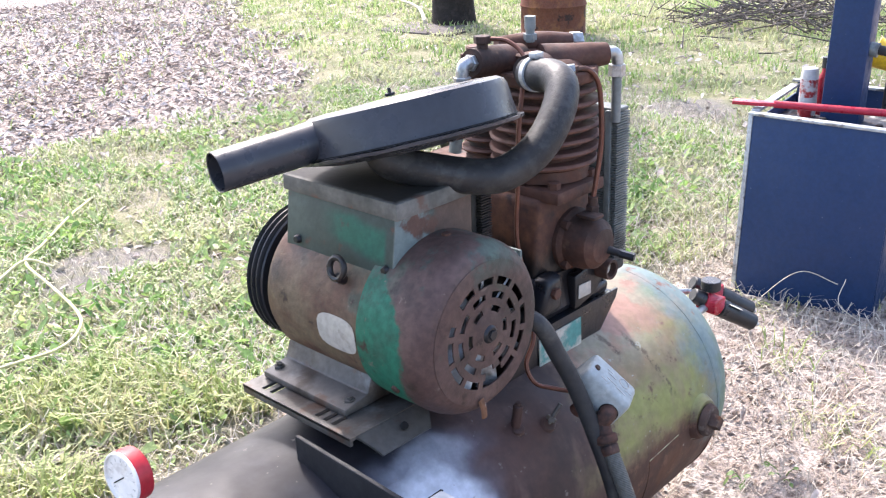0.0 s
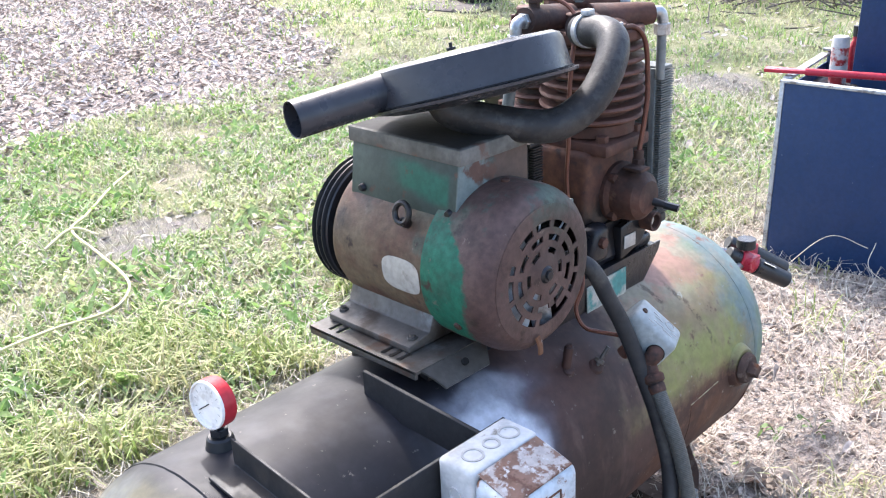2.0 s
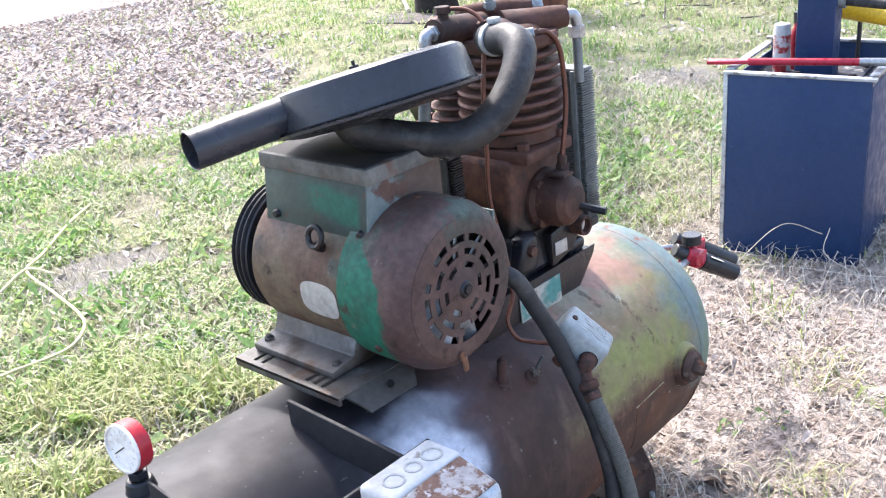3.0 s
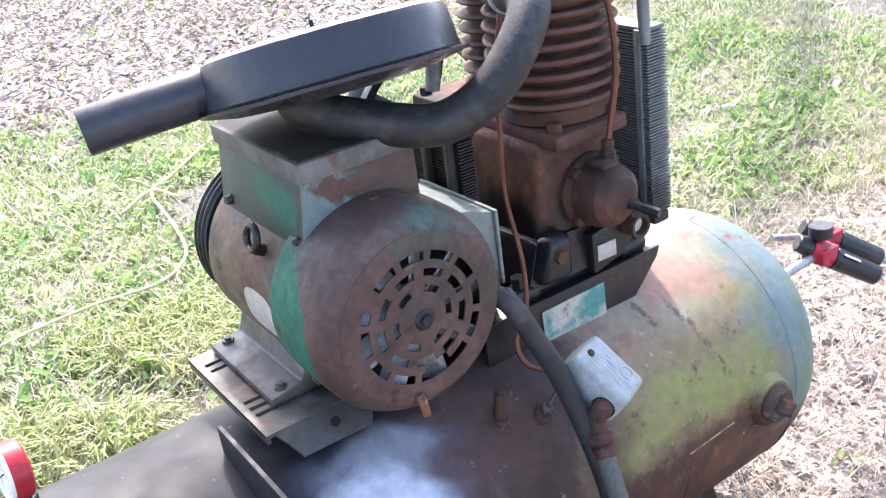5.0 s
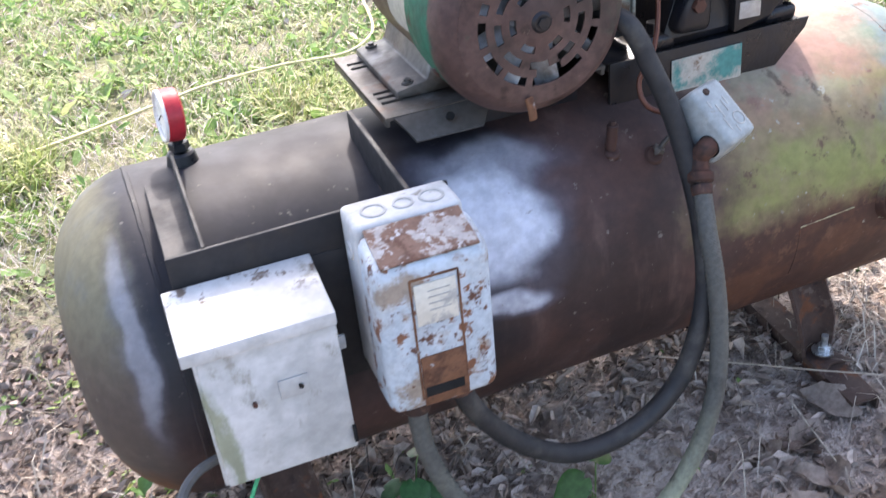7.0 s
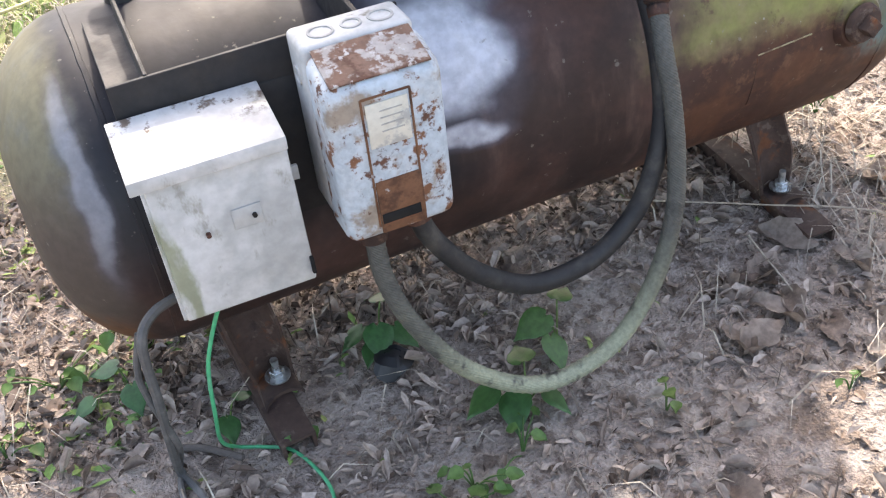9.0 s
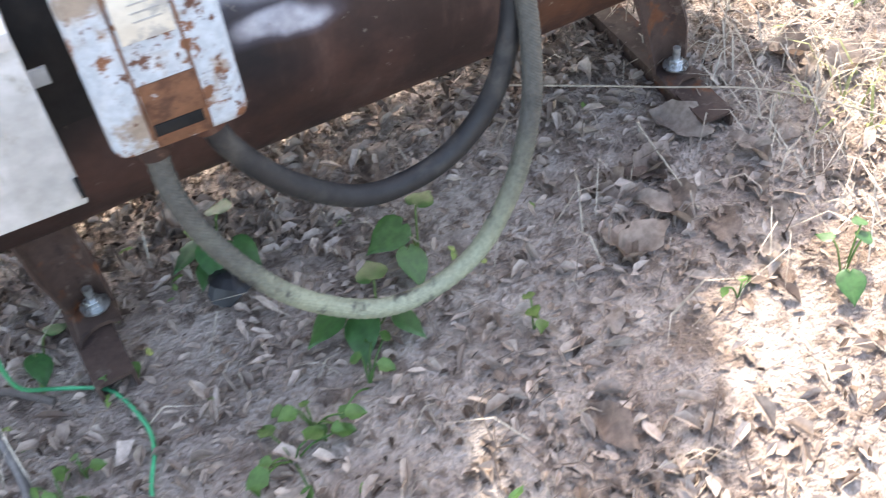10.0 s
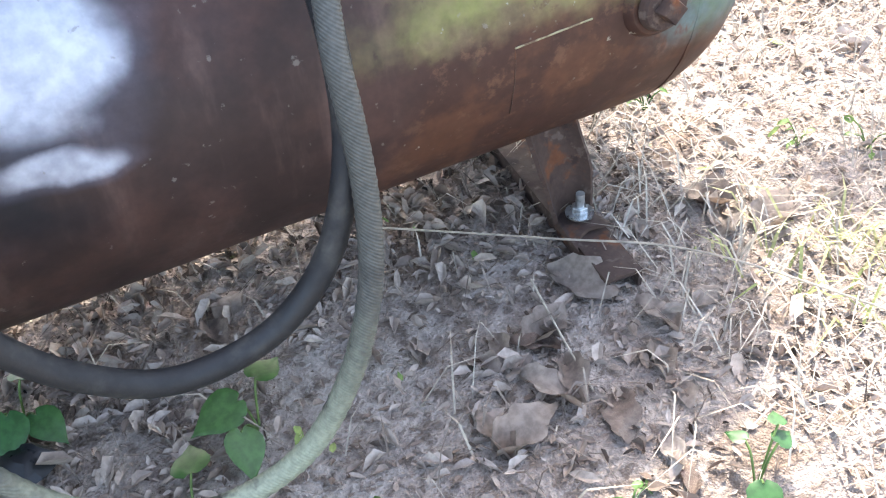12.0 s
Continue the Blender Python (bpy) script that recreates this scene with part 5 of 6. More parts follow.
def build_starter():
    b = thing("starter_box", (-0.237, -0.37, 0.424), "motor starter box, pale blue-white paint eaten by orange rust", "electrical box")
    back = bm_box((-0.309, -0.366, 0.428), (-0.17, -0.3, 0.662), 0.008, 3)
    part("back_box", back, m_white, b, "pale grey back box with knockouts")
    cover = bm_box((-0.311, -0.436, 0.422), (-0.166, -0.364, 0.656), 0.016, 4)
    for v in cover.verts:
        if v.co.z > 0.6:
            v.co.z -= max(0.0, (-0.37 - v.co.y)) * 0.3
    c = part("cover", worn(cover, 0.001, 22), m_starter, b, "rust-eaten front cover")
    top = bm_box((-0.3, -0.43, 0.0), (-0.177, -0.367, 0.003), 0.001)
    for v in top.verts:
        v.co.z += 0.6555 - max(0.0, (-0.37 - v.co.y)) * 0.3
    part("top_skin", worn(top, 0.0008, 40), m_starter_top, c, "top almost all rust")
    for k, x in enumerate((-0.275, -0.237, -0.2)):
        r = (0.0155, 0.0125, 0.0155)[k]
        mm = Matrix.Translation((x, -0.336, 0.0))
        part("knockout", bm_lathe([(r - 0.003, 0.6615), (r - 0.0025, 0.6635), (r + 0.0008, 0.6635), (r + 0.001, 0.6615)], mm, 28), m_ink, b)
    mm = Matrix.Translation((0, -0.333, 0.615)) @ Matrix.Rotation(radians(-90), 4, "Y")
    part("knockout", bm_lathe([(0, 0.3085), (0.012, 0.3085), (0.012, 0.3115), (0.009, 0.3115), (0.0085, 0.3095), (0, 0.3095)], mm, 24), m_white, b)
    y = -0.4365
    part("rust_band", worn(bm_box((-0.268, y - 0.001, 0.43), (-0.209, y + 0.002, 0.505), 0.0006), 0.0006, 60), m_rust, c)
    for x in (-0.27, -0.21):
        part("panel_rib", bm_box((x - 0.0014, y - 0.001, 0.44), (x + 0.0014, y + 0.002, 0.618), 0.0005), m_rust, c)
    part("panel_rib", bm_box((-0.27, y - 0.001, 0.616), (-0.21, y + 0.002, 0.619), 0.0005), m_rust, c)
    lab = part("label_plate", bm_box((-0.266, y - 0.0018, 0.552), (-0.214, y + 0.001, 0.61), 0.0004), m_label, c, "faded cream label, print worn off")
    for k in range(4):
        part("print_bar", bm_box((-0.25, y - 0.0026, 0.571 + 0.009 * k), (-0.222, y - 0.0018, 0.5725 + 0.009 * k)), m_ink, lab)
    part("slot", bm_box((-0.266, y - 0.0022, 0.444), (-0.215, y + 0.001, 0.458), 0.0004), m_slot, c)


build_starter()


def build_switch():
    s = thing("pressure_switch", (0.225, -0.25, 0.58), "light grey pressure switch cover on a pipe stub", "pressure switch")
    z = Vector((0.232, -0.617, 0.752)).normalized()
    x = Vector((0.302, -0.689, -0.659))
    x = (x - z * x.dot(z)).normalized()
    y = z.cross(x)
    m = Matrix.Translation((0.2466, -0.2985, 0.651)) @ Matrix((x, y, z)).transposed().to_4x4()
    bm = bm_box((-0.047, -0.032, -0.058), (0.047, 0.032, 0.0), 0.009, 3)
    for v in bm.verts:
        if v.co.z < -0.04:
            v.co.x *= 1.06
    box = part("cover", moved(bm, m), m_pswitch, s)
    for k, (px, py, ln) in enumerate(((-0.022, -0.02, 0.012), (-0.012, -0.01, 0.022), (-0.014, 0.004, 0.018), (0.008, -0.014, 0.022), (0.026, -0.002, 0.012), (-0.018, 0.011, 0.014))):
        part("print_bar", moved(bm_box((px, py, 0.0002), (px + ln, py + 0.0022, 0.0009)), m), m_ink, box)
    part("ring_mark", moved(bm_lathe([(0.0085, 0.0003), (0.009, 0.0012), (0.0104, 0.0012), (0.011, 0.0003)], Matrix.Translation((0.02, 0.013, 0)), 24), m), m_ink, box)
    part("screw", moved(bm_lathe([(0, 0.003), (0.0045, 0.003), (0.0055, 0.0), (0, 0)], Matrix.Translation((-0.034, -0.008, 0)), 14), m), m_cast, box)
    part("pipe_stub", bm_rod(m @ Vector((0, 0.005, -0.05)), m @ Vector((0, 0.005, -0.1)), 0.012, seg=16), m_cast, s)
    hole = m @ Vector((0.028, -0.031, -0.034))
    part("knockout", bm_rod(hole, hole - y * 0.0022, 0.0165, seg=24), m_slot, box)
    p, q, r = ELBOW
    part("connector", joined(bm_tube([hole + y * 0.01, hole - y * 0.008, p, q], 0.0145, 16, 6), bm_rod(p.lerp(q, 0.5), p.lerp(q, 0.95), 0.019, 0.0185, 20, 0.003), bm_rod(q, q.lerp(r, 0.5), 0.0155, 0.0145, 20, 0.002)), m_cast, s, "rusty brown elbow connector")
    return q.lerp(r, 0.4)


ELBOW = (Vector((0.205, -0.305, 0.588)), Vector((0.197, -0.325, 0.56)), Vector((0.19, -0.345, 0.535)))
stub = build_switch()


def build_conduits():
    c = thing("motor_conduit", (0.15, -0.3, 0.6), "black flexible conduit from the motor to the starter box", "conduit")
    part("jacket", bm_tube([(0.1, -0.17, 0.79), (0.134, -0.225, 0.776), (0.158, -0.25, 0.717), (0.179, -0.272, 0.654), (0.193, -0.303, 0.569), (0.194, -0.339, 0.487), (0.179, -0.374, 0.4), (0.138, -0.395, 0.305), (0.074, -0.402, 0.244), (0.0, -0.405, 0.224), (-0.07, -0.405, 0.236), (-0.145, -0.402, 0.295), (-0.195, -0.397, 0.37), (-0.212, -0.393, 0.43)], 0.0146, 16, 10), m_rubber, c)
    part("fitting", bm_rod((-0.212, -0.393, 0.43), (-0.206, -0.395, 0.405), 0.021, seg=20), m_cast, c)
    c = thing("switch_conduit", (0.0, -0.42, 0.04), "ribbed grey conduit hanging in a low algae-green loop", "conduit")
    p = stub
    part("jacket", bm_tube([p, (0.185, -0.364, 0.505), (0.184, -0.388, 0.448), (0.18, -0.412, 0.365), (0.164, -0.434, 0.28), (0.127, -0.446, 0.185), (0.065, -0.45, 0.1), (-0.02, -0.45, 0.066), (-0.1, -0.45, 0.086), (-0.185, -0.445, 0.16), (-0.243, -0.43, 0.255), (-0.27, -0.415, 0.34), (-0.272, -0.4, 0.425)], 0.0136, 16, 16, 0.0008), m_conduit_g, c)
    part("fitting", bm_rod((-0.272, -0.399, 0.43), (-0.272, -0.402, 0.4), 0.019, seg=20), m_cast, c)


build_conduits()


def gz(x, y, lift=0.0):
    return (x, y, ground_height(x, y) + lift)


def build_wires():
    w = thing("green_wire", (-0.45, -0.35, 0.0), "thin green ground wire from the white box to the soil", "wire")
    part("strand", bm_tube([(-0.472, -0.37, 0.37), (-0.5, -0.37, 0.31), (-0.518, -0.37, 0.255), (-0.528, -0.362, 0.17), (-0.532, -0.33, 0.08), gz(-0.51, -0.285, 0.012), gz(-0.475, -0.3, 0.007), gz(-0.438, -0.327, 0.006), gz(-0.414, -0.389, 0.006), gz(-0.41, -0.444, 0.006), gz(-0.431, -0.51, 0.006), gz(-0.44, -0.6, 0.006), gz(-0.44, -0.75, 0.006)], 0.003, 8), m_green_wire, w)
    w = thing("cable", (-0.6, -0.3, 0.0), "old grey cables hanging from the tank to the soil", "cable")
    part("strand", bm_tube([(-0.52, -0.31, 0.345), (-0.56, -0.33, 0.345), (-0.585, -0.35, 0.32), (-0.592, -0.35, 0.22), (-0.6, -0.33, 0.1), gz(-0.603, -0.29, 0.01), gz(-0.585, -0.34, 0.008), gz(-0.57, -0.43, 0.008), gz(-0.57, -0.55, 0.008), gz(-0.56, -0.7, 0.008)], 0.007, 8), m_grey_wire, w)
    part("strand", bm_tube([(-0.585, -0.34, 0.33), (-0.605, -0.34, 0.25), (-0.59, -0.34, 0.12), gz(-0.6, -0.27, 0.01), gz(-0.61, -0.33, 0.008), gz(-0.605, -0.42, 0.008), gz(-0.575, -0.5, 0.008), gz(-0.6, -0.65, 0.008)], 0.005, 8), m_grey_wire, w)
    w = thing("stick", gz(-0.56, -0.27), "short grey stick on the soil", "stick")
    part("twig", bm_tube([gz(-0.6, -0.235, 0.006), gz(-0.56, -0.258, 0.009), gz(-0.51, -0.305, 0.006)], 0.006, 8), m_board, w)
    w = thing("cord", (0.4, 2.4, 0.0), "pale yellow cord lying in loops on the grass", "cord")
    part("strand", bm_tube([gz(1.15, 3.3, 0.03), gz(0.92, 3.06, 0.05), gz(0.65, 2.77, 0.05), gz(0.5, 2.6, 0.06), gz(0.455, 2.3, 0.05), gz(0.4, 2.0, 0.05), gz(0.34, 1.87, 0.05), gz(0.22, 1.78, 0.05), gz(0.0, 1.78, 0.055), gz(-0.25, 1.76, 0.05), gz(-0.43, 1.68, 0.05), gz(-0.84, 1.53, 0.05), gz(-1.6, 1.35, 0.05)], 0.0055, 8), m_ropey, w)
    part("strand", bm_tube([gz(0.36, 2.56, 0.03), gz(0.5, 2.6, 0.065), gz(0.58, 2.54, 0.03)], 0.007, 8), m_ropey, w)


build_wires()


# ---- filter regulator on the far end ----
def build_frl():
    f = thing("filter_regulator", (1.085, -0.025, 0.415), "red and black air filter regulator with round gauge", "filter regulator")
    d = Vector((0.64, -0.5, -0.46)).normalized()
    a = Vector((1.085, -0.025, 0.415))
    b = Vector((1.18, 0.03, 0.405))
    for p in (a, b):
        part("body", joined(bm_rod(p - d * 0.026, p + d * 0.03, 0.029, 0.027, 20, 0.004), bm_box(p - Vector((0.03, 0.03, 0.018)), p + Vector((0.03, 0.03, 0.018)), 0.005)), m_redp, f, "red body")
        part("knob", bm_rod(p - d * 0.062, p - d * 0.024, 0.02, 0.022, 18, 0.003), m_black, f, "black adjusting knob")
        bowl = part("bowl", bm_rod(p + d * 0.028, p + d * 0.15, 0.027, 0.024, 24, 0.005), m_black, f, "black bowl")
        part("drain", bm_rod(p + d * 0.149, p + d * 0.165, 0.006, seg=10), m_zinc, bowl)
    side = d.cross(Vector((0, 0, 1))).normalized()
    part("sticker", moved(bm_box((-0.02, -0.012, 0.0), (0.02, 0.012, 0.001)), Matrix.Translation(a + d * 0.075 + Vector((-0.006, -0.01, 0.0245))) @ Matrix((d, side, d.cross(side))).transposed().to_4x4() @ Matrix.Rotation(radians(180), 4, "X")), m_label, f, "white sticker, print unreadable")
    part("bridge", bm_rod(a, b, 0.015, seg=14), m_redp, f)
    g = a + Vector((0.005, 0.005, 0.05))
    part("gauge", joined(bm_rod(g - Vector((0, 0, 0.02)), g, 0.007, seg=10), bm_rod(g - Vector((0, 0, 0.012)), g + Vector((0, 0, 0.016)), 0.027, seg=28, chamfer=0.002)), m_black, f, "black round gauge")
    part("nipple", bm_rod((0.8, -0.01, 0.385), a, 0.011, seg=14), m_zinc, f, "plated pipe nipple")
    part("nipple", bm_rod(b + Vector((-0.12, 0.06, 0.02)), b, 0.009, seg=14), m_zinc, f)
    f.scale = (0.9, 0.9, 0.9)


build_frl()


# ---- blue machine ----
def build_machine():
    p0, p1 = Vector((2.055, 0.392, 0.012)), Vector((2.125, -0.06, 0.012))
    u = (p1 - p0).normalized()
    v = Vector((-u.y, u.x, 0))
    if v.x < 0:
        v = -v
    W, H, D = (p1 - p0).length, 0.635, 0.5
    m = Matrix.Translation(p0) @ Matrix((u, v, Vector((0, 0, 1)))).transposed().to_4x4() @ Matrix.Rotation(radians(1.6), 4, "Y")
    b = thing("machine_cabinet", p0 + u * W / 2 + v * D / 2, "dark blue steel machine cabinet with open top tray", "machine cabinet")
    part("front_panel", moved(bm_box((0, 0, -0.03), (W, 0.006, H), 0.002), m), m_bluep, b)
    part("side_panel", moved(bm_box((-0.004, 0.01, 0.0), (0.002, D, H - 0.03), 0.002), m), m_bluep, b)
    part("side_panel", moved(bm_box((W - 0.004, 0.01, 0.0), (W + 0.002, D, H - 0.03), 0.002), m), m_bluep, b)
    part("back_panel", moved(bm_box((0, D - 0.006, 0.0), (W, D, H + 0.02), 0.002), m), m_bluep, b)
    part("corner_strip", moved(bm_box((-0.016, -0.002, 0.0), (-0.001, 0.012, H - 0.004), 0.002), m), m_steel, b, "pale grey corner strip")
    tray = part("tray", moved(bm_box((0.006, 0.008, H - 0.075), (W - 0.006, D - 0.008, H - 0.065), 0.001), m), m_bluein, b, "tray floor with leaves and grit")
    for k, (lo, hi) in enumerate((((-0.016, -0.006, H - 0.008), (W + 0.012, 0.024, H + 0.002)), ((-0.016, D - 0.02, H + 0.012), (W + 0.012, D + 0.006, H + 0.022)), ((-0.016, 0.024, H - 0.002), (0.012, D - 0.02, H + 0.008)), ((W - 0.016, 0.024, H - 0.002), (W + 0.012, D - 0.02, H + 0.008)))):
        part("rim", moved(bm_box(lo, hi, 0.002), m), m_steel, tray, "bare metal tray rim")
    post = part("post", moved(bm_box((W * 0.35, D * 0.42, H - 0.07), (W * 0.35 + 0.125, D * 0.42 + 0.1, H + 0.95), 0.006), m), m_bluep, b)
    part("foot_plate", moved(bm_box((W * 0.36, D * 0.3, H - 0.066), (W * 0.82, D * 0.9, H - 0.056), 0.002), m), m_bluein, post)
    for x, y in ((0.385, 0.4), (0.78, 0.4), (0.78, 0.8)):
        p = m @ Vector((W * x, D * y, H - 0.058))
        part("post_bolt", bm_hex(p, p + Vector((0, 0, 0.022)), 0.012), m_cast, post)
    bar = thing("red_lever", m @ Vector((W * 0.4, -0.005, H + 0.01)), "flat red steel lever lying across the tray rim", "lever bar")
    q0, q1 = m @ Vector((-0.085, 0.04, H + 0.022)), m @ Vector((W + 0.28, 0.16, H + 0.032))
    part("shaft", bm_rod(q0.lerp(q1, 0.16), q1, 0.0125, seg=16), m_redp, bar)
    e = (q1 - q0).normalized()
    mm = Matrix.Translation(q0) @ Matrix((e, Vector((0, 0, 1)).cross(e), Vector((0, 0, 1)))).transposed().to_4x4()
    part("blade", moved(bm_prism([(0, -0.024), (0.09, -0.022), (0.15, -0.01), (0.15, 0.01), (0.09, 0.022), (0, 0.024)], Matrix.Translation((0, 0, -0.006)), 0.012, 0.002), mm), m_redp, bar)
    part("bare_grip", bm_rod(q0.lerp(q1, 0.58), q0.lerp(q1, 0.72), 0.0135, seg=16), m_zinc, bar, "stretch worn to bare metal")
    can = thing("spray_can", m @ Vector((W * 0.2, D * 0.62, H - 0.066)), "red and white spray can standing in the tray", "spray can")
    c = m @ Vector((W * 0.2, D * 0.62, H - 0.065))
    part("body", bm_rod(c, c + Vector((0, 0, 0.135)), 0.03, seg=28, chamfer=0.003), m_redworn, can)
    part("cap", bm_rod(c + Vector((0, 0, 0.13)), c + Vector((0, 0, 0.17)), 0.031, 0.027, 28, 0.003), m_white, can)
    part("band", bm_rod(c + Vector((0, 0, 0.03)), c + Vector((0, 0, 0.07)), 0.0306, seg=28), m_white, can)
    can = thing("bottle", m @ Vector((W * 0.27, D * 0.72, H - 0.066)), "small red bottle with dark cap in the tray", "bottle")
    c = m @ Vector((W * 0.28, D * 0.74, H - 0.065))
    part("body", bm_lathe([(0, 0), (0.028, 0), (0.028, 0.12), (0.012, 0.15), (0.012, 0.165), (0, 0.165)], Matrix.Translation(c), 24), m_redp, can)
    part("cap", bm_rod(c + Vector((0, 0, 0.163)), c + Vector((0, 0, 0.2)), 0.014, seg=16), m_black, can)
    arm = thing("grip_bar", m @ Vector((W * 0.75, D * 0.6, H + 0.2)), "black rubber-gripped bar fixed to the blue post", "bar")
    part("bar", bm_rod(m @ Vector((W * 0.35 + 0.12, D * 0.5, H + 0.2)), m @ Vector((W + 0.4, D * 0.5, H + 0.15)), 0.016, seg=18), m_rubber, arm)
    part("knuckle", bm_rod(m @ Vector((W * 0.35 + 0.11, D * 0.5, H + 0.2)), m @ Vector((W * 0.35 + 0.15, D * 0.5, H + 0.196)), 0.024, seg=20), m_alu, arm)
    fun = thing("yellow_funnel", m @ Vector((W * 0.85, D * 0.95, H)), "yellow plastic funnel leaning behind the post", "funnel")
    part("cone", bm_rod(m @ Vector((W * 0.35 + 0.1, D * 0.85, H + 0.16)), m @ Vector((W * 0.35 + 0.3, D * 0.9, H + 0.08)), 0.055, 0.012, 28, 0.002), m_yellow, fun)
    part("stand", bm_rod(m @ Vector((W * 0.35 + 0.16, D * 0.86, H - 0.066)), m @ Vector((W * 0.35 + 0.16, D * 0.86, H + 0.12)), 0.008, seg=10), m_black, fun)


build_machine()


# ---- far things ----
def build_drum():
    d = thing("oil_drum", gz(6.2, 4.35), "rusty red-brown steel drum standing on the grass", "oil drum")
    rows = [(0, 0), (0.285, 0), (0.29, 0.01), (0.285, 0.02)]
    for z in (0.28, 0.58):
        rows += [(0.285, z - 0.02), (0.295, z), (0.285, z + 0.02)]
    rows += [(0.285, 0.86), (0.292, 0.875), (0.285, 0.885), (0.27, 0.87), (0, 0.87)]
    part("body", bm_lathe(rows, Matrix.Translation(gz(6.2, 4.35, -0.01)), 48), m_drum, d)


build_drum()


def build_trunk():
    t = thing("tree", gz(6.2, 5.55), "dark tree trunk rising from the grass", "tree")
    bm = bm_tube([gz(6.2, 5.55, -0.1), gz(6.2, 5.55, 0.15), gz(6.21, 5.57, 1.0), gz(6.25, 5.6, 2.5), gz(6.2, 5.7, 4.5)], lambda s: 0.24 - 0.13 * s + 0.06 * max(0, 0.1 - s) * 10, 18, 8)
    part("trunk", worn(bm, 0.02, 5), m_bark, t)
    rnd = random.Random(4)
    limbs, tips = [], []
    for k in range(9):
        a = k * 2.4
        z = 2.4 + 0.25 * k
        tip = Vector((6.22 + 1.6 * math.cos(a), 5.65 + 1.6 * math.sin(a), z + 1.3))
        limbs.append(bm_tube([(6.22, 5.65, z), Vector((6.22, 5.65, z)).lerp(tip, 0.5) + Vector((0, 0, 0.15)), tip], lambda s: 0.07 - 0.055 * s, 8, 4))
        tips.append(tip)
    # unseen long limb and leaf clusters, added to cast shade on tank and soil
    tip = Vector((1.47, 3.77, 5.85))
    twin = Vector((1.22, 4.57, 5.9))
    limbs.append(bm_tube([(6.22, 5.65, 3.9), (4.4, 5.0, 5.3), (2.7, 4.32, 5.7), tip], lambda s: 0.09 - 0.075 * s, 8, 6))
    part("limb", joined(*limbs), m_bark, t)
    shade_limb = bm_tube([(2.7, 4.32, 5.7), (1.97, 4.52, 5.85), twin], lambda s: 0.03 - 0.02 * s, 8, 4)
    part("limb", shade_limb, m_bark, t)
    shade_sprays = [twin, Vector((1.27, 4.92, 5.9)), Vector((2.47, 4.54, 5.9)), Vector((2.07, 4.52, 5.85))]
    tips += [tip, tip, *shade_sprays]
    verts, faces = [], []
    for tip in tips:
        far = tip.x < 3
        for _ in range(200 if tip in shade_sprays else 60 if far else 220):
            wide = 0.28 if tip in shade_sprays else 0.2 if far else 0.55
            c = tip + Vector((rnd.gauss(0, wide), rnd.gauss(0, wide), rnd.gauss(0, 0.3)))
            e = Euler([rnd.uniform(0, 6) for _ in range(3)]).to_matrix()
            n = len(verts)
            verts += [c + e @ Vector(q) for q in ((-0.06, 0, 0), (0, -0.025, 0), (0.07, 0, 0.01), (0, 0.025, 0))]
            faces.append((n, n + 1, n + 2, n + 3))
    me = bpy.data.meshes.new("crown")
    me.from_pydata(verts, [], faces)
    me.materials.append(m_weed)
    ob = new("crown", me)
    ob.parent, ob.matrix_parent_inverse = t, t.matrix_basis.inverted()


build_trunk()

board = thing("board", gz(5.8, 5.5), "weathered grey plank lying on the grass", "board")
part("plank", moved(bm_box((-0.42, -0.28, 0.0), (0.42, 0.28, 0.02), 0.004), Matrix.Translation(gz(5.8, 5.5)) @ Matrix.Rotation(radians(-80), 4, "Z")), m_board, board)


def build_brush():
    """A heap of thin dry twigs far behind the machine."""
    rnd = random.Random(11)
    bms = []
    for _ in range(420):
        a, l = rnd.uniform(0, math.tau), rnd.uniform(0.12, 0.45)
        x, y = rnd.gauss(7.7, 0.45), rnd.gauss(2.85, 0.5)
        h = max(0.02, 0.22 - 0.25 * ((x - 7.7) ** 2 + (y - 2.85) ** 2)) * rnd.random()
        p = Vector(gz(x, y, h))
        q = p + Vector((l * math.cos(a), l * math.sin(a), rnd.uniform(-0.05, 0.15)))
        bms.append(bm_rod(p, q, 0.007, 0.004, 5))
    b = part("brush_pile", joined(*bms), m_board, None)
    tagged(b, "heap of thin dry twigs on far grass", "brush pile", kind="stuff")


build_brush()

branch = thing("branch", gz(6.3, 6.1), "long pale fallen branch on the far grass", "branch")
part("wood", bm_tube([gz(6.0, 5.75, 0.03), gz(6.3, 6.1, 0.06), gz(6.6, 6.5, 0.05), gz(7.05, 7.2, 0.04)], lambda s: 0.02 - 0.01 * s, 8), m_straw, branch)

scrap = thing("plastic_scrap", gz(-0.235, -0.24), "crumpled black plastic scrap under the weeds", "plastic scrap")
part("sheet", worn(bm_lathe([(0.0, 0.0), (0.03, 0.0), (0.036, 0.014), (0.026, 0.032), (0.012, 0.04), (0, 0.042)], Matrix.Translation(gz(-0.235, -0.24, -0.002)), 18), 0.014, 30), m_black, scrap, sharp=20)


# ---- plants and litter ----
rng = np.random.default_rng(7)


def zone(x, y):
    """1 where turf grows, 0 on bare soil."""
    w = np.array([noise.noise((a * 1.1, b * 1.1, 5)) for a, b in zip(x, y)])
    right = 0.3 * np.clip((x - 0.4) / 0.6, 0, 1) + 0.22 * np.clip((-0.5 - x) / 0.3, 0, 1)
    return np.clip((y + 0.35 * w + right - 0.95) / 0.45, 0, 1), w


def heights(x, y):
    return np.array([ground_height(a, b) for a, b in zip(x, y)])


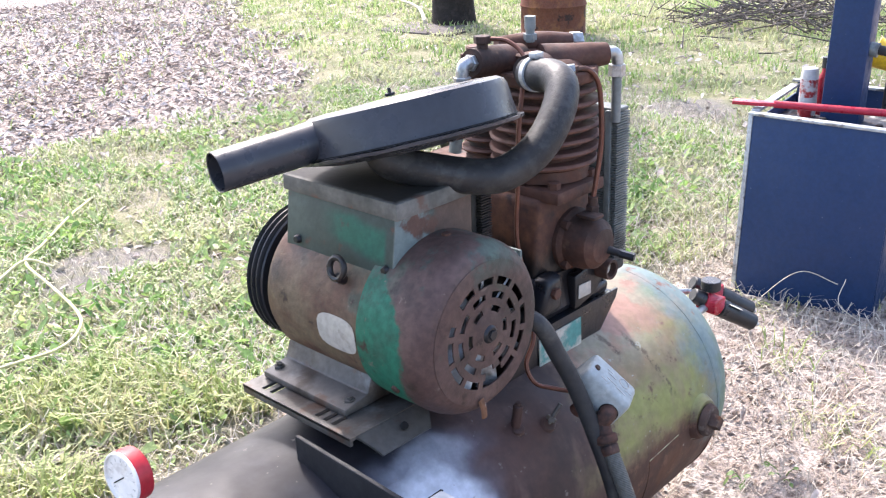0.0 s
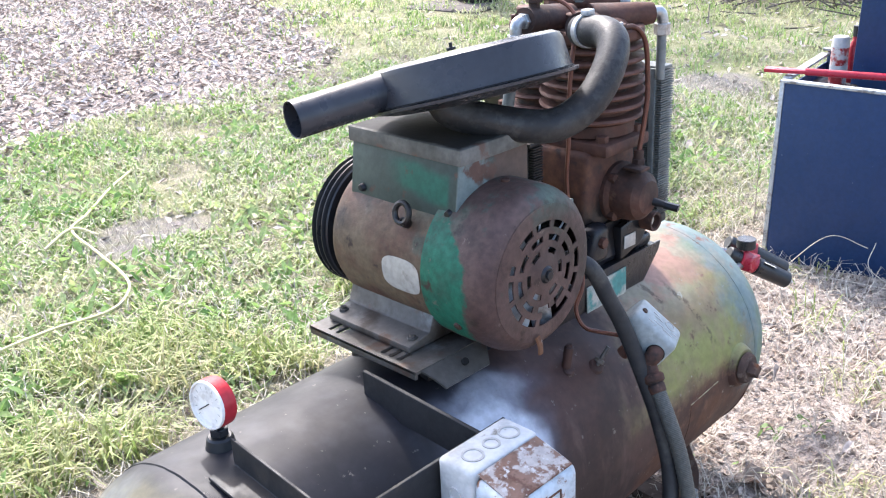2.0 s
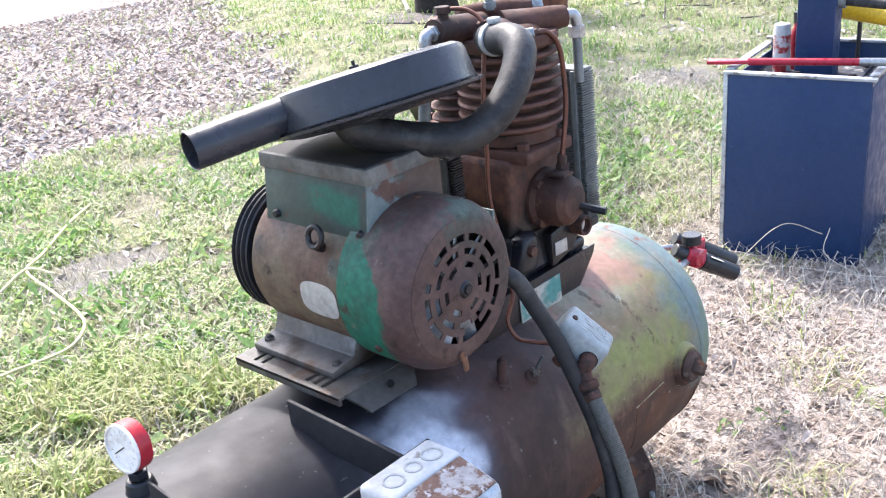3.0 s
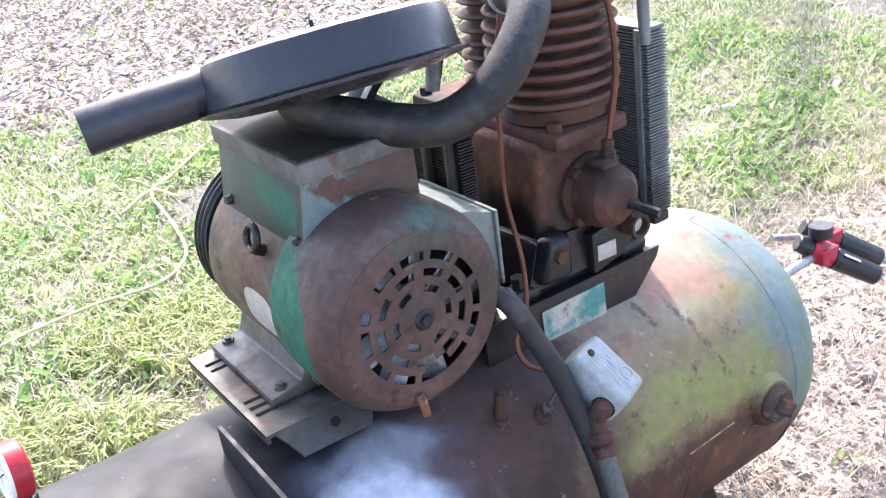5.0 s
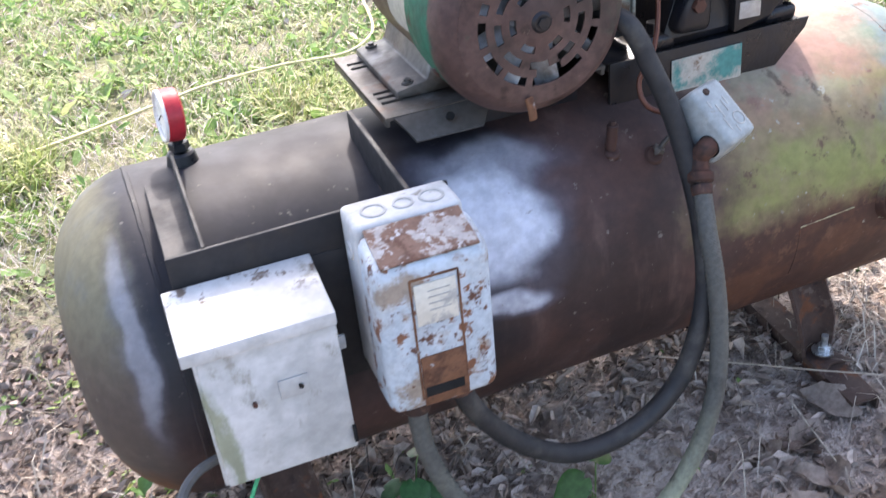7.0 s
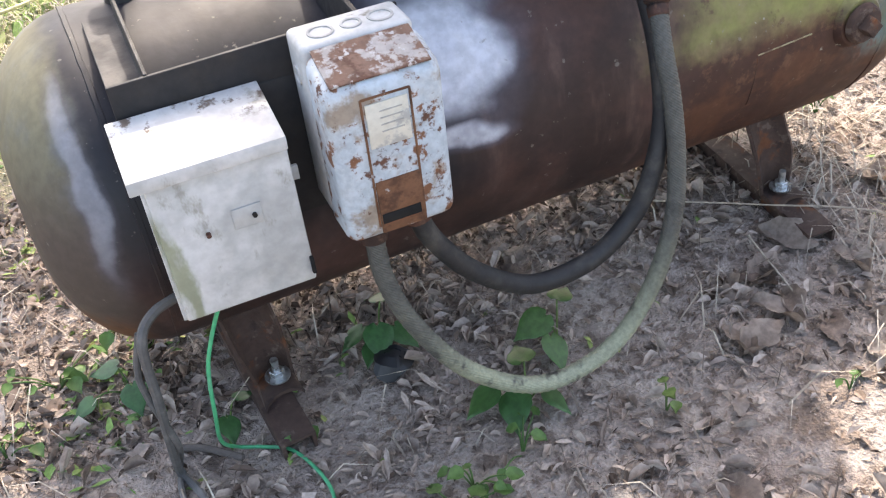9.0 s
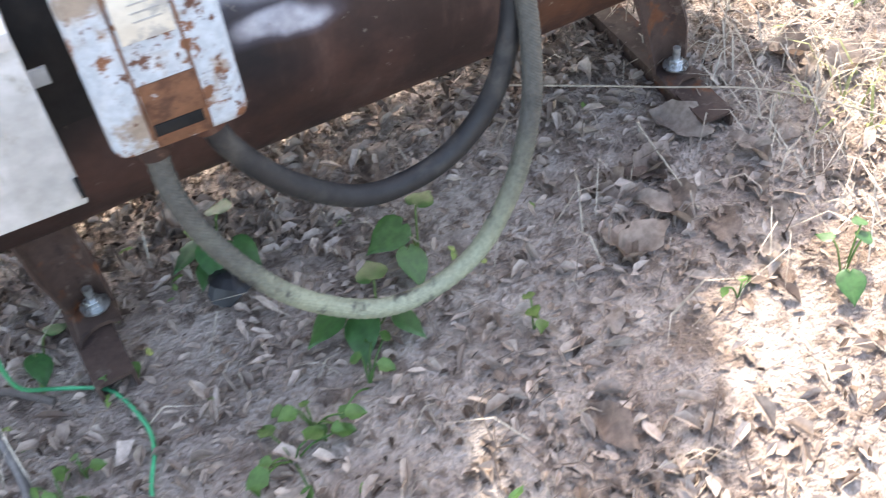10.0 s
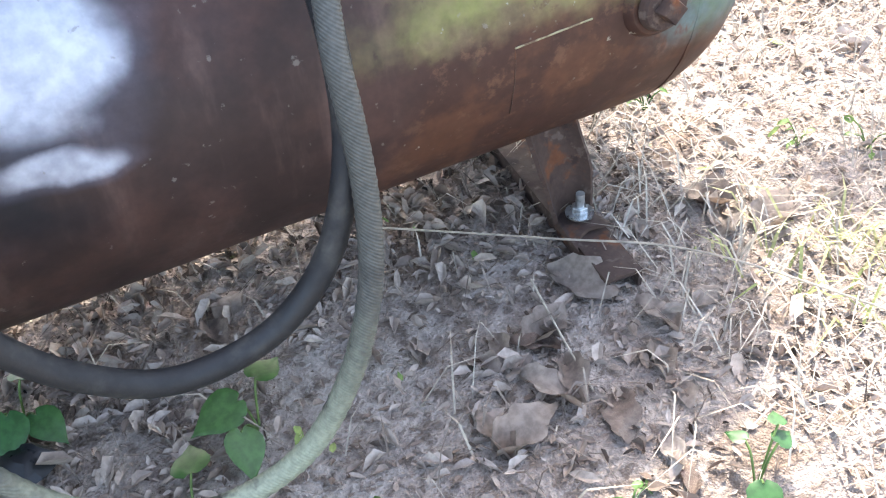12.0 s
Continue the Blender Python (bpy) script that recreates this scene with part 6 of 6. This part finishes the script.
def keep_bare(x, y):
    """Bare sandy patches in the turf."""
    d = np.minimum(((x - 0.74) / 0.36) ** 2 + ((y - 2.45) / 0.22) ** 2, ((x - 4.35) / 0.35) ** 2 + ((y - 1.9) / 0.3) ** 2)
    w = np.array([noise.noise((a * 5, b * 5, 41)) for a, b in zip(x, y)])
    return d + 0.9 * w > 0.75


def blades(n, x, y, length, width, lean, material, name, label, category):
    z = heights(x, y)
    a = rng.uniform(0, math.tau, n)
    l, w, k = length(n), width(n), lean(n)
    side = np.stack([-np.sin(a), np.cos(a), 0 * a], 1) * w[:, None] / 2
    fwd = np.stack([np.cos(a), np.sin(a), 0 * a], 1)
    base = np.stack([x, y, z - 0.004], 1)
    mid = base + fwd * (l * np.sin(k) * 0.4)[:, None] + np.array([0, 0, 1]) * (l * np.cos(k * 0.6) * 0.6)[:, None]
    tip = base + fwd * (l * np.sin(k))[:, None] + np.array([0, 0, 1]) * np.maximum(0.006, l * np.cos(k))[:, None]
    verts = np.stack([base - side, base + side, mid - side * 0.8, mid + side * 0.8, tip], 1)
    i = np.arange(n)[:, None] * 5
    quads, tris = i + np.array([0, 1, 3, 2]), i + np.array([2, 3, 4])
    me = bpy.data.meshes.new(name)
    me.from_pydata(verts.reshape(-1, 3).tolist(), [], quads.tolist() + tris.tolist())
    me.materials.append(material)
    return tagged(new(name, me), label, category, kind="stuff")


def spots(n, x0, x1, y0, y1, test):
    x, y = rng.uniform(x0, x1, n), rng.uniform(y0, y1, n)
    ok = test(x, y)
    return x[ok], y[ok]


def turf_test(power):
    def test(x, y):
        g, w = zone(x, y)
        clump = np.array([noise.noise((a * 3.1, b * 3.1, 9)) for a, b in zip(x, y)])
        fine = np.array([noise.noise((a * 11, b * 11, 15)) for a, b in zip(x, y)])
        far = np.where((y + w * 0.8 - np.clip((x - 3.0) / 4, 0, 1) * 6) > 4.1, 0.12, 1.0)
        return (rng.uniform(0, 1, len(x)) < g ** power * far * (0.5 + 1.25 * clump + 0.5 * fine)) & keep_bare(x, y)
    return test


x, y = spots(120000, -1.8, 4.2, 0.1, 4.4, turf_test(1.0))
blades(len(x), x, y, lambda n: rng.uniform(0.025, 0.085, n), lambda n: rng.uniform(0.005, 0.014, n), lambda n: rng.uniform(0.55, 1.45, n), m_grass, "grass", "short green lawn grass behind the tank", "grass")
x, y = spots(60000, -1.0, 9.5, 4.0, 10.5, turf_test(1.0))
blades(len(x), x, y, lambda n: rng.uniform(0.04, 0.1, n), lambda n: rng.uniform(0.008, 0.016, n), lambda n: rng.uniform(0.4, 1.3, n), m_grass, "grass", "far short grass with dry patches", "grass")
x, y = spots(26000, 4.2, 9.5, -1.0, 4.4, turf_test(1.0))
blades(len(x), x, y, lambda n: rng.uniform(0.04, 0.1, n), lambda n: rng.uniform(0.007, 0.014, n), lambda n: rng.uniform(0.4, 1.3, n), m_grass, "grass", "short sunlit grass beyond the machine", "grass")


def straw_test(x, y):
    g, w = zone(x, y)
    band = np.exp(-((y - 1.2) / 0.5) ** 2) + 1.0 * (x > 0.5) * (y < 1.2) + 0.22 + 0.35 * (y > 1.2) * (w > 0.0) + 0.5 * (x > 1.2) * (y > 0.8)
    return (rng.uniform(0, 1, len(x)) < band) & ((y > 0.0) | (x > 0.6) | (rng.uniform(0, 1, len(x)) < 0.2))


x, y = spots(60000, -1.6, 4.4, -1.1, 4.4, straw_test)
blades(len(x), x, y, lambda n: rng.uniform(0.03, 0.15, n), lambda n: rng.uniform(0.0015, 0.0035, n), lambda n: rng.uniform(1.15, 1.52, n), m_straw, "straw", "dry straw stalks lying on the soil", "straw")


def tuft_test(x, y):
    c = np.array([noise.noise((a * 2.3, b * 2.3, 21)) for a, b in zip(x, y)])
    return (c > 0.0) & (np.abs(y - 1.32) < 0.34)


x, y = spots(16000, -1.3, 1.7, 0.85, 1.75, tuft_test)
blades(len(x), x, y, lambda n: rng.uniform(0.05, 0.17, n), lambda n: rng.uniform(0.004, 0.009, n), lambda n: rng.uniform(0.5, 1.45, n), m_tuft, "grass_tufts", "taller half-dry grass tufts round the tank", "grass")


def leaves(n, x, y, size, curl, material, name, label, category, lean=0.35, lift=0.0):
    """Small curled leaves lying at all angles."""
    z = heights(x, y)
    a, s = rng.uniform(0, math.tau, n), size(n)
    tilt, roll, c = rng.normal(0, lean, n), rng.normal(0, lean, n), rng.uniform(0.1, 1.0, n) * curl
    local = np.array([(-1, 0, 0), (-0.35, 0.33, 1), (-0.35, -0.33, 1), (0.4, 0.3, 1), (0.4, -0.3, 1), (1, 0, 0), (0, 0, -0.25)], float)
    p = np.tile(local, (n, 1, 1))
    p[:, :, 2] *= c[:, None]
    p[:, :, 1] *= rng.uniform(0.7, 1.35, n)[:, None]
    p[:, :, :2] += rng.normal(0, 0.09, (n, 7, 2))
    p *= s[:, None, None]
    p[:, :, 2] += p[:, :, 0] * np.sin(tilt)[:, None] + p[:, :, 1] * np.sin(roll)[:, None]
    ca, sa = np.cos(a)[:, None], np.sin(a)[:, None]
    w = np.stack([ca * p[:, :, 0] - sa * p[:, :, 1], sa * p[:, :, 0] + ca * p[:, :, 1], p[:, :, 2]], 2)
    w[:, :, 2] -= w[:, :, 2].min(1)[:, None]
    w += np.stack([x, y, z], 1)[:, None, :] + np.array([0, 0, 0.001]) + (rng.uniform(0, lift, n) if lift else np.zeros(n))[:, None, None] * np.array([0, 0, 1.0])
    tri = np.array([(0, 6, 1), (0, 2, 6), (1, 6, 3), (2, 4, 6), (3, 6, 5), (6, 4, 5)])
    faces = (np.arange(n)[:, None, None] * 7 + tri).reshape(-1, 3)
    me = bpy.data.meshes.new(name)
    me.from_pydata(w.reshape(-1, 3).tolist(), [], faces.tolist())
    me.materials.append(material)
    return tagged(new(name, me), label, category, kind="stuff")


def rosette_test(x, y):
    g, w = zone(x, y)
    c = np.array([noise.noise((a * 2.1, b * 2.1, 61)) + 0.7 * noise.noise((a * 9, b * 9, 62)) for a, b in zip(x, y)])
    return (rng.uniform(0, 1, len(x)) < g * np.clip(0.25 + 1.6 * c, 0, 1)) & keep_bare(x, y) & (y < 4.3)


x, y = spots(30000, -1.6, 3.6, 0.4, 4.4, rosette_test)
leaves(len(x), x, y, lambda n: rng.uniform(0.012, 0.03, n), 0.25, m_turfleaf, "lawn_weeds", "broad bright green weed leaves in the lawn", "lawn weeds", 0.75, 0.03)


def litter_test(x, y):
    g, w = zone(x, y)
    under = np.exp(-((y - 0.12) / 0.28) ** 2)
    front = 0.3 * np.exp(-((y + 0.35) / 0.45) ** 2)
    return rng.uniform(0, 1, len(x)) < 0.34 + 0.9 * under + 1.2 * front + 0.5 * (x > 0.6) * (y < 1.0)


x, y = spots(40000, -1.4, 2.6, -1.2, 1.3, litter_test)
leaves(len(x), x, y, lambda n: 0.003 + 0.0105 * rng.uniform(0, 1, n) ** 2.6, 0.45, m_litter, "leaf_litter", "small dead leaves scattered on the soil", "leaf litter")


def sprig_test(x, y):
    c = np.array([noise.noise((a * 3.3, b * 3.3, 71)) for a, b in zip(x, y)])
    return rng.uniform(0, 1, len(x)) < np.clip(2.5 * (c - 0.12), 0, 1) * (x + 0.4 * y > 0.55)


x, y = spots(7000, 0.4, 2.8, -1.0, 0.9, sprig_test)
blades(len(x), x, y, lambda n: rng.uniform(0.03, 0.13, n), lambda n: rng.uniform(0.0025, 0.006, n), lambda n: rng.uniform(0.7, 1.45, n), m_tuft, "grass_tufts", "sparse green grass sprigs among the straw", "grass")


def shade_test(x, y):
    c = np.array([noise.noise((a * 3.7, b * 3.7, 51)) for a, b in zip(x, y)])
    keep = np.where(x + 0.35 * y > 0.6, 0.1, 1.0) * np.where((x < -0.1) & (y < -0.2), 0.5, 1.0) * np.where((x > 0.2) & (y < -0.1), 0.55, 1.0)
    return rng.uniform(0, 1, len(x)) < keep * (0.35 + 0.9 * c + 0.4 * (y > -0.2))


x, y = spots(26000, -1.3, 1.6, -1.15, 0.7, shade_test)
leaves(len(x), x, y, lambda n: 0.005 + 0.017 * rng.uniform(0, 1, n) ** 2, 0.8, m_litter_mix, "leaf_litter", "broken brown leaves strewn round the tank", "leaf litter")
x, y = spots(26000, -1.3, 1.7, -1.15, 0.9, shade_test)
leaves(len(x), x, y, lambda n: 0.002 + 0.009 * rng.uniform(0, 1, n) ** 2, 0.7, m_crumb, "leaf_mould", "dark crumbled leaf scraps on the soil", "leaf mould", 0.5)
x, y = spots(7000, -1.3, 1.6, -1.15, 0.9, shade_test)
blades(len(x), x, y, lambda n: rng.uniform(0.02, 0.1, n), lambda n: rng.uniform(0.0015, 0.004, n), lambda n: rng.uniform(1.3, 1.54, n), m_twig, "twigs", "thin dark broken twigs on the soil", "twigs")


def clover_test(x, y):
    c = np.array([noise.noise((a * 4.1, b * 4.1, 33)) for a, b in zip(x, y)])
    near = np.exp(-((x + 0.85) / 0.45) ** 2 - ((y - 0.4) / 0.45) ** 2) + 0.7 * np.exp(-((x + 0.72) / 0.22) ** 2 - ((y + 0.02) / 0.2) ** 2)
    return rng.uniform(0, 1, len(x)) < near * (0.4 + 1.2 * c) + 0.02 * (c > 0.2)


x, y = spots(22000, -1.5, 1.6, -1.0, 1.2, clover_test)
leaves(len(x), x, y, lambda n: rng.uniform(0.006, 0.016, n), 0.2, m_clover, "ground_cover", "tiny green ground-cover leaves on the soil", "ground cover")


def far_litter(x, y):
    w = np.array([noise.noise((a * 0.9, b * 0.9, 5)) for a, b in zip(x, y)])
    f = (y + w * 0.9 - np.clip((x - 3.0) / 4, 0, 1) * 6) > 3.9
    return (rng.uniform(0, 1, len(x)) < np.where(f, 1.0, 0.1))


x, y = spots(75000, -1.5, 8.5, 1.2, 11.0, far_litter)
leaves(len(x), x, y, lambda n: rng.uniform(0.012, 0.034, n), 0.35, m_litter_far, "leaf_litter", "carpet of pale brown fallen leaves under the trees", "leaf litter")


def big_leaf(at, size, turn, fold, label="large curled brown dead leaf on the soil"):
    """One broad dead leaf with lobes and a folded middle."""
    ob = thing("dead_leaf", gz(*at), label, "dead leaf", "large fallen leaves")
    rnd = random.Random(int(at[0] * 1000) + int(at[1] * 100))
    bm = bmesh.new()
    rows, phase = [], rnd.random() * 6
    for i in range(13):
        t = i / 12
        wide = math.sin(math.pi * min(1, t * 0.92 + 0.06)) ** 0.8 * (1 + 0.16 * math.sin(t * 17 + phase)) * 0.3
        rows.append([bm.verts.new((t - 0.5, s * wide * (1 - 0.35 * abs(s) * min(1, fold)), fold * abs(s) ** 1.5 * wide * (1.0 + 0.5 * math.sin(t * 7 + s * 3 + phase)) + 0.09 * math.sin(t * 4 + s * 2 + phase) + 0.025 * rnd.random())) for s in (-1, -0.55, 0, 0.55, 1)])
    for p, q in zip(rows, rows[1:]):
        for k in range(4):
            bm.faces.new((p[k], p[k + 1], q[k + 1], q[k]))
    low = min(v.co.z for v in bm.verts)
    bm.transform(Matrix.Translation(gz(*at)) @ Matrix.Rotation(radians(turn), 4, "Z") @ Matrix.Scale(size, 4) @ Matrix.Translation((0, 0, -low)))
    bmesh.ops.solidify(bm, geom=bm.faces[:], thickness=0.0007)
    bmesh.ops.recalc_face_normals(bm, faces=bm.faces[:])
    part("leaf_blade", bm, m_bigleaf, ob, sharp=60)


for at, size, turn, fold in (((0.43, -0.518), 0.085, 60, 0.5), ((0.375, -0.445), 0.1, 115, 1.1), ((0.41, -0.44), 0.085, 75, 0.9), ((0.425, -0.349), 0.1, 25, 0.6), ((0.4, -0.365), 0.07, 140, 0.6),
                             ((0.316, -0.482), 0.11, 15, 0.8), ((0.28, -0.47), 0.085, 95, 1.0), ((0.452, -0.589), 0.06, 80, 0.7), ((0.519, -0.527), 0.05, 75, 0.6), ((0.447, -0.632), 0.045, 60, 0.4),
                             ((0.515, -0.3), 0.12, 120, 0.4), ((0.568, -0.402), 0.085, 100, 0.9), ((0.526, -0.466), 0.07, 75, 0.8), ((0.646, -0.404), 0.06, 20, 0.5), ((0.07, -0.085), 0.07, 40, 0.5),
                             ((0.037, -0.123), 0.065, 110, 0.5), ((0.845, -0.31), 0.12, 30, 0.4), ((0.774, -0.228), 0.11, 150, 0.5), ((0.777, -0.277), 0.1, 60, 0.5), ((0.355, -0.344), 0.06, 80, 0.8),
                             ((0.36, -0.393), 0.055, 20, 0.7), ((0.321, -0.359), 0.06, 130, 0.6), ((-0.86, -0.02), 0.06, -20, 0.6), ((-0.29, -0.62), 0.075, 25, 0.7), ((0.1, -0.72), 0.09, 100, 0.6), ((0.2, -0.58), 0.05, 50, 0.6), ((0.26, -0.3), 0.055, 80, 0.8)):
    big_leaf(at, size * 0.95, turn, fold * 0.75)


def weed(at, n, size, spread, seed, label):
    """A low plant: thin stems with broad toothed leaves."""
    ob = thing("weed", gz(*at), label, "weed", "weeds on the bare soil")
    rnd = random.Random(seed)
    for k in range(n):
        a = rnd.uniform(0, math.tau)
        r = spread * rnd.uniform(0.2, 1.0)
        h = rnd.uniform(0.02, 0.09) * size / 0.05
        tip = Vector(gz(at[0] + r * math.cos(a), at[1] + r * math.sin(a), h))
        root = Vector(gz(*at, -0.005))
        part("stem", bm_tube([root, root.lerp(tip, 0.5) + Vector((0, 0, 0.01)), tip], 0.0015, 6, 3), m_weed, ob)
        bm = bmesh.new()
        s = size * rnd.uniform(0.6, 1.1)
        mid = [bm.verts.new((t, 0, -0.12 * t * t)) for t in (0, 0.35, 0.7, 1.05)]
        for sgn in (1, -1):
            edge = [bm.verts.new((t, sgn * w, 0.08 + 0.05 * rnd.random())) for t, w in ((0.0, 0.12), (0.22, 0.42), (0.55, 0.38), (0.85, 0.16))]
            for i in range(3):
                f = (mid[i], mid[i + 1], edge[i + 1], edge[i])
                bm.faces.new(f if sgn > 0 else f[::-1])
            f = (mid[3], edge[3], mid[2]) if sgn < 0 else (mid[2], mid[3], edge[3])
        bmesh.ops.recalc_face_normals(bm, faces=bm.faces[:])
        bm.transform(Matrix.Translation(tip) @ Euler((rnd.gauss(0, 0.3), rnd.gauss(0.25, 0.25), a + rnd.gauss(0, 0.6))).to_matrix().to_4x4() @ Matrix.Scale(s, 4))
        part("leaf", bm, m_weed, ob, sharp=80)


def heart_weed(root, blades_at, label):
    """A seedling with a few large heart-shaped leaves on thin stems: rows of (x, y, height, length, turn, droop)."""
    ob = thing("weed", gz(*root), label, "weed", "weeds on the bare soil")
    base = Vector(gz(*root, -0.005))
    rnd = random.Random(int(root[0] * 997) + 31)
    for x, y, h, size, turn, droop in blades_at:
        tip = Vector(gz(x, y, h))
        part("stem", bm_tube([base, base.lerp(tip, 0.55) + Vector((0, 0, 0.012)), tip], 0.0016, 6, 4), m_weed, ob)
        bm = bmesh.new()
        half = [(-0.1, 0.16), (0.0, 0.33), (0.15, 0.43), (0.35, 0.43), (0.58, 0.33), (0.8, 0.17), (0.97, 0.05)]
        spine = [bm.verts.new((max(0.0, t) if k else 0.02, 0, 0.0 - 0.1 * t * t)) for k, (t, _) in enumerate(half)] + [bm.verts.new((1.08, 0, -0.12))]
        for sgn in (1, -1):
            inner = [bm.verts.new((t, sgn * w * 0.5, 0.035 + 0.02 * rnd.random() - 0.1 * t * t)) for t, w in half]
            outer = [bm.verts.new((t, sgn * w, 0.03 * rnd.random() - 0.12 * t * t)) for t, w in half]
            for a, b in ((spine, inner), (inner, outer)):
                for k in range(len(half) - 1):
                    f = (a[k], a[k + 1], b[k + 1], b[k])
                    bm.faces.new(f if sgn > 0 else f[::-1])
            for tri in ((spine[6], spine[7], inner[6]), (inner[6], spine[7], outer[6])):
                bm.faces.new(tri if sgn > 0 else tri[::-1])
        bm.transform(Matrix.Translation(tip) @ Euler((rnd.gauss(0, 0.18), droop, radians(turn))).to_matrix().to_4x4() @ Matrix.Scale(size, 4))
        part("leaf", bm, m_heart, ob, sharp=80)


LEAFY = "low green weed with broad heart-shaped leaves on bare soil"
heart_weed((-0.225, -0.15), ((-0.255, -0.165, 0.045, 0.052, 200, 0.3), (-0.235, -0.185, 0.055, 0.06, 255, 0.5), (-0.21, -0.135, 0.06, 0.05, 60, 0.2), (-0.205, -0.185, 0.04, 0.052, 300, 0.4), (-0.25, -0.195, 0.03, 0.042, 230, 0.4)), LEAFY)
heart_weed((0.035, -0.31), ((0.02, -0.3, 0.05, 0.065, 190, 0.2), (0.05, -0.285, 0.06, 0.05, 40, 0.2), (0.01, -0.335, 0.035, 0.06, 265, 0.4)), LEAFY)
heart_weed((-0.075, -0.41), ((-0.1, -0.42, 0.04, 0.065, 245, 0.35), (-0.125, -0.4, 0.045, 0.06, 195, 0.3), (-0.06, -0.375, 0.05, 0.055, 80, 0.2), (-0.055, -0.435, 0.035, 0.05, 300, 0.4)), LEAFY)
heart_weed((-0.64, -0.07), ((-0.65, -0.055, 0.05, 0.05, 160, 0.2), (-0.635, -0.1, 0.04, 0.055, 270, 0.3), (-0.7, -0.09, 0.03, 0.045, 200, 0.3)), LEAFY)
heart_weed((-0.51, -0.215), ((-0.513, -0.235, 0.03, 0.045, 270, 0.3), (-0.49, -0.205, 0.035, 0.035, 20, 0.2)), "small heart-leaved green weed beside the skid")
heart_weed((0.505, -0.675), ((0.494, -0.692, 0.035, 0.045, 240, 0.3), (0.535, -0.665, 0.05, 0.03, 20, 0.2), (0.546, -0.65, 0.06, 0.025, 60, 0.2), (0.51, -0.64, 0.045, 0.025, 110, 0.2)), "yellow-green weed among straw")
weed((-0.26, -0.555), 7, 0.032, 0.06, 5, "yellow-green creeping weed on bare soil")
weed((-0.22, -0.52), 6, 0.026, 0.05, 4, "small creeping green weed on bare soil")
weed((-0.13, -0.5), 5, 0.024, 0.06, 21, "small creeping green weed on bare soil")
weed((0.102, -0.53), 3, 0.03, 0.02, 6, "tiny green seedling on bare soil")
weed((-0.5, -0.443), 3, 0.02, 0.02, 20, "tiny green seedlings on bare soil")
weed((-0.53, -0.473), 4, 0.028, 0.03, 22, "tiny green seedlings on bare soil")
weed((0.367, -0.629), 3, 0.022, 0.03, 12, "tiny green seedling on bare soil")
weed((1.0, -0.19), 4, 0.022, 0.035, 13, "small green weed among dead leaves")
weed((0.85, 0.02), 5, 0.024, 0.05, 14, "small green weed among dead leaves")
weed((1.09, -0.25), 4, 0.02, 0.04, 16, "small green weed among dead leaves")
weed((-0.42, -0.3), 5, 0.022, 0.05, 10, "small green weed beside the skid")
weed((-0.62, 0.08), 8, 0.03, 0.09, 15, "small yellow-green weed on bare soil")
weed((-0.75, 0.0), 8, 0.03, 0.08, 17, "small yellow-green weed on bare soil")
weed((-0.5, 0.05), 7, 0.032, 0.09, 8, "small yellow-green weed on bare soil")
weed((-0.85, -0.12), 6, 0.025, 0.07, 19, "small yellow-green weed on bare soil")


def stalk(points, label):
    ob = thing("dry_stalk", points[0], label, "dry stalk")
    part("stem", bm_tube([gz(*p) for p in points], 0.0016, 6), m_straw, ob)


stalk([(0.3, -0.05, 0.02), (0.5, -0.24, 0.05), (0.66, -0.38, 0.06), (0.85, -0.62, 0.03)], "long pale grass stalk arched over the soil")
stalk([(0.45, -0.27, 0.02), (0.43, -0.38, 0.02), (0.42, -0.47, 0.01)], "thin dark twig on the soil")
stalk([(0.72, 0.0, 0.0), (0.76, -0.05, 0.16), (0.84, -0.1, 0.3)], "tall dry grass stem beside the tank")
stalk([(0.74, 0.02, 0.0), (0.78, 0.0, 0.18), (0.9, 0.0, 0.33)], "tall dry grass stem beside the tank")
stalk([(1.75, 0.25, 0.0), (1.85, 0.2, 0.1), (1.95, 0.12, 0.18), (2.02, 0.02, 0.14)], "dry bent twig against the blue cabinet")
stalk([(2.05, -0.1, 0.0), (2.0, 0.0, 0.08), (2.03, 0.0, 0.16)], "dry bent twig against the blue cabinet")
stalk([(2.28, 0.557, 0.0), (2.285, 0.56, 0.15), (2.28, 0.555, 0.3)], "upright pale dry stick beside the blue cabinet")
stalk([(1.9, 0.3, 0.02), (1.98, 0.1, 0.02), (2.0, -0.15, 0.03), (2.1, -0.3, 0.02)], "dry bent twig against the blue cabinet")
